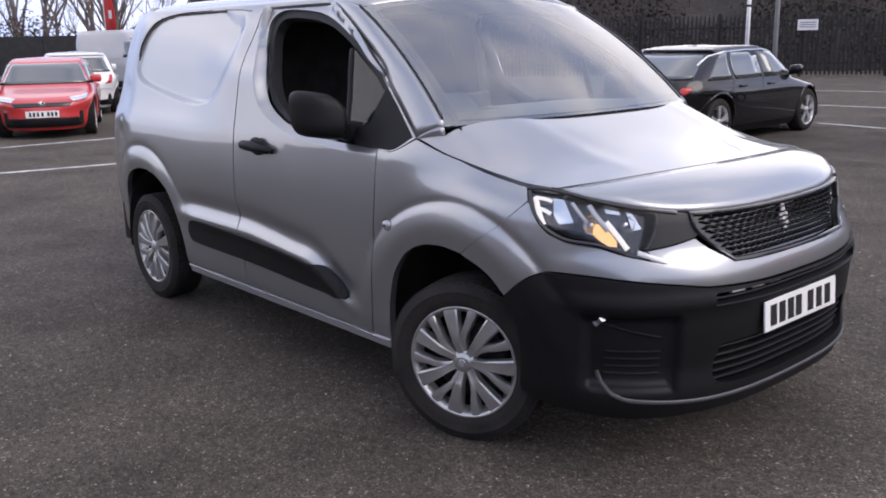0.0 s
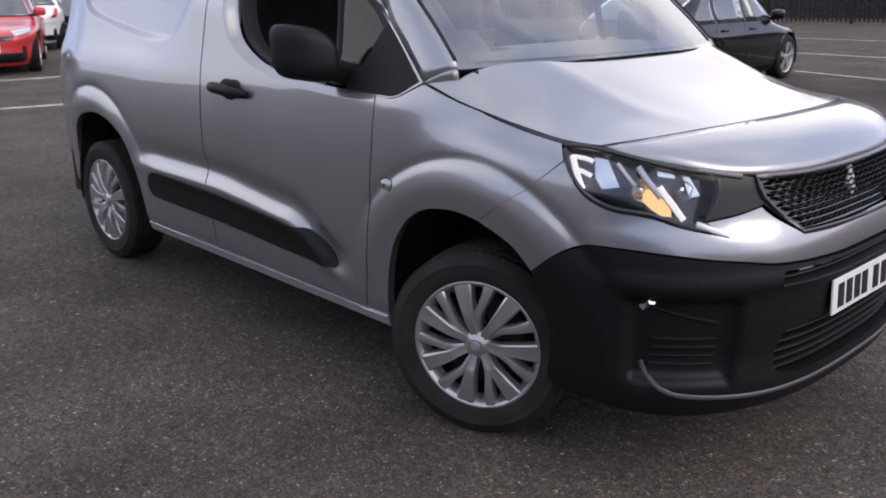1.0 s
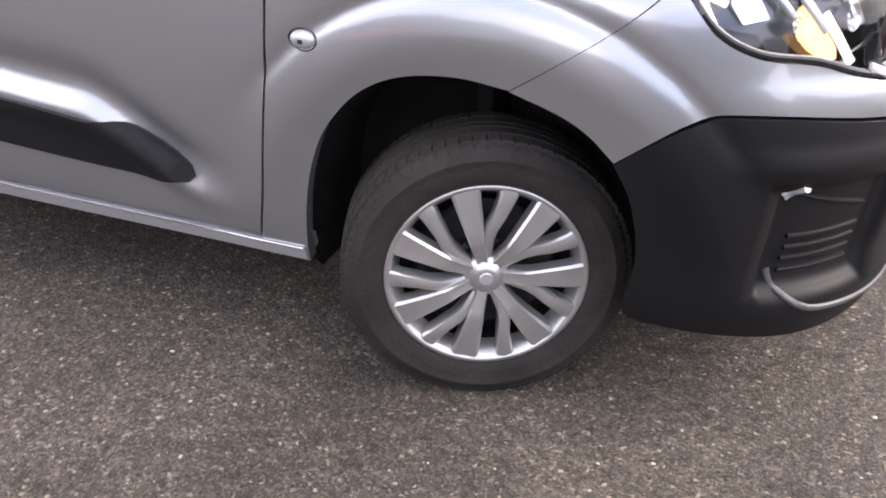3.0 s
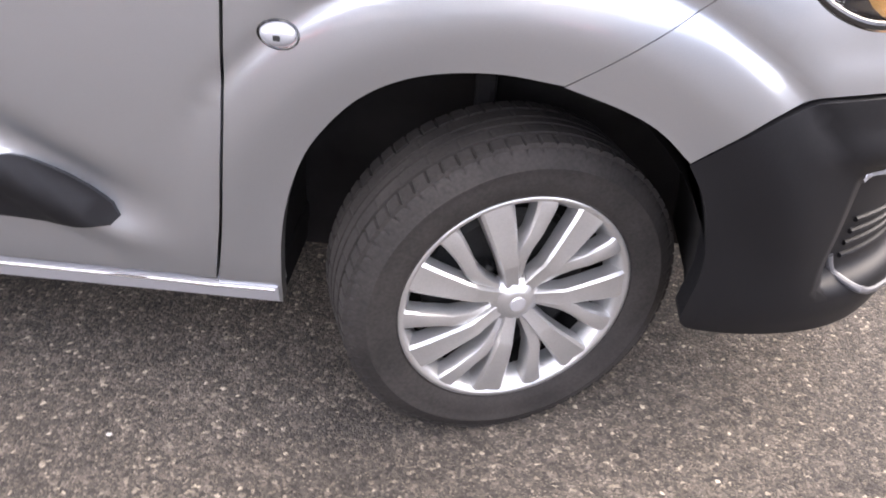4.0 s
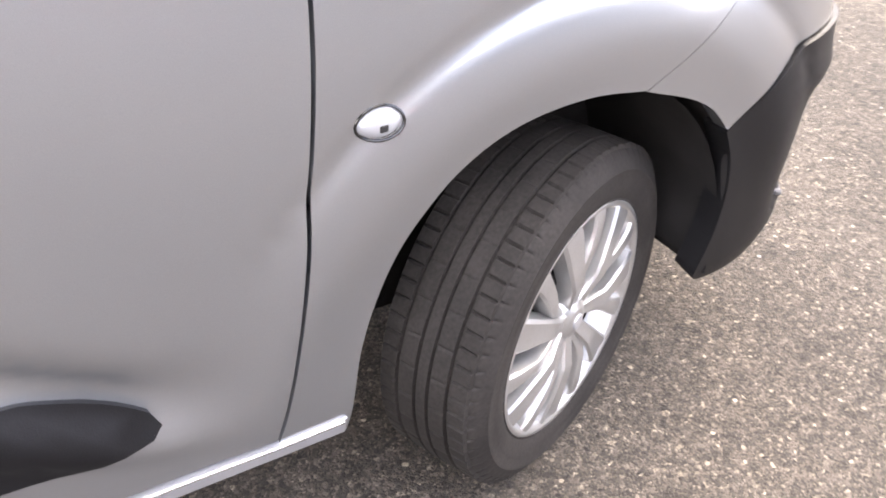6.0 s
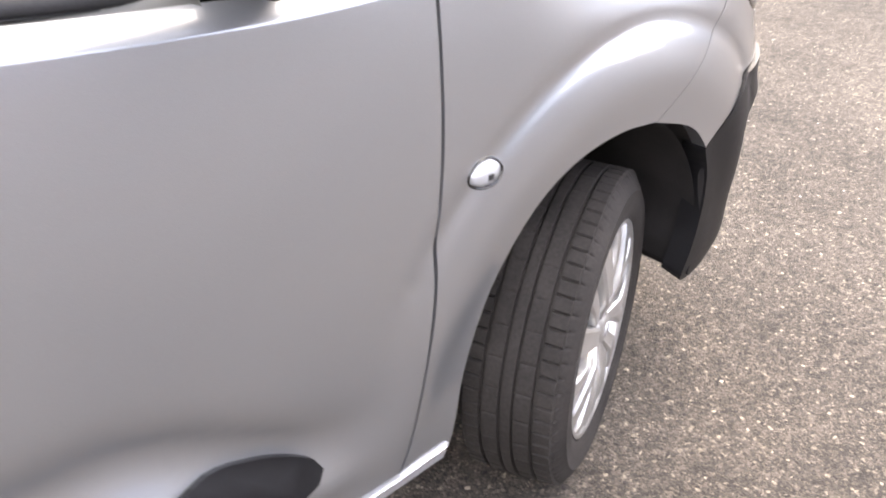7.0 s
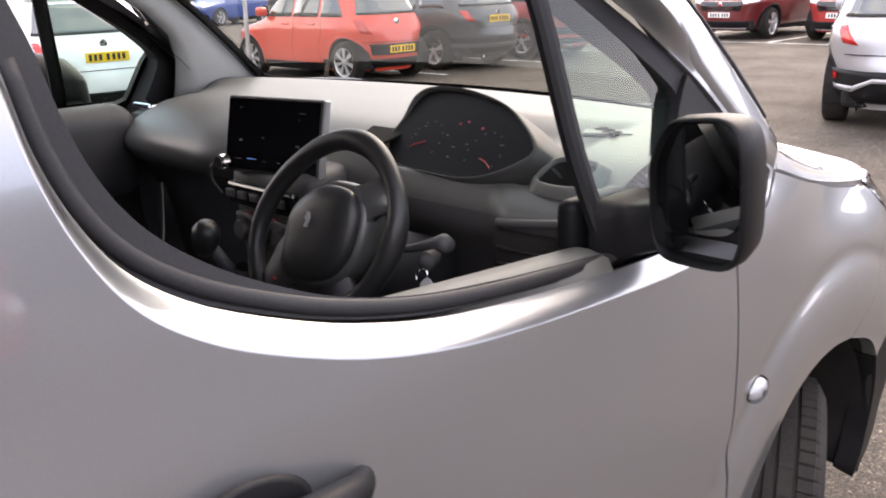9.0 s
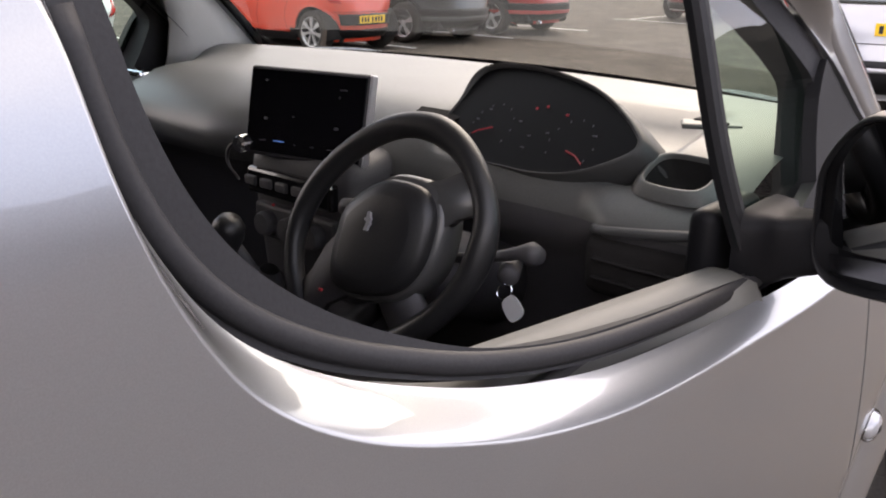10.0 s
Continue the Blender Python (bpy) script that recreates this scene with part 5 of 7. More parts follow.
# touch screen, turned to the driver
SC = Matrix.Translation((-0.735, -0.092, 1.213)) @ Matrix.Rotation(radians(12.5), 4, "Z") @ Matrix.Rotation(radians(13), 4, "Y")
part("touch_screen", rounded_box((0.022, 0.236, 0.146), (0, 0, 0), 0.006, 3), DASH_DARK, dash, "dark touch screen on the dashboard").matrix_local = SC
part("screen_glass", rounded_box((0.004, 0.226, 0.136), (-0.011, 0, 0), 0.002), SCREEN, dash).matrix_local = SC
for y, z, w, h, mt in ((-0.072, 0.045, 0.020, 0.004, WHITE_GLOW), (-0.066, 0.033, 0.004, 0.006, WHITE_GLOW), (0.075, -0.012, 0.010, 0.008, WHITE_GLOW), (0.020, -0.005, 0.006, 0.005, WHITE_GLOW), (-0.065, -0.016, 0.012, 0.008, WHITE_GLOW),
                       (0.078, -0.048, 0.018, 0.003, WHITE_GLOW), (0.045, -0.047, 0.030, 0.003, BLUE_GLOW), (0.012, -0.05, 0.006, 0.003, WHITE_GLOW), (-0.022, -0.05, 0.010, 0.003, WHITE_GLOW), (-0.058, -0.05, 0.016, 0.003, WHITE_GLOW), (0.080, 0.050, 0.008, 0.005, WHITE_GLOW)):
    part("screen_icon", rounded_box((0.001, w * 0.7, h * 0.5), (-0.0135, y, z), 0), mt, dash).matrix_local = SC
part("screen_edge", rounded_box((0.018, 0.006, 0.146), (0.0, -0.117, 0), 0.003), SILVER_PLASTIC, dash).matrix_local = SC
part("screen_knob", lathe([(0, -0.016), (0.012, -0.015), (0.015, -0.01), (0.015, 0.01)], (0, 0, 0), 20), CHROME, dash).matrix_local = Matrix.Translation((-0.785, 0.015, 1.160)) @ Matrix.Rotation(radians(-90), 4, "Z")
part("screen_cable", tube(spline([(-0.788, 0.02, 1.165), (-0.795, 0.045, 1.15), (-0.79, 0.058, 1.12), (-0.775, 0.05, 1.09)], False, 0.01), 0.003, 6), DASH_DARK, dash)
# centre stack
part("centre_console_face", rounded_box((0.14, 0.26, 0.46), (-0.675, -0.09, 0.93), 0.03, 3, turn=Matrix.Rotation(radians(-6), 4, "Y")), DASH_DARK, dash, smooth=True)
part("control_panel", rounded_box((0.02, 0.21, 0.045), (-0.775, -0.09, 1.100), 0.006), GLOSS_BLACK, dash)
for y in (-0.16, -0.12, -0.08, -0.04, 0.0):
    part("control_key", rounded_box((0.01, 0.028, 0.016), (-0.786, y, 1.100), 0.003), DASH_DARK, dash)
part("heater_panel", rounded_box((0.02, 0.20, 0.06), (-0.765, -0.09, 1.03), 0.006), DASH_DARK, dash)
for y in (-0.15, -0.09, -0.03):
    part("heater_dial", lathe([(0, -0.018), (0.018, -0.017), (0.021, -0.01), (0.021, 0.005)], (0, 0, 0), 20), DASH_DARK, dash).matrix_local = Matrix.Translation((-0.778, y, 1.03)) @ Matrix.Rotation(radians(-90), 4, "Z")
for y in (-0.135, -0.05):
    part("stack_light", rounded_box((0.002, 0.004, 0.004), (-0.782, y, 1.065), 0), RED_GLOW, dash)
# dark vent between screen and binnacle
part("centre_vent", slab([[(-0.585, -0.205, 1.2215), (-0.585, -0.305, 1.2215)], [(-0.632, -0.205, 1.2005), (-0.632, -0.275, 1.2005)]], 0.004, (-0.45, 0, 0.9)), WELL, dash, "dark air vent beside the screen")
# cup holder and driver's vent
bm = bmesh.new()
rings = [[bm.verts.new(CUP @ Vector((x * k, y * k, z))) for x, y in cup] for k, z in ((1.40, -0.014), (1.22, -0.003), (1.10, 0.0015), (1.03, 0.002), (1.0, 0.0), (0.985, -0.006))]
for a, b in zip(rings, rings[1:]):
    for i in range(len(cup)):
        bm.faces.new((a[i], a[(i + 1) % len(cup)], b[(i + 1) % len(cup)], b[i]))
part("cup_holder", bm, DASH_PAD, dash, "grey cup holder in the dashboard", smooth=True)
bm = bmesh.new()
rings = [[bm.verts.new(CUP @ Vector((x * k, y * k, z))) for x, y in cup] for k, z in ((0.985, -0.006), (0.95, -0.03), (0.88, -0.06))]
for a, b in zip(rings, rings[1:]):
    for i in range(len(cup)):
        bm.faces.new((a[i], a[(i + 1) % len(cup)], b[(i + 1) % len(cup)], b[i]))
bm.faces.new(rings[-1])
part("cup_well", bm, WELL, dash, smooth=True)
part("vent_frame", rounded_box((0.05, 0.17, 0.085), (-0.690, -0.690, 1.080), 0.02, 3), WELL, dash, smooth=True)
part("vent_top", tube(spline([(-0.700, -0.615, 1.126), (-0.716, -0.640, 1.131), (-0.718, -0.72, 1.143), (-0.71, -0.785, 1.152)], False, 0.02), 0.007, 8), DASH_MID, dash, smooth=True)
for k in range(2):
    part("vent_slat", rounded_box((0.012, 0.13, 0.004), (-0.7165, -0.69, 1.066 + 0.026 * k), 0.0015), WELL, dash)
# screen demister slots
for k in range(3):
    part("demister_slot", rounded_box((0.026, 0.013, 0.006), (-0.435 - 0.012 * k, -0.625 - 0.022 * k, 1.237), 0.002), WELL, dash)
part("demister_frame", rounded_box((0.046, 0.085, 0.008), (0, 0, 0), 0.003), DASH_PAD, dash).matrix_local = pose(-0.447, -0.647, 1.2335, 0, 0, 28)
# passenger side vent trim and pads
part("side_vent", rounded_box((0.05, 0.10, 0.02), (-0.56, 0.705, 1.190), 0.008), CHROME, dash, "bright side vent trim")
part("side_vent_face", rounded_box((0.06, 0.09, 0.07), (-0.575, 0.70, 1.145), 0.02), DASH_DARK, dash)

# steering wheel
SW = Matrix.Translation((-0.895, -0.418, 1.106)) @ Matrix.Rotation(radians(20), 4, "Y")


def sw(u, v, w):
    """u to the driver's right, v up, w towards the driver."""
    return SW @ Vector((-w, -u, v))


TW = radians(40)


def swr(u, v, w):
    """The same, turned with the steering."""
    return sw(u * math.cos(TW) - v * math.sin(TW), u * math.sin(TW) + v * math.cos(TW), w)


STEER_RUBBER = material("steering_rubber", (0.016, 0.016, 0.017), 0.42, vary=0.1, grain=0.2, grain_scale=500, bump=0.15)
HUB_GREY = material("satin_hub_grey", (0.085, 0.085, 0.085), 0.34, 0.3, vary=0.06)
# flat-bottomed rim of rounded square shape
wheel_pts, rim_rad = [], []
for i in range(84):
    a = 2 * math.pi * i / 84
    c, n = math.cos(a), math.sin(a)
    hv = 0.146 if n > 0 else 0.126
    u = 0.167 * math.copysign(abs(c) ** 0.90, c)
    v = hv * math.copysign(abs(n) ** 0.90, n)
    wheel_pts.append(swr(u, v, 0))
    rim_rad.append(0.0145 + 0.0025 * math.exp(-((abs(a - math.pi) - 2.55) / 0.35) ** 2))
steering = part("steering_wheel", tube(wheel_pts, rim_rad, 16, closed=True, flat=1.12), STEER_RUBBER, van, "black flat-bottomed steering wheel with padded hub", smooth=True)
hub_out = spline([(-0.052, 0.040), (-0.008, 0.078), (0.030, 0.086), (0.070, 0.080), (0.090, 0.055), (0.094, 0.020), (0.088, -0.015), (0.066, -0.046), (0.028, -0.064), (-0.030, -0.070), (-0.056, -0.052), (-0.060, 0.0)], True, 0.01)
hub_mid = (0.016, 0.006)
for name, mat, levels, label in (("hub_surround", HUB_GREY, ((1.02, -0.035), (1.12, -0.015), (1.12, 0.004), (1.06, 0.014), (0.98, 0.016)), "grey surround of the wheel centre"),
                                       ("airbag_pad", STEER_RUBBER, ((0.99, 0.006), (1.0, 0.022), (0.965, 0.030), (0.90, 0.034), (0.72, 0.040), (0.70, 0.0405), (0.3, 0.042), (0.05, 0.042)), "dark padded wheel centre")):
    bm = bmesh.new()
    rings = [[bm.verts.new(sw(hub_mid[0] + (u - hub_mid[0]) * k, hub_mid[1] + (v - hub_mid[1]) * k, w)) for u, v in hub_out] for k, w in levels]
    for a, b in zip(rings, rings[1:]):
        for i in range(len(hub_out)):
            bm.faces.new((a[i], a[(i + 1) % len(hub_out)], b[(i + 1) % len(hub_out)], b[i]))
    bm.faces.new(rings[-1])
    part(name, bm, mat, steering, label, smooth=True)
bm = prism([(p[0], p[1]) for p in badge], 0.004)
bmesh.ops.scale(bm, vec=(0.20, 1, 0.20), verts=bm.verts[:])
for v in bm.verts:
    v.co = sw(0.006 + v.co.x, 0.014 + v.co.z, 0.046 - v.co.y)
part("wheel_badge", bm, SILVER_PLASTIC, steering)
for sg in (-1, 1):
    rows = [[swr(sg * u, v1, w), swr(sg * u, (v0 + v1) / 2, w + 0.006), swr(sg * u, v0, w)] for u, v1, v0, w in ((0.045, 0.050, -0.045, 0.012), (0.085, 0.040, -0.036, 0.012), (0.12, 0.026, -0.030, 0.008), (0.162, 0.020, -0.040, 0.0))]
    part("spoke", slab(rows, 0.016, (0.94, 0, -0.3)), HUB_GREY if sg > 0 else DASH_DARK, steering, smooth=True)
rows = [[swr(-0.030, v, w), swr(0.030, v, w)] for v, w in ((-0.05, 0.010), (-0.085, 0.006), (-0.122, 0.0))]
part("lower_spoke", slab(rows, 0.014, (0.94, 0, -0.3)), DASH_DARK, steering, smooth=True)
part("red_lamp", rounded_box((0.004, 0.006, 0.004), sw(-0.070, -0.080, 0.022), 0.001), RED_GLOW, steering)
part("column", tube([sw(0, -0.005, -0.02), sw(0, -0.02, -0.12), sw(0, -0.03, -0.26)], [0.050, 0.060, 0.065], 20), DASH_DARK, steering, smooth=True)
for sg, e in ((1, (0.172, 0.034)), (-1, (-0.19, 0.03))):
    part("stalk", tube([sw(sg * 0.04, 0.0, -0.08), sw(sg * 0.10, 0.015, -0.10), sw(e[0] * 0.80, e[1] * 0.9, -0.105), sw(e[0] * 0.92, e[1], -0.105), sw(e[0], e[1], -0.10)], [0.007, 0.007, 0.009, 0.016, 0.012], 12), DASH_DARK, steering, smooth=True)
TAG = Matrix.Translation((-0.825, -0.580, 1.040)) @ Matrix.Rotation(radians(20), 4, "Y") @ Matrix.Rotation(radians(40), 4, "X")
tag = prism(spline([(-0.014, -0.011), (0.012, -0.011), (0.017, 0.0), (0.012, 0.011), (-0.014, 0.011)], True, 0.006), 0.004, 0.001)
bmesh.ops.transform(tag, matrix=TAG @ Matrix.Rotation(radians(90), 4, "Z"), verts=tag.verts[:])
key = part("ignition_key", tag, material("pale_key_tag", (0.45, 0.45, 0.45), 0.4), van, "pale key tag hanging from the ignition")
part("key_ring", tube([TAG @ Vector((0.0, 0.026 + 0.010 * math.cos(t), 0.012 * math.sin(t))) for t in [k * math.pi / 8 for k in range(16)]], 0.0014, 6, closed=True), CHROME, key)
part("ignition_lock", lathe([(0.0, -0.012), (0.012, -0.011), (0.015, -0.004), (0.015, 0.03)], (0, 0, 0), 18, turn=Matrix.Translation((-0.79, -0.545, 1.068)) @ Matrix.Rotation(radians(-60), 4, "Z")), DASH_DARK, key, smooth=True)

# gear lever and console
gear = part("gear_lever", tube([(-0.80, -0.10, 0.86), (-0.87, -0.105, 0.98), (-0.905, -0.107, 1.035)], [0.018, 0.012, 0.012], 12), DASH_DARK, van, "black gear lever", smooth=True)
knob = lathe([(0, -0.034), (0.016, -0.032), (0.025, -0.018), (0.026, 0.0), (0.020, 0.022), (0.012, 0.034), (0, 0.035)], seg=24)
bmesh.ops.transform(knob, matrix=Matrix.Translation((-0.917, -0.108, 1.055)) @ Matrix.Rotation(radians(-70), 4, "X"), verts=knob.verts[:])
part("knob", knob, STEER_RUBBER, gear, smooth=True)
part("gaiter", lathe([(0.016, -0.05), (0.03, -0.02), (0.045, 0.02), (0.065, 0.06)], (0, 0, 0), 20, turn=Matrix.Translation((-0.85, -0.103, 0.94)) @ Matrix.Rotation(radians(-70), 4, "X")), DASH_DARK, gear, smooth=True)
part("console", slab([[(-0.62, y, 0.95), (-0.80, y, 0.90), (-0.92, y, 0.84), (-1.05, y, 0.70), (-1.10, y, 0.45)] for y in (-0.22, -0.20, -0.09, 0.02, 0.04)], 0.04, (0.3, 0, -1)), DASH_DARK, van, "dark centre console", smooth=True)
part("console_tray", rounded_box((0.12, 0.07, 0.03), (-0.83, -0.03, 0.93), 0.012), DASH_MID, van)

# door linings and pillar linings
for f, d in zip((False, True), doors):
    rows = [[(x, -half_width(x, 1.12) + 0.07 + o, z) for x in steps_x] for z, o, steps_x in [(zz, oo, [-1.50 + 0.0925 * i for i in range(11)]) for zz, oo in ((0.36, 0.0), (0.6, 0.02), (0.75, 0.05), (0.82, 0.05), (0.9, 0.02), (1.02, 0.01), (1.10, 0.0), (1.125, -0.01))]]
    part("door_lining", slab(rows, 0.01, (0, 1, 0)), DASH_DARK, d, "dark door lining", smooth=True, flip=f)
    rows = []
    for i in range(9):
        t = i / 8
        a = Vector(screen(-1 if f else -0.91, t)) + Vector((-0.010, 0.012, -0.012))
        es = lerp_table([(0, -0.43), (0.18, -0.43), (0.34, -0.44), (0.5, -0.52), (0.66, -0.66), (0.83, -0.81), (1, -0.95)], t)
        ez = lerp_table([(0, 1.15), (0.18, 1.25), (0.34, 1.345), (0.5, 1.425), (0.66, 1.50), (0.83, 1.58), (1, 1.66)], t)
        b2 = Vector((es, -half_width(es, ez) + 0.055, ez))
        rows.append([a, a * 0.66 + b2 * 0.34 + Vector((-0.006, 0.012, -0.004)), a * 0.33 + b2 * 0.67 + Vector((-0.004, 0.012, 0)), b2])
    # same lining on both sides; the driver's shade is put in as dark plastic
    part("pillar_lining", slab(rows, 0.008, (0, -1, 0.2)), LINING if f else DASH_DARK, van, "pale grey pillar lining" if f else "pillar lining coloured dark for its shade", smooth=True, flip=f)
    if f:
        part("door_capping", rounded_box((0.44, 0.13, 0.24), (-0.83, 0.715, 1.088), 0.06, 5), DASH_DARK, d, "dark rounded door capping", smooth=True)
    part("rear_pillar_trim", rounded_box((0.05, 0.05, 0.62), (-1.555, -0.745, 1.40), 0.015, turn=Matrix.Rotation(radians(-9), 4, "X")), LINING, van, flip=f)


# ---- ground ----
def asphalt():
    m = bpy.data.materials.new("worn_asphalt")
    m.use_nodes = True
    nt = m.node_tree
    b = nt.nodes["Principled BSDF"]
    tc = nt.nodes.new("ShaderNodeTexCoord")

    def noise_tex(scale, detail=4, rough=0.6):
        n = nt.nodes.new("ShaderNodeTexNoise")
        n.inputs["Scale"].default_value, n.inputs["Detail"].default_value, n.inputs["Roughness"].default_value = scale, detail, rough
        nt.links.new(tc.outputs["Object"], n.inputs["Vector"])
        return n
    def stones(scale, ramp):
        vor = nt.nodes.new("ShaderNodeTexVoronoi")
        vor.inputs["Scale"].default_value = scale
        nt.links.new(tc.outputs["Object"], vor.inputs["Vector"])
        sep, stone = nt.nodes.new("ShaderNodeSeparateColor"), nt.nodes.new("ShaderNodeValToRGB")
        nt.links.new(vor.outputs["Color"], sep.inputs[0])
        nt.links.new(sep.outputs[0], stone.inputs[0])
        e = stone.color_ramp.elements
        e[0].position, e[0].color = ramp[0][0], (*ramp[0][1], 1)
        e[1].position, e[1].color = ramp[-1][0], (*ramp[-1][1], 1)
        for p, c in ramp[1:-1]:
            e.new(p).color = (*c, 1)
        return vor, stone
    vor, big = stones(118, [(0.0, (0.034, 0.030, 0.028)), (0.40, (0.062, 0.054, 0.048)), (0.72, (0.108, 0.093, 0.080)), (0.90, (0.160, 0.137, 0.113)), (0.97, (0.24, 0.205, 0.165)), (1.0, (0.46, 0.40, 0.32))])
    vor2, small = stones(300, [(0.0, (0.032, 0.028, 0.025)), (0.5, (0.072, 0.063, 0.055)), (0.88, (0.118, 0.101, 0.085)), (1.0, (0.24, 0.205, 0.17))])
    blend = nt.nodes.new("ShaderNodeMix")
    blend.data_type = "RGBA"
    grit = noise_tex(60, 3)
    gr = nt.nodes.new("ShaderNodeMapRange")
    gr.inputs["From Min"].default_value, gr.inputs["From Max"].default_value = 0.42, 0.58
    nt.links.new(grit.outputs[0], gr.inputs["Value"])
    nt.links.new(gr.outputs[0], blend.inputs[0])
    nt.links.new(big.outputs[0], blend.inputs[6])
    nt.links.new(small.outputs[0], blend.inputs[7])
    patchy = noise_tex(1.1, 6)
    pr = nt.nodes.new("ShaderNodeMapRange")
    pr.inputs["From Min"].default_value, pr.inputs["From Max"].default_value = 0.3, 0.7
    pr.inputs["To Min"].default_value, pr.inputs["To Max"].default_value = 0.62, 1.32
    nt.links.new(patchy.outputs[0], pr.inputs["Value"])
    fine = noise_tex(22, 4)
    fr = nt.nodes.new("ShaderNodeMapRange")
    fr.inputs["From Min"].default_value, fr.inputs["From Max"].default_value = 0.3, 0.7
    fr.inputs["To Min"].default_value, fr.inputs["To Max"].default_value = 0.7, 1.3
    nt.links.new(fine.outputs[0], fr.inputs["Value"])
    mul = nt.nodes.new("ShaderNodeMath")
    mul.operation = "MULTIPLY"
    nt.links.new(pr.outputs[0], mul.inputs[0])
    nt.links.new(fr.outputs[0], mul.inputs[1])
    mix = nt.nodes.new("ShaderNodeMix")
    mix.data_type, mix.blend_type = "RGBA", "MULTIPLY"
    mix.inputs[0].default_value = 1
    nt.links.new(blend.outputs[2], mix.inputs[6])
    nt.links.new(mul.outputs[0], mix.inputs[7])
    warm = nt.nodes.new("ShaderNodeMix")
    warm.data_type, warm.blend_type = "RGBA", "MULTIPLY"
    warm.inputs[0].default_value = 1
    warm.inputs[7].default_value = (1.02, 1.0, 0.945, 1)
    nt.links.new(mix.outputs[2], warm.inputs[6])
    nt.links.new(warm.outputs[2], b.inputs["Base Color"])
    b.inputs["Roughness"].default_value = 0.88
    b.inputs["Specular IOR Level"].default_value = 0.3
    bump = nt.nodes.new("ShaderNodeBump")
    bump.inputs["Strength"].default_value, bump.inputs["Distance"].default_value = 0.9, 0.004
    hsum = nt.nodes.new("ShaderNodeMath")
    nt.links.new(vor.outputs["Distance"], hsum.inputs[0])
    nt.links.new(vor2.outputs["Distance"], hsum.inputs[1])
    nt.links.new(hsum.outputs[0], bump.inputs["Height"])
    bump.invert = True
    nt.links.new(bump.outputs[0], b.inputs["Normal"])
    return m


bm = bmesh.new()
bmesh.ops.create_grid(bm, x_segments=60, y_segments=60, size=400)
ground = part("ground", bm, asphalt(), None)
tagged(ground, "worn grey tarmac car park", "ground", kind="structure")


def line(a, b, width=0.10):
    a, b = Vector((*a, 0)), Vector((*b, 0))
    d = (b - a).normalized()
    s = Vector((-d.y, d.x, 0)) * width / 2
    n = max(2, int((b - a).length / 0.6))
    rows = [[a + (b - a) * i / n + s * (1 + 0.15 * math.sin(i * 2.3)) + Vector((0, 0, 0.004)), a + (b - a) * i / n - s * (1 + 0.15 * math.cos(i * 1.7)) + Vector((0, 0, 0.004))] for i in range(n + 1)]
    ob = part("bay_line", sheet(rows), WHITE_PAINT_LINE, None)
    return tagged(ob, "worn white bay line painted on the tarmac", "road marking", "bay lines", "structure")


line((-9.9, -2.0), (-9.1, 2.2), 0.10)
line((-12.6, -2.0), (-12.5, 6.0), 0.10)
line((-14.0, 0.3), (-18.5, 1.0))
line((-4.9, 11.9), (1.0, 10.7))
line((-7.0, 15.5), (2.0, 16.2))
line((-9.5, 20.0), (0.0, 22.0))
for x in (2.0, 4.5, 6.4, 8.95, 11.5, 14.0):
    line((x, 8.6), (x, 13.4))
line((17.5, 4.4), (17.4, 10.0))
for y in (4.5, 7.1, 9.7):
    line((17.6, y), (22.5, y))


def loose_grit(count, seed):
    """Small pale stones lying on the tarmac."""
    rng = random.Random(seed)
    verts, faces = [], []
    for _ in range(count):
        x, y, r = rng.uniform(-2.5, 6.0), rng.uniform(-4.5, 3.5), rng.uniform(0.003, 0.008)
        if abs(y) < 0.9 and -3.4 < x < 0.9:
            continue
        k, a = len(verts), rng.uniform(0, 6.28)
        verts += [(x + r * math.cos(a + t), y + r * math.sin(a + t) * 0.8, 0.35 * r) for t in (0, 1.3, 2.4, 3.6, 5.0)]
        verts += [(x, y, 1.0 * r), (x, y, -0.002)]
        faces += [(k + i, k + (i + 1) % 5, k + 5) for i in range(5)] + [(k + (i + 1) % 5, k + i, k + 6) for i in range(5)]
    me = bpy.data.meshes.new("loose_grit")
    me.from_pydata(verts, [], faces)
    return tagged(link_mesh("loose_grit", me, material("pale_grit", (0.42, 0.39, 0.35), 0.8, vary=0.3, scale=3.0), None), "small pale stones scattered on the tarmac", "grit", kind="stuff")


loose_grit(260, 17)


# ---- parked cars ----
# fractions of height -> fractions of length back from the nose, in from the tail, and of half-width
HATCH = ([(0.11, 0.02), (0.18, 0.0), (0.34, 0.0), (0.44, 0.010), (0.50, 0.045), (0.545, 0.11), (0.585, 0.19), (0.625, 0.25), (0.66, 0.272), (0.80, 0.345), (0.92, 0.415), (0.965, 0.47), (0.988, 0.53), (1.0, 0.58)],
         [(0.13, 0.03), (0.20, 0.006), (0.34, 0.0), (0.42, 0.006), (0.52, 0.014), (0.60, 0.026), (0.66, 0.036), (0.80, 0.070), (0.92, 0.105), (0.955, 0.14), (0.985, 0.24), (1.0, 0.36)],
         [(0.11, 0.88), (0.18, 0.945), (0.30, 0.985), (0.44, 1.0), (0.53, 0.992), (0.59, 0.970), (0.63, 0.945), (0.80, 0.850), (0.92, 0.765), (0.955, 0.715), (0.985, 0.56), (1.0, 0.0)])
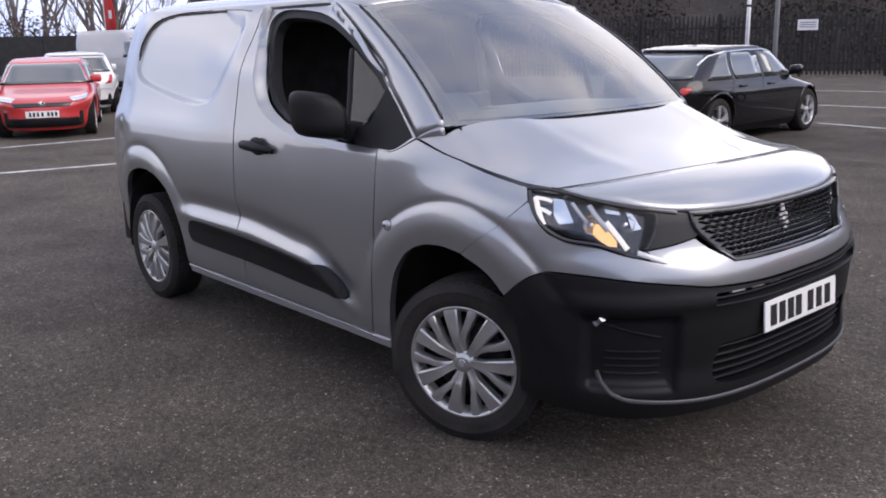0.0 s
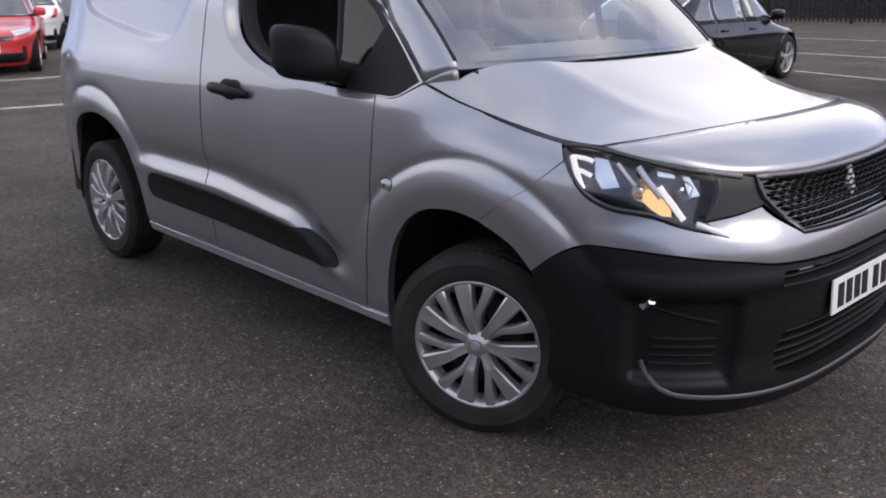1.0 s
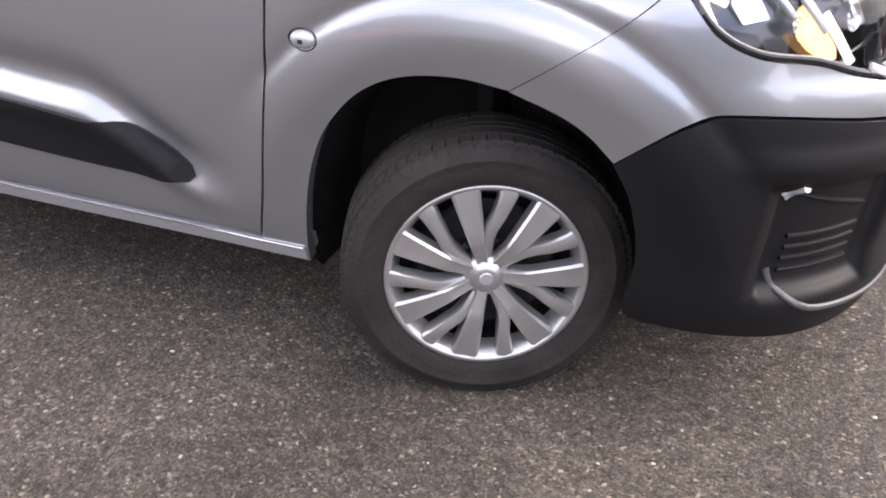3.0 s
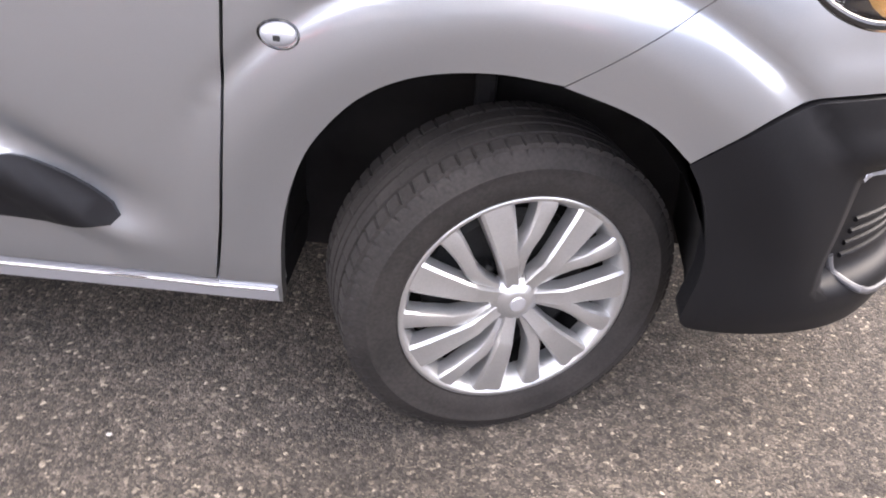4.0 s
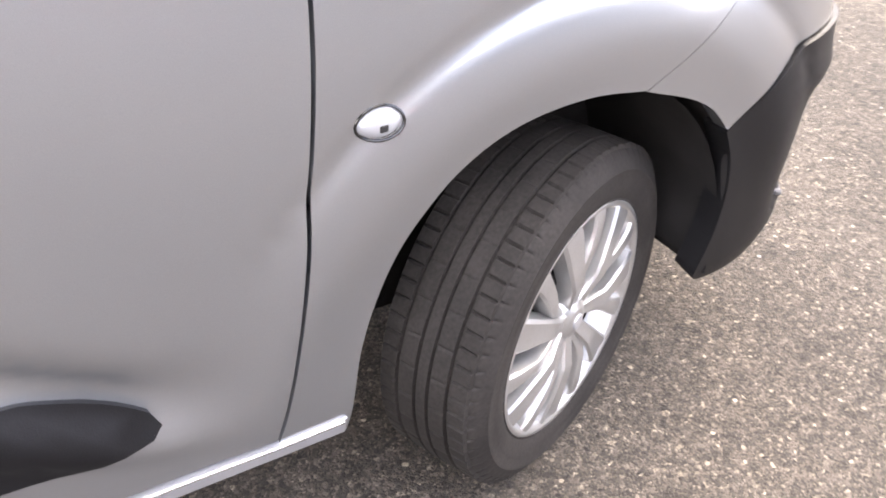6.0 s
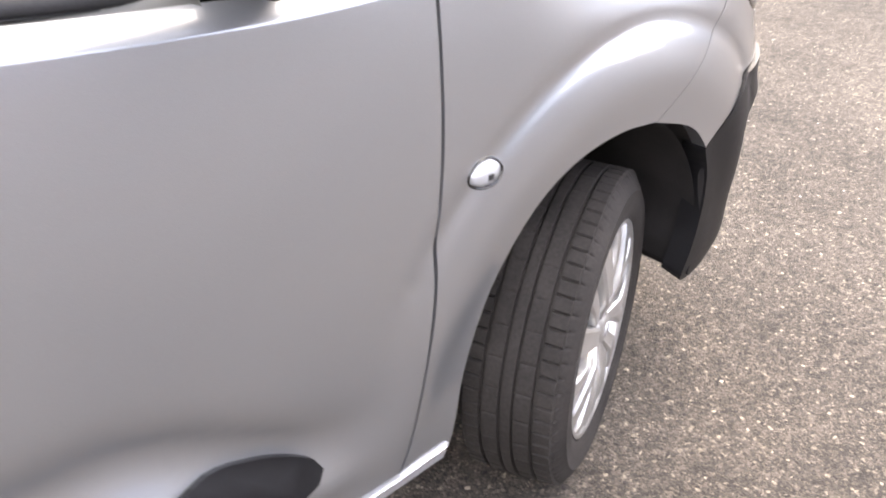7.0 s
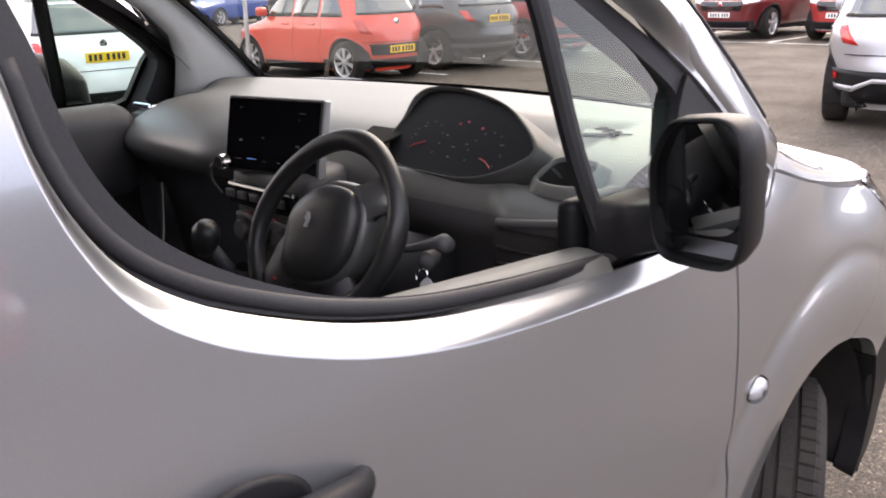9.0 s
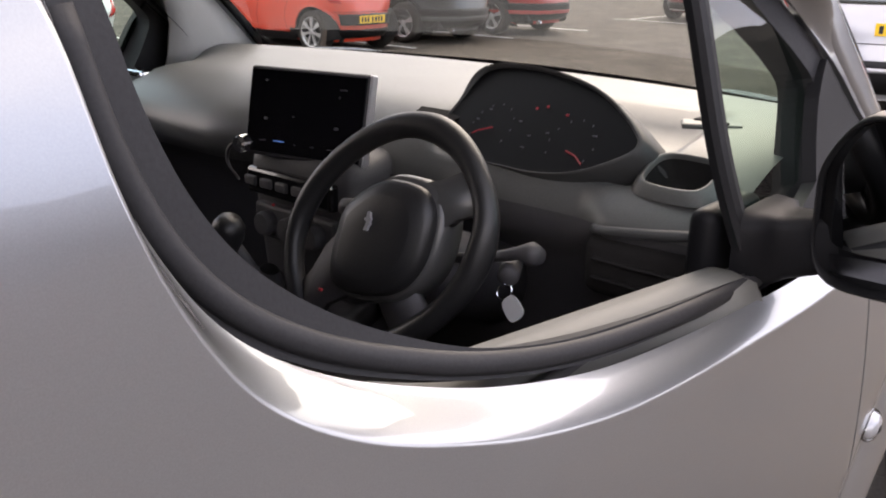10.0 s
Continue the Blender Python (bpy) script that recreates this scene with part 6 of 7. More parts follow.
SLOPED = (HATCH[0], [(0.13, 0.04), (0.20, 0.010), (0.34, 0.0), (0.45, 0.004), (0.58, 0.012), (0.66, 0.030), (0.72, 0.065), (0.82, 0.125), (0.91, 0.185), (0.955, 0.235), (0.985, 0.31), (1.0, 0.40)], HATCH[2])
SUV = ([(0.13, 0.02), (0.20, 0.0), (0.42, 0.0), (0.52, 0.010), (0.575, 0.045), (0.605, 0.12), (0.635, 0.20), (0.66, 0.245), (0.80, 0.325), (0.92, 0.395), (0.965, 0.45), (0.988, 0.51), (1.0, 0.57)],
       [(0.15, 0.035), (0.22, 0.008), (0.36, 0.0), (0.44, 0.010), (0.56, 0.018), (0.64, 0.030), (0.68, 0.040), (0.80, 0.070), (0.92, 0.100), (0.955, 0.13), (0.985, 0.22), (1.0, 0.34)],
       [(0.13, 0.90), (0.20, 0.955), (0.32, 0.99), (0.46, 1.0), (0.56, 0.992), (0.62, 0.970), (0.66, 0.945), (0.80, 0.865), (0.92, 0.79), (0.955, 0.74), (0.985, 0.58), (1.0, 0.0)])
VAN = ([(0.09, 0.02), (0.14, 0.0), (0.28, 0.0), (0.36, 0.012), (0.42, 0.05), (0.46, 0.11), (0.50, 0.155), (0.60, 0.19), (0.75, 0.25), (0.90, 0.31), (0.96, 0.35), (0.985, 0.40), (1.0, 0.46)],
       [(0.10, 0.01), (0.15, 0.0), (0.5, 0.0), (0.9, 0.012), (0.965, 0.03), (0.99, 0.08), (1.0, 0.15)],
       [(0.09, 0.93), (0.14, 0.97), (0.30, 1.0), (0.55, 0.995), (0.75, 0.965), (0.90, 0.93), (0.955, 0.88), (0.985, 0.72), (1.0, 0.0)])
CAR_KINDS = {"hatch": HATCH, "sloped": SLOPED, "suv": SUV, "van": VAN}


class CarSkin:
    """Closed body whose level sections are rounded rectangles; a point is (angle, height), angle 0 at the nose."""

    def __init__(self, kind, L, Wd, H):
        self.tabs, self.L, self.W, self.H = CAR_KINDS[kind], L, Wd / 2, H

    def extents(self, z):
        h = z / self.H
        f, r, w = (lerp_table(t, h) for t in self.tabs)
        return self.L * (0.5 - f), self.L * (0.5 - r), self.W * max(0.0, w)

    def power(self, z):
        return 3.2 + 1.8 * ease(0.30, 0.60, z / self.H)

    def at(self, th, z, off=0.0):
        f, r, w = self.extents(z)
        p = 2 / self.power(z)
        c, s = math.cos(th), math.sin(th)
        hx = f if c > 0 else r
        x, y = hx * math.copysign(abs(c) ** p, c), w * math.copysign(abs(s) ** p, s)
        if off:
            q = Vector((x / max(hx, 0.1) ** 2 * abs(x / max(hx, 0.1)) ** 1.5, y / max(w, 0.1) ** 2 * abs(y / max(w, 0.1)) ** 1.5, 0.12 if z > 0.6 * self.H else 0.0))
            if q.length > 1e-6:
                q.normalize()
            return Vector((x, y, z)) + q * off
        return Vector((x, y, z))

    def by_x(self, x, z):
        f, r, w = self.extents(z)
        hx = f if x > 0 else r
        c = min(1.0, abs(x / hx)) ** (self.power(z) / 2)
        return math.acos(math.copysign(c, x))

    def by_y(self, y, z, rear=False):
        w = max(1e-3, self.extents(z)[2])
        s = min(1.0, abs(y) / w) ** (self.power(z) / 2)
        a = math.asin(s)
        a = math.pi - a if rear else a
        return math.copysign(a, y) if y else a

    def patch(self, corners, n=8, m=5, off=0.006, side=1):
        """A panel between four (angle, height) corners: lower start, lower end, upper end, upper start."""
        (a0, z0), (a1, z1), (a2, z2), (a3, z3) = corners
        rows = []
        for j in range(m + 1):
            v = j / m
            lo = [self.at(side * (a0 + (a3 - a0) * v + ((a1 + (a2 - a1) * v) - (a0 + (a3 - a0) * v)) * i / n), (z0 + (z3 - z0) * v) + ((z1 + (z2 - z1) * v) - (z0 + (z3 - z0) * v)) * i / n, off) for i in range(n + 1)]
            rows.append(lo)
        bm = sheet(rows)
        # turned-in edge so that the panel has thickness
        edge = [e for e in bm.edges if e.is_boundary]
        g = bmesh.ops.extrude_edge_only(bm, edges=edge)
        for v in [x for x in g["geom"] if isinstance(x, bmesh.types.BMVert)]:
            v.co = Vector((v.co.x * (1 - 0.010), v.co.y * (1 - 0.012), v.co.z))
        bmesh.ops.recalc_face_normals(bm, faces=bm.faces[:])
        return bm


def steps(a, b, n):
    return [a + (b - a) * i / n for i in range(n + 1)]


CAR_GLASS = material("dark_car_window", (0.10, 0.112, 0.112), 0.04, 0.45, spec=1.0, coat=1.0, coat_rough=0.01)
RIM_SILVER = material("silver_alloy_rim", (0.62, 0.62, 0.63), 0.32, 0.55, vary=0.06, scale=8)
SPOKED = {}


def car_wheel(parent, x, y, r, side, spokes=5):
    if spokes not in SPOKED:
        bm = lathe([(0.66, -0.30), (0.70, -0.33), (0.76, -0.345), (0.88, -0.34), (0.95, -0.315), (0.985, -0.27), (1.0, -0.22), (1.0, 0.24), (0.96, 0.32), (0.7, 0.32)], seg=40)
        tyre = bpy.data.meshes.new("tyre")
        bm.to_mesh(tyre)
        bm.free()
        tyre.materials.append(TYRE)
        tyre.shade_smooth()
        bm = lathe([(0.70, -0.335), (0.665, -0.315), (0.63, -0.24), (0.62, -0.08)], seg=40)
        for k in range(spokes):
            a = 2 * math.pi * k / spokes
            for d in (-0.55 / spokes, 0.55 / spokes):
                sp = prism([(-0.026, 0.10), (0.026, 0.10), (0.048, 0.66), (-0.048, 0.66)], 0.07, 0.0)
                bmesh.ops.translate(sp, vec=(0, -0.32, 0), verts=sp.verts[:])
                bmesh.ops.transform(sp, matrix=Matrix.Rotation(a + d, 4, "Y"), verts=sp.verts[:])
                add_bm(bm, sp)
        add_bm(bm, lathe([(0.0, -0.34), (0.11, -0.335), (0.15, -0.30), (0.15, -0.1)], seg=16))
        rim = bpy.data.meshes.new("rim")
        bm.to_mesh(rim)
        bm.free()
        rim.materials.append(RIM_SILVER)
        bm = lathe([(0.62, -0.12), (0.3, -0.10), (0.0, -0.10)], seg=24)
        disc = bpy.data.meshes.new("brake_disc")
        bm.to_mesh(disc)
        bm.free()
        disc.materials.append(STEEL_DARK)
        SPOKED[spokes] = (tyre, rim, disc)
    tyre, rim, disc = SPOKED[spokes]
    w = link_mesh("wheel", tyre, None, parent)
    w.matrix_local = pose(x, y, r, 0, 0, 0 if side < 0 else 180) @ Matrix.Diagonal((r, r, r, 1))
    link_mesh("rim", rim, None, w)
    link_mesh("brake_disc", disc, None, w)


def parked_car(at, heading, kind, paint, L, Wd, H, wb, label, category="car", r=0.31, plate_front=False, plate_rear=True, low_plate=False, spokes=5, fog=False, chrome_line=False):
    sk = CarSkin(kind, L, Wd, H)
    van_like = kind == "van"
    car = empty("parked_car" if not van_like else "parked_van", pose(*at, 0, 0, 0, heading), label, category, "parked cars")
    fx = L / 2 - (0.195 if not van_like else 0.17) * L
    rx = fx - wb
    ra = r + 0.055
    hs = [0.115, 0.14, 0.17, 0.20, 0.235, 0.27, 0.30, 0.335, 0.37, 0.405, 0.44, 0.475, 0.50, 0.52, 0.54, 0.56, 0.58, 0.60, 0.62, 0.645, 0.665, 0.70, 0.75, 0.80, 0.85, 0.90, 0.925, 0.945, 0.96, 0.972, 0.982, 0.989, 0.995, 1.0]
    hs[0] = sk.tabs[0][0][0]
    hs = [h for h in hs if h >= hs[0]]
    # even steps along the flanks, finer round the corners
    rows = []
    for h in hs:
        z = h * H
        f, rr, w = sk.extents(z)
        half = [sk.by_y(y * w, z) for y in (0.0, 0.15, 0.3, 0.45, 0.6, 0.72, 0.82)]
        half_r = [sk.by_y(y * w, z, True) for y in (0.82, 0.72, 0.6, 0.45, 0.3, 0.15, 0.0)]
        side_t = []
        x1, x0 = sk.at(half[-1], z).x, sk.at(half_r[0], z).x
        for i in range(1, 78):
            side_t.append(sk.by_x(x1 + (x0 - x1) * i / 78, z))
        ths = half + side_t + half_r
        rows.append([sk.at(t, z) for t in ths] + [sk.at(-t, z) for t in ths[-2:0:-1]])
    for row in rows:
        for p in row:
            for wx in (fx, rx):
                d = math.hypot(p.x - wx, p.z - r)
                if abs(d - ra) < 0.028 and abs(p.y) > 0.5 * Wd / 2 and abs(p.x - wx) < ra + 0.03:
                    p.x, p.z = wx + (p.x - wx) * ra / d, r + (p.z - r) * ra / d
    bm = bmesh.new()
    vs = [[bm.verts.new(p) for p in row] for row in rows]
    n = len(rows[0])
    for a, b in zip(vs, vs[1:]):
        for i in range(n):
            q = (a[i], a[(i + 1) % n], b[(i + 1) % n], b[i])
            c = sum((v.co for v in q), Vector()) / 4
            if abs(c.y) > 0.42 * Wd and any(math.hypot(c.x - wx, c.z - r) < ra - 0.004 for wx in (fx, rx)):
                continue
            bm.faces.new(q)
    bmesh.ops.remove_doubles(bm, verts=bm.verts[:], dist=0.0005)
    bmesh.ops.recalc_face_normals(bm, faces=bm.faces[:])
    b = part("body", bm, paint, car, smooth=True)
    part("floor_pan", rounded_box((L * 0.90, Wd * 0.74, 0.26), (0, 0, 0.34), 0.05), WELL, car)
    for x in (fx, rx):
        for s in (-1, 1):
            car_wheel(car, x, s * (Wd / 2 - 0.15), r, s, spokes)
            lip_w = 0.05 if kind == "suv" else 0.022
            rows2 = []
            for a in steps(-0.25, math.pi + 0.25, 28):
                ca, sa = math.cos(a), math.sin(a)
                pts = []
                for k, d in ((-0.004, -0.30), (-0.006, -0.02), (-0.004, 0.006), (lip_w, 0.008), (lip_w + 0.004, -0.004)):
                    px, pz = x + (ra + k) * ca, max(0.14, r + (ra + k) * sa)
                    yy = sk.at(sk.by_x(px, pz), pz).y
                    pts.append((px, s * (yy + d), pz))
                rows2.append(pts)
            part("arch", sheet(rows2), BLACK_PLASTIC if kind == "suv" else paint, car, smooth=True)
            part("wheel_well", sheet([[(x + (ra - 0.01) * math.cos(a), s * yy, r + (ra - 0.01) * math.sin(a)) for yy in (Wd / 2 - 0.05, Wd / 2 - 0.42)] for a in steps(-0.3, math.pi + 0.3, 16)]), WELL, car)
            part("well_wall", slab([[(x - ra, s * (Wd / 2 - 0.36), z) for z in (0.15, r + ra)], [(x + ra, s * (Wd / 2 - 0.36), z) for z in (0.15, r + ra)]], 0.01, (0, -s, 0)), WELL, car)
    zb, zt = (0.655 * H, 0.915 * H) if not van_like else (0.55 * H, 0.86 * H)
    w0, w1 = sk.extents(zb)[2], sk.extents(zt)[2]
    part("windscreen", sk.patch([(-sk.by_y(0.90 * w0, zb), zb), (sk.by_y(0.90 * w0, zb), zb), (sk.by_y(0.86 * w1, zt), zt), (-sk.by_y(0.86 * w1, zt), zt)], 16, 6), CAR_GLASS, car, smooth=True)
    if not van_like:
        zr = 0.90 * H
        w1 = sk.extents(zr)[2]
        zq = 0.675 * H
        w0 = sk.extents(zq)[2]
        part("rear_window", sk.patch([(sk.by_y(0.84 * w0, zq, True), zq), (2 * math.pi - sk.by_y(0.84 * w0, zq, True), zq), (2 * math.pi - sk.by_y(0.80 * w1, zr, True), zr), (sk.by_y(0.80 * w1, zr, True), zr)], 16, 6), CAR_GLASS, car, smooth=True)
        part("roof_spoiler", sk.patch([(sk.by_y(0.86 * w1, 0.935 * H, True), 0.935 * H), (2 * math.pi - sk.by_y(0.86 * w1, 0.935 * H, True), 0.935 * H), (2 * math.pi - sk.by_y(0.7 * w1, 0.96 * H, True), 0.96 * H), (sk.by_y(0.7 * w1, 0.96 * H, True), 0.96 * H)], 12, 2, off=0.05), paint, car, smooth=True)
    for s in (-1, 1):
        def win(name, xa, xb, xc, xd, z0=zb, z1=zt):
            part(name, sk.patch([(sk.by_x(xa, z0), z0), (sk.by_x(xb, z0), z0), (sk.by_x(xc, z1), z1), (sk.by_x(xd, z1), z1)], 10, 5, side=s), CAR_GLASS, car, smooth=True)
        if van_like:
            win("side_window", L * 0.27, L * 0.14, L * 0.14, L * 0.20, 0.56 * H, 0.80 * H)
            xm = L * 0.29
        else:
            rear_base = -sk.extents(zb)[1]
            rear_top = -sk.extents(zt)[1]
            win("front_side_window", L * 0.175, -L * 0.02, -L * 0.025, L * 0.075)
            win("rear_side_window", -L * 0.035, -L * 0.205, -L * 0.195, -L * 0.04)
            win("quarter_window", -L * 0.222, max(-L * 0.36, rear_base + 0.40), max(-L * 0.285, rear_top + 0.30), -L * 0.212)
            xm = L * 0.185
            for u in (-L * 0.028, -L * 0.215):
                part("door_gap", sk.patch([(sk.by_x(u, 0.17 * H), 0.17 * H), (sk.by_x(u - 0.006, 0.17 * H), 0.17 * H), (sk.by_x(u - 0.006, zb), zb), (sk.by_x(u, zb), zb)], 1, 10, off=0.002, side=s), WELL, car)
                p = sk.at(sk.by_x(u + 0.17, 0.585 * H), 0.585 * H)
                part("door_handle", rounded_box((0.17, 0.035, 0.032), (p.x, s * (p.y + 0.012), p.z), 0.012, 3), paint, car)
            if chrome_line:
                part("window_trim", tube([(q.x, s * (q.y + 0.006), q.z) for q in [sk.at(sk.by_x(a, z), z) for a, z in ((L * 0.185, 0.67 * H), (L * 0.13, 0.79 * H), (L * 0.075, 0.905 * H), (L * 0.02, 0.935 * H), (-L * 0.10, 0.938 * H), (-L * 0.22, 0.925 * H), (-L * 0.30, 0.885 * H), (-L * 0.36, 0.80 * H))]], 0.014, 6), CHROME, car)
        p = sk.at(sk.by_x(xm, zb), zb)
        mir = part("door_mirror", rounded_box((0.13, 0.20, 0.14), (p.x - 0.02, s * (p.y + 0.12), p.z + 0.075), 0.05, 4), paint, car, smooth=True)
        part("mirror_arm", rounded_box((0.06, 0.14, 0.04), (p.x, s * (p.y + 0.02), p.z + 0.015), 0.012), BLACK_PLASTIC, mir)
        z0, z1 = (0.445 * H, 0.525 * H) if kind != "suv" else (0.48 * H, 0.565 * H)
        if van_like:
            z0, z1 = 0.30 * H, 0.40 * H
        wf = sk.extents(z0)[2]
        lamp = part("headlamp", sk.patch([(sk.by_y(0.56 * wf, z0), z0 + 0.02), (sk.by_x(L * 0.5 - 0.26, z0), z0 + 0.05), (sk.by_x(L * 0.5 - 0.52, z1), z1 + 0.03), (sk.by_y(0.50 * wf, z1), z1 - 0.02)], 10, 4, off=0.008, side=s), REFLECTOR, car, "clear headlamp", smooth=True)
        z0, z1 = (0.47 * H, 0.625 * H) if kind not in ("suv",) else (0.50 * H, 0.63 * H)
        if kind == "sloped":
            z0, z1 = 0.50 * H, 0.60 * H
        if van_like:
            z0, z1 = 0.30 * H, 0.50 * H
        wr = sk.extents(z0)[2]
        part("tail_lamp", sk.patch([(sk.by_y(0.60 * wr, z0, True), z0 + 0.02), (sk.by_x(-L * 0.5 + 0.20, z0), z0 + 0.04), (sk.by_x(-L * 0.5 + 0.33, z1), z1), (sk.by_y(0.74 * wr, z1, True), z1)], 10, 4, off=0.010, side=s), RED_LENS, car, "red tail lamp", smooth=True)
        part("sill", sk.patch([(sk.by_x(fx - ra - 0.02, hs[0] * H), hs[0] * H), (sk.by_x(rx + ra + 0.02, hs[0] * H), hs[0] * H), (sk.by_x(rx + ra + 0.02, 0.19 * H), 0.19 * H), (sk.by_x(fx - ra - 0.02, 0.19 * H), 0.19 * H)], 10, 2, off=0.008, side=s), BLACK_PLASTIC, car)
        if fog:
            part("rear_reflector", sk.patch([(sk.by_y(0.80 * Wd / 2, 0.36 * H, True), 0.300 * H), (sk.by_y(0.92 * Wd / 2, 0.36 * H, True), 0.300 * H), (sk.by_y(0.92 * Wd / 2, 0.40 * H, True), 0.345 * H), (sk.by_y(0.80 * Wd / 2, 0.40 * H, True), 0.345 * H)], 3, 3, off=0.040, side=s), RED_LENS, car)

    def belt_patch(name, y0, y1, z0, z1, mat, rear=False, off=0.008, label=""):
        w0, w1 = sk.extents(z0)[2], sk.extents(z1)[2]
        a, b2 = sk.by_y(y0 * w0, z0), sk.by_y(y1 * w1, z1)
        if rear:
            cs = [(math.pi - a, z0), (math.pi + a, z0), (math.pi + b2, z1), (math.pi - b2, z1)]
        else:
            cs = [(-a, z0), (a, z0), (b2, z1), (-b2, z1)]
        return part(name, sk.patch(cs, 30, 6, off=off), mat, car, label, smooth=True)
    k = 0.05 if kind == "suv" else 0.0
    if van_like:
        belt_patch("front_grille", 0.55, 0.6, 0.27 * H, 0.35 * H, BLACK_PLASTIC)
    else:
        belt_patch("front_grille", 0.50, 0.56, (0.405 if not k else 0.40) * H, (0.455 if not k else 0.53) * H, GLOSS_BLACK, label="black front grille")
        belt_patch("front_intake", 0.72, 0.66, 0.165 * H, 0.265 * H, BLACK_PLASTIC)
        belt_patch("intake_trim", 0.74, 0.72, 0.150 * H, 0.166 * H, RIM_SILVER if k else BLACK_PLASTIC, off=0.012)
        part("emblem", lathe([(0, -0.012), (0.05, -0.010), (0.055, 0.0), (0.05, 0.006)], (0, 0, 0), 20, turn=Matrix.Translation(sk.at(0.0, (0.435 + k) * H) + Vector((0.012, 0, 0))) @ Matrix.Rotation(radians(90), 4, "Z")), CHROME, car)
    belt_patch("rear_valance", 0.97, 0.97, (0.15 if not k else 0.17) * H, (0.235 if not k else 0.365) * H, BLACK_PLASTIC, True, 0.03)
    if k:
        if fog:
            # silver skid that sweeps down to each side of a black centre with a fog lamp
            for s in (-1, 1):
                for y0, y1, a0, a1, b0, b1 in ((0.0, 0.42, 0.300, 0.325, 0.300, 0.325), (0.42, 0.60, 0.300, 0.325, 0.238, 0.272), (0.60, 0.90, 0.238, 0.272, 0.244, 0.272)):
                    q = [(sk.by_y(max(1e-3, y0) * Wd / 2, a0 * H, True), a0 * H), (sk.by_y(y1 * Wd / 2, b0 * H, True), b0 * H), (sk.by_y(y1 * Wd / 2, b1 * H, True), b1 * H), (sk.by_y(max(1e-3, y0) * Wd / 2, a1 * H, True), a1 * H)]
                    part("skid_trim", sk.patch(q, 6, 2, off=0.048, side=s), paint, car, smooth=True)
            part("fog_lamp", rounded_box((0.03, 0.16, 0.05), (-L / 2 - 0.02, 0, 0.235 * H), 0.012), RED_LENS, car, "red rear fog lamp")
        else:
            belt_patch("skid_trim", 0.93, 0.95, 0.245 * H, 0.285 * H, paint, True, 0.048)
        part("exhaust", lathe([(0.028, -0.02), (0.034, -0.03), (0.036, 0.05)], (0, 0, 0), 18, turn=Matrix.Translation((-L / 2 + 0.06, Wd * 0.27, 0.16 * H)) @ Matrix.Rotation(radians(-90), 4, "Z")), CHROME, car)
    if low_plate:
        belt_patch("plate_panel", 0.62, 0.66, 0.275 * H, 0.385 * H, BLACK_PLASTIC, True, 0.028)
    if not van_like:
        belt_patch("tailgate_gap", 0.74, 0.74, (0.40 if not k else 0.455) * H, (0.405 if not k else 0.46) * H, WELL, True, 0.006)
        part("rear_emblem", lathe([(0, -0.010), (0.045, -0.008), (0.05, 0.004)], (0, 0, 0), 20, turn=Matrix.Translation(sk.at(math.pi, 0.60 * H) + Vector((-0.006, 0, 0))) @ Matrix.Rotation(radians(-90), 4, "Z")), CHROME, car)
    for on, rear, mt, z in ((plate_front, False, PLATE_WHITE, (0.315 if not k else 0.345) * H), (plate_rear, True, PLATE_YELLOW, (0.33 if low_plate else 0.50 if not k else 0.54) * H)):
        if on:
            sgn = -1 if rear else 1
            x = sgn * (abs(sk.at(math.pi if rear else 0.0, z).x) + (0.036 if low_plate and rear else 0.018))
            pl = part("number_plate", rounded_box((0.014, 0.52, 0.111), (x, 0, z), 0.003), mt, car)
            for y in (-0.19, -0.13, -0.07, 0.0, 0.09, 0.15, 0.21):
                part("plate_bar", rounded_box((0.003, 0.036, 0.07), (x + sgn * 0.008, y, z), 0), PLATE_INK, pl)
    return car


RED = car_paint("bright_red_paint", (0.68, 0.060, 0.028))
PILLAR_RED = car_paint("pillar_red_paint", (0.52, 0.030, 0.030))
DEEP_RED = car_paint("deep_red_paint", (0.13, 0.012, 0.014), 0.2)
CRIMSON = car_paint("crimson_paint", (0.34, 0.02, 0.02))
DARK_GREY = car_paint("charcoal_paint", (0.045, 0.048, 0.05), 0.3)
BLACK_CAR = material("black_paint", (0.003, 0.003, 0.004), 0.5, coat=1.0, spec=0.1, vary=0.05, scale=2.0, coat_rough=0.02)
WHITE_CAR = car_paint("white_paint", (0.75, 0.75, 0.74))
SILVER_CAR = car_paint("silver_paint", (0.42, 0.42, 0.435), 0.4)
BLUE_CAR = car_paint("blue_paint", (0.02, 0.07, 0.30))

# row ahead and to the left of the van
parked_car((8.0, 10.45), 90, "hatch", RED, 3.60, 1.60, 1.49, 2.40, "bright red small hatchback parked in a row", low_plate=True, spokes=7)
parked_car((10.25, 10.60), 90, "suv", DARK_GREY, 4.2, 1.76, 1.56, 2.54, "charcoal crossover parked in a row", r=0.33)
parked_car((12.75, 10.70), 90, "suv", CRIMSON, 4.4, 1.84, 1.60, 2.65, "crimson crossover parked in a row", r=0.33)
parked_car((3.15, 10.55), 90, "hatch", WHITE_CAR, 4.3, 1.80, 1.47, 2.62, "white hatchback parked in a row")
parked_car((9.15, 1.55), 15, "suv", SILVER_CAR, 4.13, 1.77, 1.57, 2.53, "silver crossover parked on open tarmac", r=0.34, fog=True)
parked_car((20.1, 8.4), 180, "suv", DEEP_RED, 4.45, 1.84, 1.62, 2.67, "dark red crossover facing the open tarmac", r=0.35, plate_front=True)
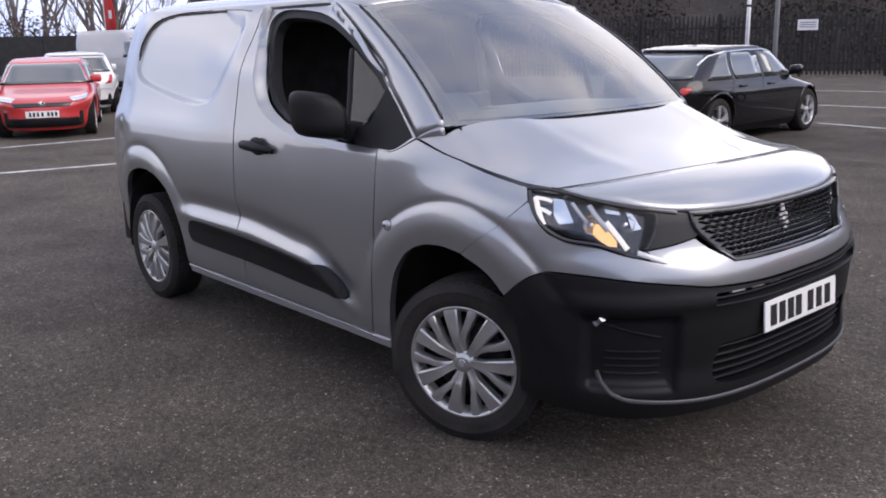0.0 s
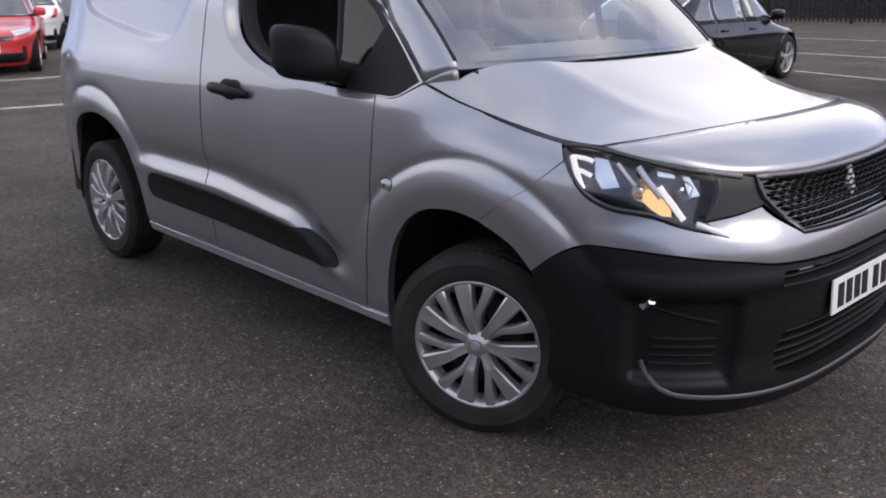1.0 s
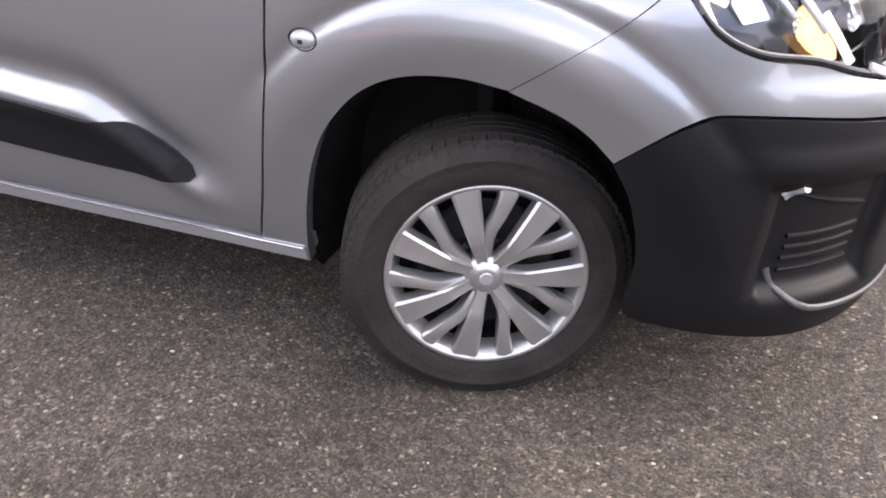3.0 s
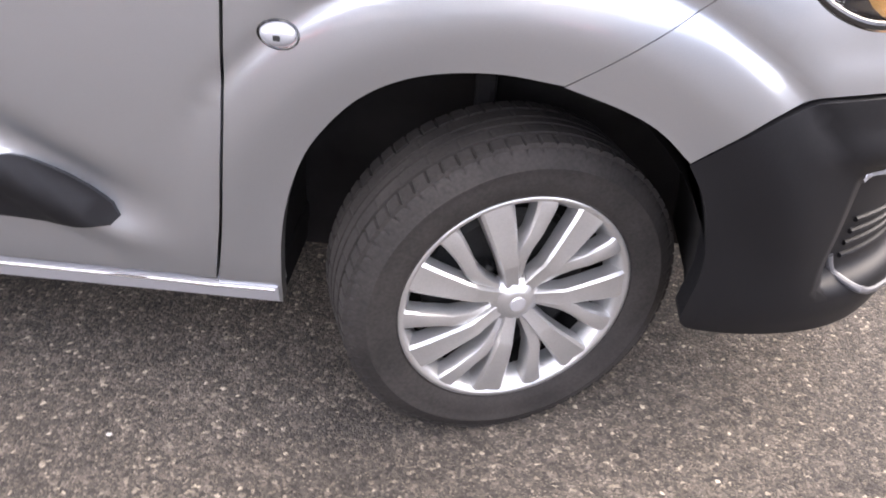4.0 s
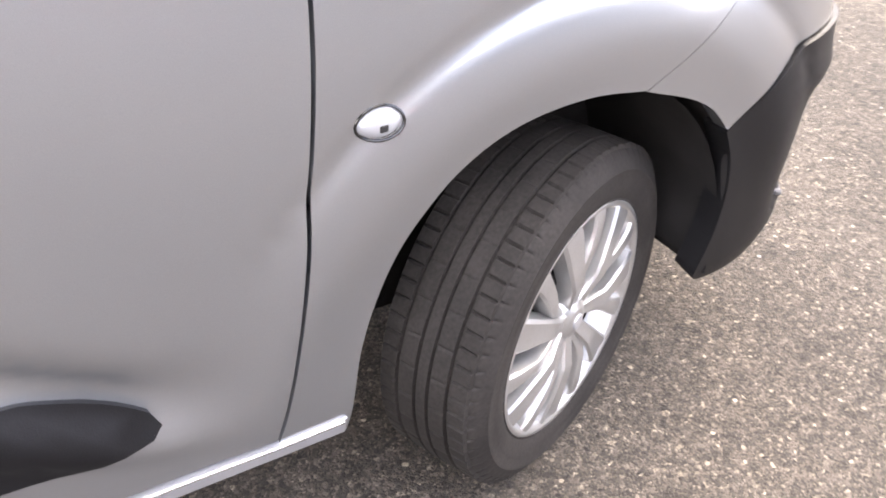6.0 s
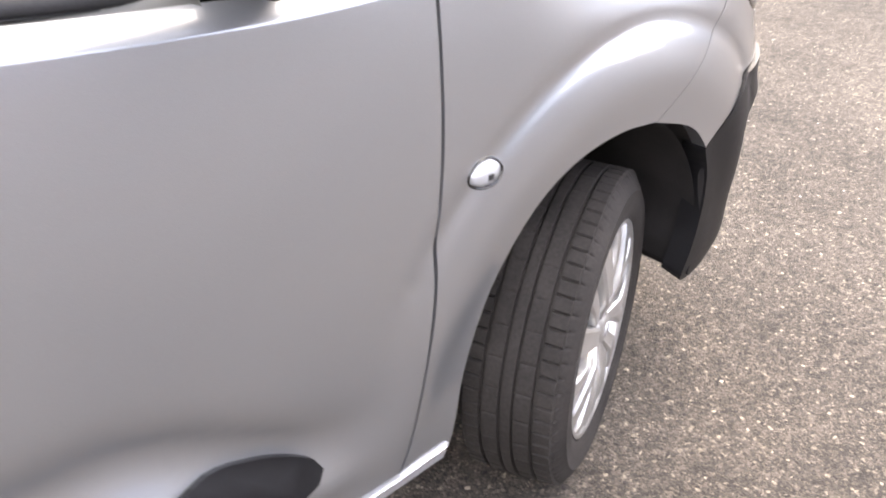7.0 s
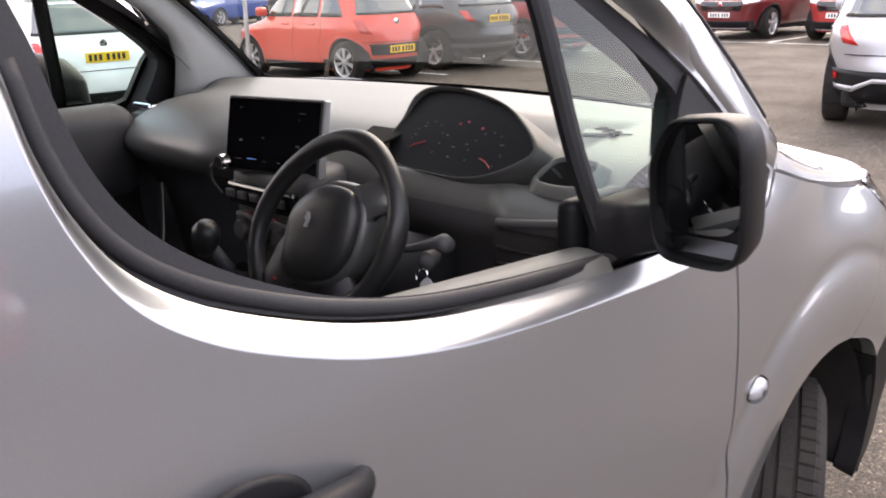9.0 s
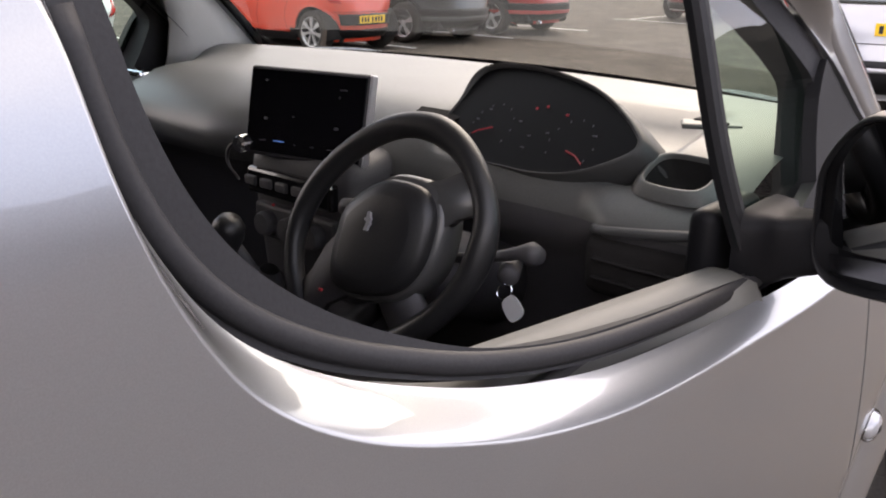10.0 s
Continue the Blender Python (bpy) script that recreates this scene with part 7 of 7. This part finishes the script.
parked_car((20.3, 5.8), 180, "suv", CRIMSON, 4.45, 1.84, 1.62, 2.67, "crimson crossover facing the open tarmac", r=0.35, plate_front=True)
parked_car((18.6, 29.5), 195, "hatch", BLUE_CAR, 4.0, 1.75, 1.48, 2.5, "blue hatchback far off by the fence")
parked_car((13.5, 30.5), 185, "hatch", BLACK_CAR, 4.2, 1.75, 1.45, 2.6, "black car far off by the fence")
# behind the van
PALE_VAN = car_paint("pale_grey_van_paint", (0.42, 0.42, 0.43))
parked_car((-15.13, 2.56), -22.5, "hatch", PILLAR_RED, 3.97, 1.68, 1.34, 2.47, "red hatchback with chrome grille badge, parked", plate_front=True)
parked_car((-20.0, 4.76), 162, "hatch", WHITE_CAR, 4.2, 1.78, 1.40, 2.6, "white estate car parked behind the red one")
parked_car((-20.93, 2.23), 162, "hatch", WHITE_CAR, 4.2, 1.78, 1.40, 2.6, "white hatchback parked in the back row")
parked_car((-27.0, 9.25), 10, "van", PALE_VAN, 5.2, 2.0, 2.02, 3.3, "pale grey panel van parked at the back", "van", r=0.35)
parked_car((-5.30, 9.30), 92, "sloped", BLACK_CAR, 4.37, 1.81, 1.38, 2.66, "black five-door hatchback parked on the tarmac", r=0.33, chrome_line=True)
parked_car((-1.15, 11.2), 95, "suv", BLACK_CAR, 4.4, 1.84, 1.62, 2.67, "black crossover parked on the tarmac", r=0.34)
# row on the near side, seen as reflections in the doors
parked_car((-6.5, -13.2), 90, "hatch", RED, 4.0, 1.72, 1.46, 2.5, "red hatchback across the lane from the van", r=0.31)
parked_car((-3.8, -13.4), 90, "suv", WHITE_CAR, 4.4, 1.82, 1.60, 2.65, "white crossover across the lane from the van", r=0.33)
parked_car((-1.2, -13.2), 90, "hatch", DARK_GREY, 4.2, 1.78, 1.47, 2.6, "charcoal hatchback across the lane from the van")
parked_car((1.4, -13.3), 90, "hatch", CRIMSON, 4.1, 1.75, 1.47, 2.55, "crimson hatchback across the lane from the van")
parked_car((-9.1, -13.2), 90, "suv", SILVER_CAR, 4.3, 1.80, 1.58, 2.6, "silver crossover across the lane from the van", r=0.33)


# ---- fences, posts, sign, trees ----
def palisade(a, b, height=2.15, pitch=0.145):
    a, b = Vector((*a, 0)), Vector((*b, 0))
    d = (b - a).normalized()
    ang = math.degrees(math.atan2(d.y, d.x))
    n = int((b - a).length / pitch)
    me = bpy.data.meshes.new("pale")
    bm = slab([[(-0.035, 0, z), (-0.018, -0.022, z), (0.018, -0.022, z), (0.035, 0, z)] for z in (0.06, height - 0.12)] + [[(-0.012, 0, height), (-0.006, -0.008, height), (0.006, -0.008, height), (0.012, 0, height)]], 0.004, (0, 1, 0))
    bm.to_mesh(me)
    bm.free()
    fence = empty("palisade_fence", pose(a.x, a.y, 0, 0, 0, ang), "dark steel palisade fence along the car park edge", "fence")
    for i in range(n):
        if i < 290:
            ob = link_mesh("pale", me, FENCE_STEEL, fence)
            ob.location = ((i + 0.5) * pitch, 0, 0)
    for z in (0.45, height - 0.45):
        part("rail", rounded_box(((b - a).length, 0.04, 0.05), ((b - a).length / 2, 0.04, z), 0.005), FENCE_STEEL, fence)
    for k in range(int((b - a).length / 2.75) + 1):
        part("post", rounded_box((0.10, 0.06, height + 0.05), (k * 2.75, 0.09, (height + 0.05) / 2), 0.005), FENCE_STEEL, fence)
    return fence


palisade((-22.5, 21.3), (3.5, 37.7))
palisade((3.6, 37.8), (45.0, 45.0))


def plain_fence(a, b, height):
    a, b = Vector((*a, 0)), Vector((*b, 0))
    d = (b - a).normalized()
    fence = empty("panel_fence", pose(a.x, a.y, 0, 0, 0, math.degrees(math.atan2(d.y, d.x))), "dark solid boundary fence behind the parked cars", "fence")
    n = int((b - a).length / 2.4)
    for i in range(n):
        part("panel", rounded_box((2.38, 0.05, height), ((i + 0.5) * 2.4, 0, height / 2), 0.01), FENCE_STEEL, fence)
        part("post", rounded_box((0.10, 0.10, height + 0.08), (i * 2.4, -0.04, height / 2 + 0.04), 0.01), FENCE_STEEL, fence)
    return fence


plain_fence((-58.0, -14.0), (-46.0, 26.0), 2.05)
plain_fence((26.0, -24.0), (-40.0, -24.0), 2.2)

# white post and a lamp column by the fence, notice on the fence
post = empty("white_post", pose(-9.55, 17.4, 0), "slim white post beside the fence", "post")
part("shaft", tube([(0, 0, 0), (0, 0, 3.9)], 0.05, 12), material("white_post_paint", (0.78, 0.78, 0.79), 0.5, vary=0.08), post, smooth=True)
part("foot_collar", lathe([(0.09, 0), (0.09, 0.2), (0.06, 0.24)], (0, 0, 0), 16, turn=Matrix.Rotation(radians(90), 4, "X")), POLE_STEEL, post)
part("band", tube([(0, 0, 2.14), (0, 0, 2.19)], 0.056, 12), BLACK_PLASTIC, post)
part("cap", tube([(0, 0, 3.0), (0, 0, 3.12)], 0.085, 12), POLE_STEEL, post)
col = empty("lamp_column", pose(-11.6, 22.5, 0), "grey lamp column behind the parked cars", "lamp post")
part("column", tube([(0, 0, 0), (0, 0, 1.2), (0, 0, 6.5)], [0.10, 0.07, 0.06], 14), material("grey_column", (0.16, 0.165, 0.17), 0.6, vary=0.1), col, smooth=True)
part("bracket", rounded_box((0.7, 0.08, 0.06), (0, 0, 3.05), 0.01), POLE_STEEL, col)
part("lantern", rounded_box((0.6, 0.25, 0.14), (0.2, 0, 6.55), 0.04), POLE_STEEL, col)
notice = empty("notice", pose(-13.02, 27.18, 1.75, 0, 0, 32.2), "white notice with grey writing fixed to the fence", "sign")
part("board", rounded_box((0.66, 0.02, 0.36), (0, -0.05, 0), 0.005), material("notice_white", (0.72, 0.72, 0.74), 0.5, vary=0.05), notice)
for k in range(3):
    part("text_bar", rounded_box((0.50, 0.004, 0.035), (0, -0.063, 0.08 - 0.075 * k), 0), material("notice_ink", (0.25, 0.25, 0.28), 0.6), notice)
thin = empty("white_pole", pose(6.75, 10.9, 0), "thin white pole at a bay corner", "post")
part("shaft", tube([(0, 0, 0), (0, 0, 4.2)], 0.035, 10), material("white_pole_paint", (0.75, 0.76, 0.76), 0.5, vary=0.08), thin, smooth=True)

flag = empty("feather_flag", pose(-31.2, 9.9, 0), "red upright banner flag on a thin pole", "flag")
rows = [[(0.05 + 0.02 * math.sin(i), 0.0, z), (0.05 + w * 0.5, 0.05 * math.sin(i * 1.3), z), (0.05 + w, 0.08 * math.sin(i * 1.1 + 1), z - 0.03)] for i, (z, w) in enumerate(((1.9, 0.75), (2.5, 0.8), (3.2, 0.82), (3.9, 0.8), (4.5, 0.7), (4.9, 0.45)))]
part("cloth", slab(rows, 0.006, (0, 1, 0)), material("red_cloth", (0.60, 0.03, 0.03), 0.8, vary=0.1), flag, smooth=True)
part("pole", tube([(0, 0, 0), (0.03, 0, 3.0), (0.05, 0, 5.0)], 0.025, 8), POLE_STEEL, flag)
part("mark", rounded_box((0.28, 0.02, 0.30), (0.50, 0.03, 2.6), 0.01), material("white_cloth", (0.7, 0.7, 0.7), 0.8), flag)


def bare_tree(height, seed):
    rng = random.Random(seed)
    verts, faces = [], []

    def limb(p, d, length, r, depth):
        n = 4
        pts = [p]
        for i in range(n):
            d = (d + Vector((rng.uniform(-.16, .16), rng.uniform(-.16, .16), rng.uniform(-0.03, .14)))).normalized()
            pts.append(pts[-1] + d * length / n)
        seg = 6 if depth < 2 else 3
        base = len(verts)
        for i, q in enumerate(pts):
            rr = r * (1 - 0.55 * i / n)
            a = d.orthogonal().normalized()
            b = d.cross(a)
            for k in range(seg):
                t = 2 * math.pi * k / seg
                verts.append(q + rr * (math.cos(t) * a + math.sin(t) * b))
        for i in range(n):
            for k in range(seg):
                faces.append((base + i * seg + k, base + i * seg + (k + 1) % seg, base + (i + 1) * seg + (k + 1) % seg, base + (i + 1) * seg + k))
        if depth < 5:
            for _ in range(3 if depth else 5):
                j = rng.randint(2 if depth else 1, n)
                nd = (d + Vector((rng.uniform(-1, 1), rng.uniform(-1, 1), rng.uniform(-0.1, 0.7))) * 0.85).normalized()
                limb(pts[j], nd, length * rng.uniform(0.55, 0.8), r * 0.45, depth + 1)
    limb(Vector((0, 0, -0.1)), Vector((0, 0, 1)), height * 0.42, height * 0.022, 0)
    me = bpy.data.meshes.new("trunk_and_limbs")
    me.from_pydata([tuple(v) for v in verts], [], faces)
    return me


def tree_things(spots, seed0, label):
    meshes = [bare_tree(10.0, seed0 + k) for k in range(3)]
    for i, (x, y, h) in enumerate(spots):
        t = empty("bare_tree", pose(x, y, 0, 0, 0, 53 * i), label, "tree", "trees past the fence")
        ob = link_mesh("trunk", meshes[i % 3], BARK, t)
        ob.scale = (h / 10, h / 10, h / 10)


rt = random.Random(5)
tree_things([(-62 - rt.uniform(0, 14), -14 + 5.0 * i + rt.uniform(-1, 1), rt.uniform(9, 13)) for i in range(9)], 11, "bare winter tree beyond the boundary fence")
tree_things([(-60 - rt.uniform(0, 12), 14.5 + 1.0 * i + rt.uniform(-0.4, 0.4), rt.uniform(8, 12)) for i in range(12)], 21, "bare winter tree beyond the boundary fence")
tree_things([(-27 + 6.0 * i + rt.uniform(-1, 1), 27.5 + 3.6 * i + rt.uniform(3, 6), rt.uniform(8, 11)) for i in range(5)], 31, "bare winter tree behind the palisade fence")


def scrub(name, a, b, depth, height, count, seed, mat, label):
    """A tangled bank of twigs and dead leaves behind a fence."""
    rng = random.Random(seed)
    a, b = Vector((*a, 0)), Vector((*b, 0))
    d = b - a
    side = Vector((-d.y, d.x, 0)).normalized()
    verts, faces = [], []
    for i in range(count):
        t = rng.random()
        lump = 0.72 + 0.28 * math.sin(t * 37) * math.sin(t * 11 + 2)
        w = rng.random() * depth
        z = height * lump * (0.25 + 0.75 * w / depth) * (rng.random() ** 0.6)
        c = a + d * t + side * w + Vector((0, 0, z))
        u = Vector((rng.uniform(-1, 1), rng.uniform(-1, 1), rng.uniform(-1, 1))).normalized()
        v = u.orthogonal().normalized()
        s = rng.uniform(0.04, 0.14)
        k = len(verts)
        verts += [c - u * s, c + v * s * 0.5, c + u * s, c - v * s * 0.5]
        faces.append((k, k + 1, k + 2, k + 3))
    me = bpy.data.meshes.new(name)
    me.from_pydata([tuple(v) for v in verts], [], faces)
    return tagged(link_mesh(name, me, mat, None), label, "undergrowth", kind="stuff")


def bank(a, b, depth, height):
    a, b = Vector((*a, 0)), Vector((*b, 0))
    d = b - a
    side = Vector((-d.y, d.x, 0)).normalized()
    rng = random.Random(8)
    rows = [[a + d * i / 40 + side * depth * j / 8 + Vector((0, 0, -0.05 + height * math.sin(math.pi * min(1, j / 8) * 0.55) * (0.85 + 0.25 * rng.random()) if j else -0.05)) for j in range(9)] for i in range(41)]
    return tagged(part("bank", sheet(rows), material("leaf_litter", (0.028, 0.024, 0.021), 0.95, vary=0.5, scale=0.5, grain=0.4, grain_scale=6), None, smooth=True), "dark earth bank round the car park", "bank", kind="structure")


bank((-42, 14.5), (9, 46.5), 14, 5.2)
bank((9, 46.5), (62, 56.5), 14, 4.6)
bank((34, -27), (-44, -27), 12, 7.5)
# added out of view ahead of the van, to darken low reflections in its paint
bank((64, 56), (46, -30), 12, 6.5)
bank((-68, 34), (-68, -26), 14, 1.0)
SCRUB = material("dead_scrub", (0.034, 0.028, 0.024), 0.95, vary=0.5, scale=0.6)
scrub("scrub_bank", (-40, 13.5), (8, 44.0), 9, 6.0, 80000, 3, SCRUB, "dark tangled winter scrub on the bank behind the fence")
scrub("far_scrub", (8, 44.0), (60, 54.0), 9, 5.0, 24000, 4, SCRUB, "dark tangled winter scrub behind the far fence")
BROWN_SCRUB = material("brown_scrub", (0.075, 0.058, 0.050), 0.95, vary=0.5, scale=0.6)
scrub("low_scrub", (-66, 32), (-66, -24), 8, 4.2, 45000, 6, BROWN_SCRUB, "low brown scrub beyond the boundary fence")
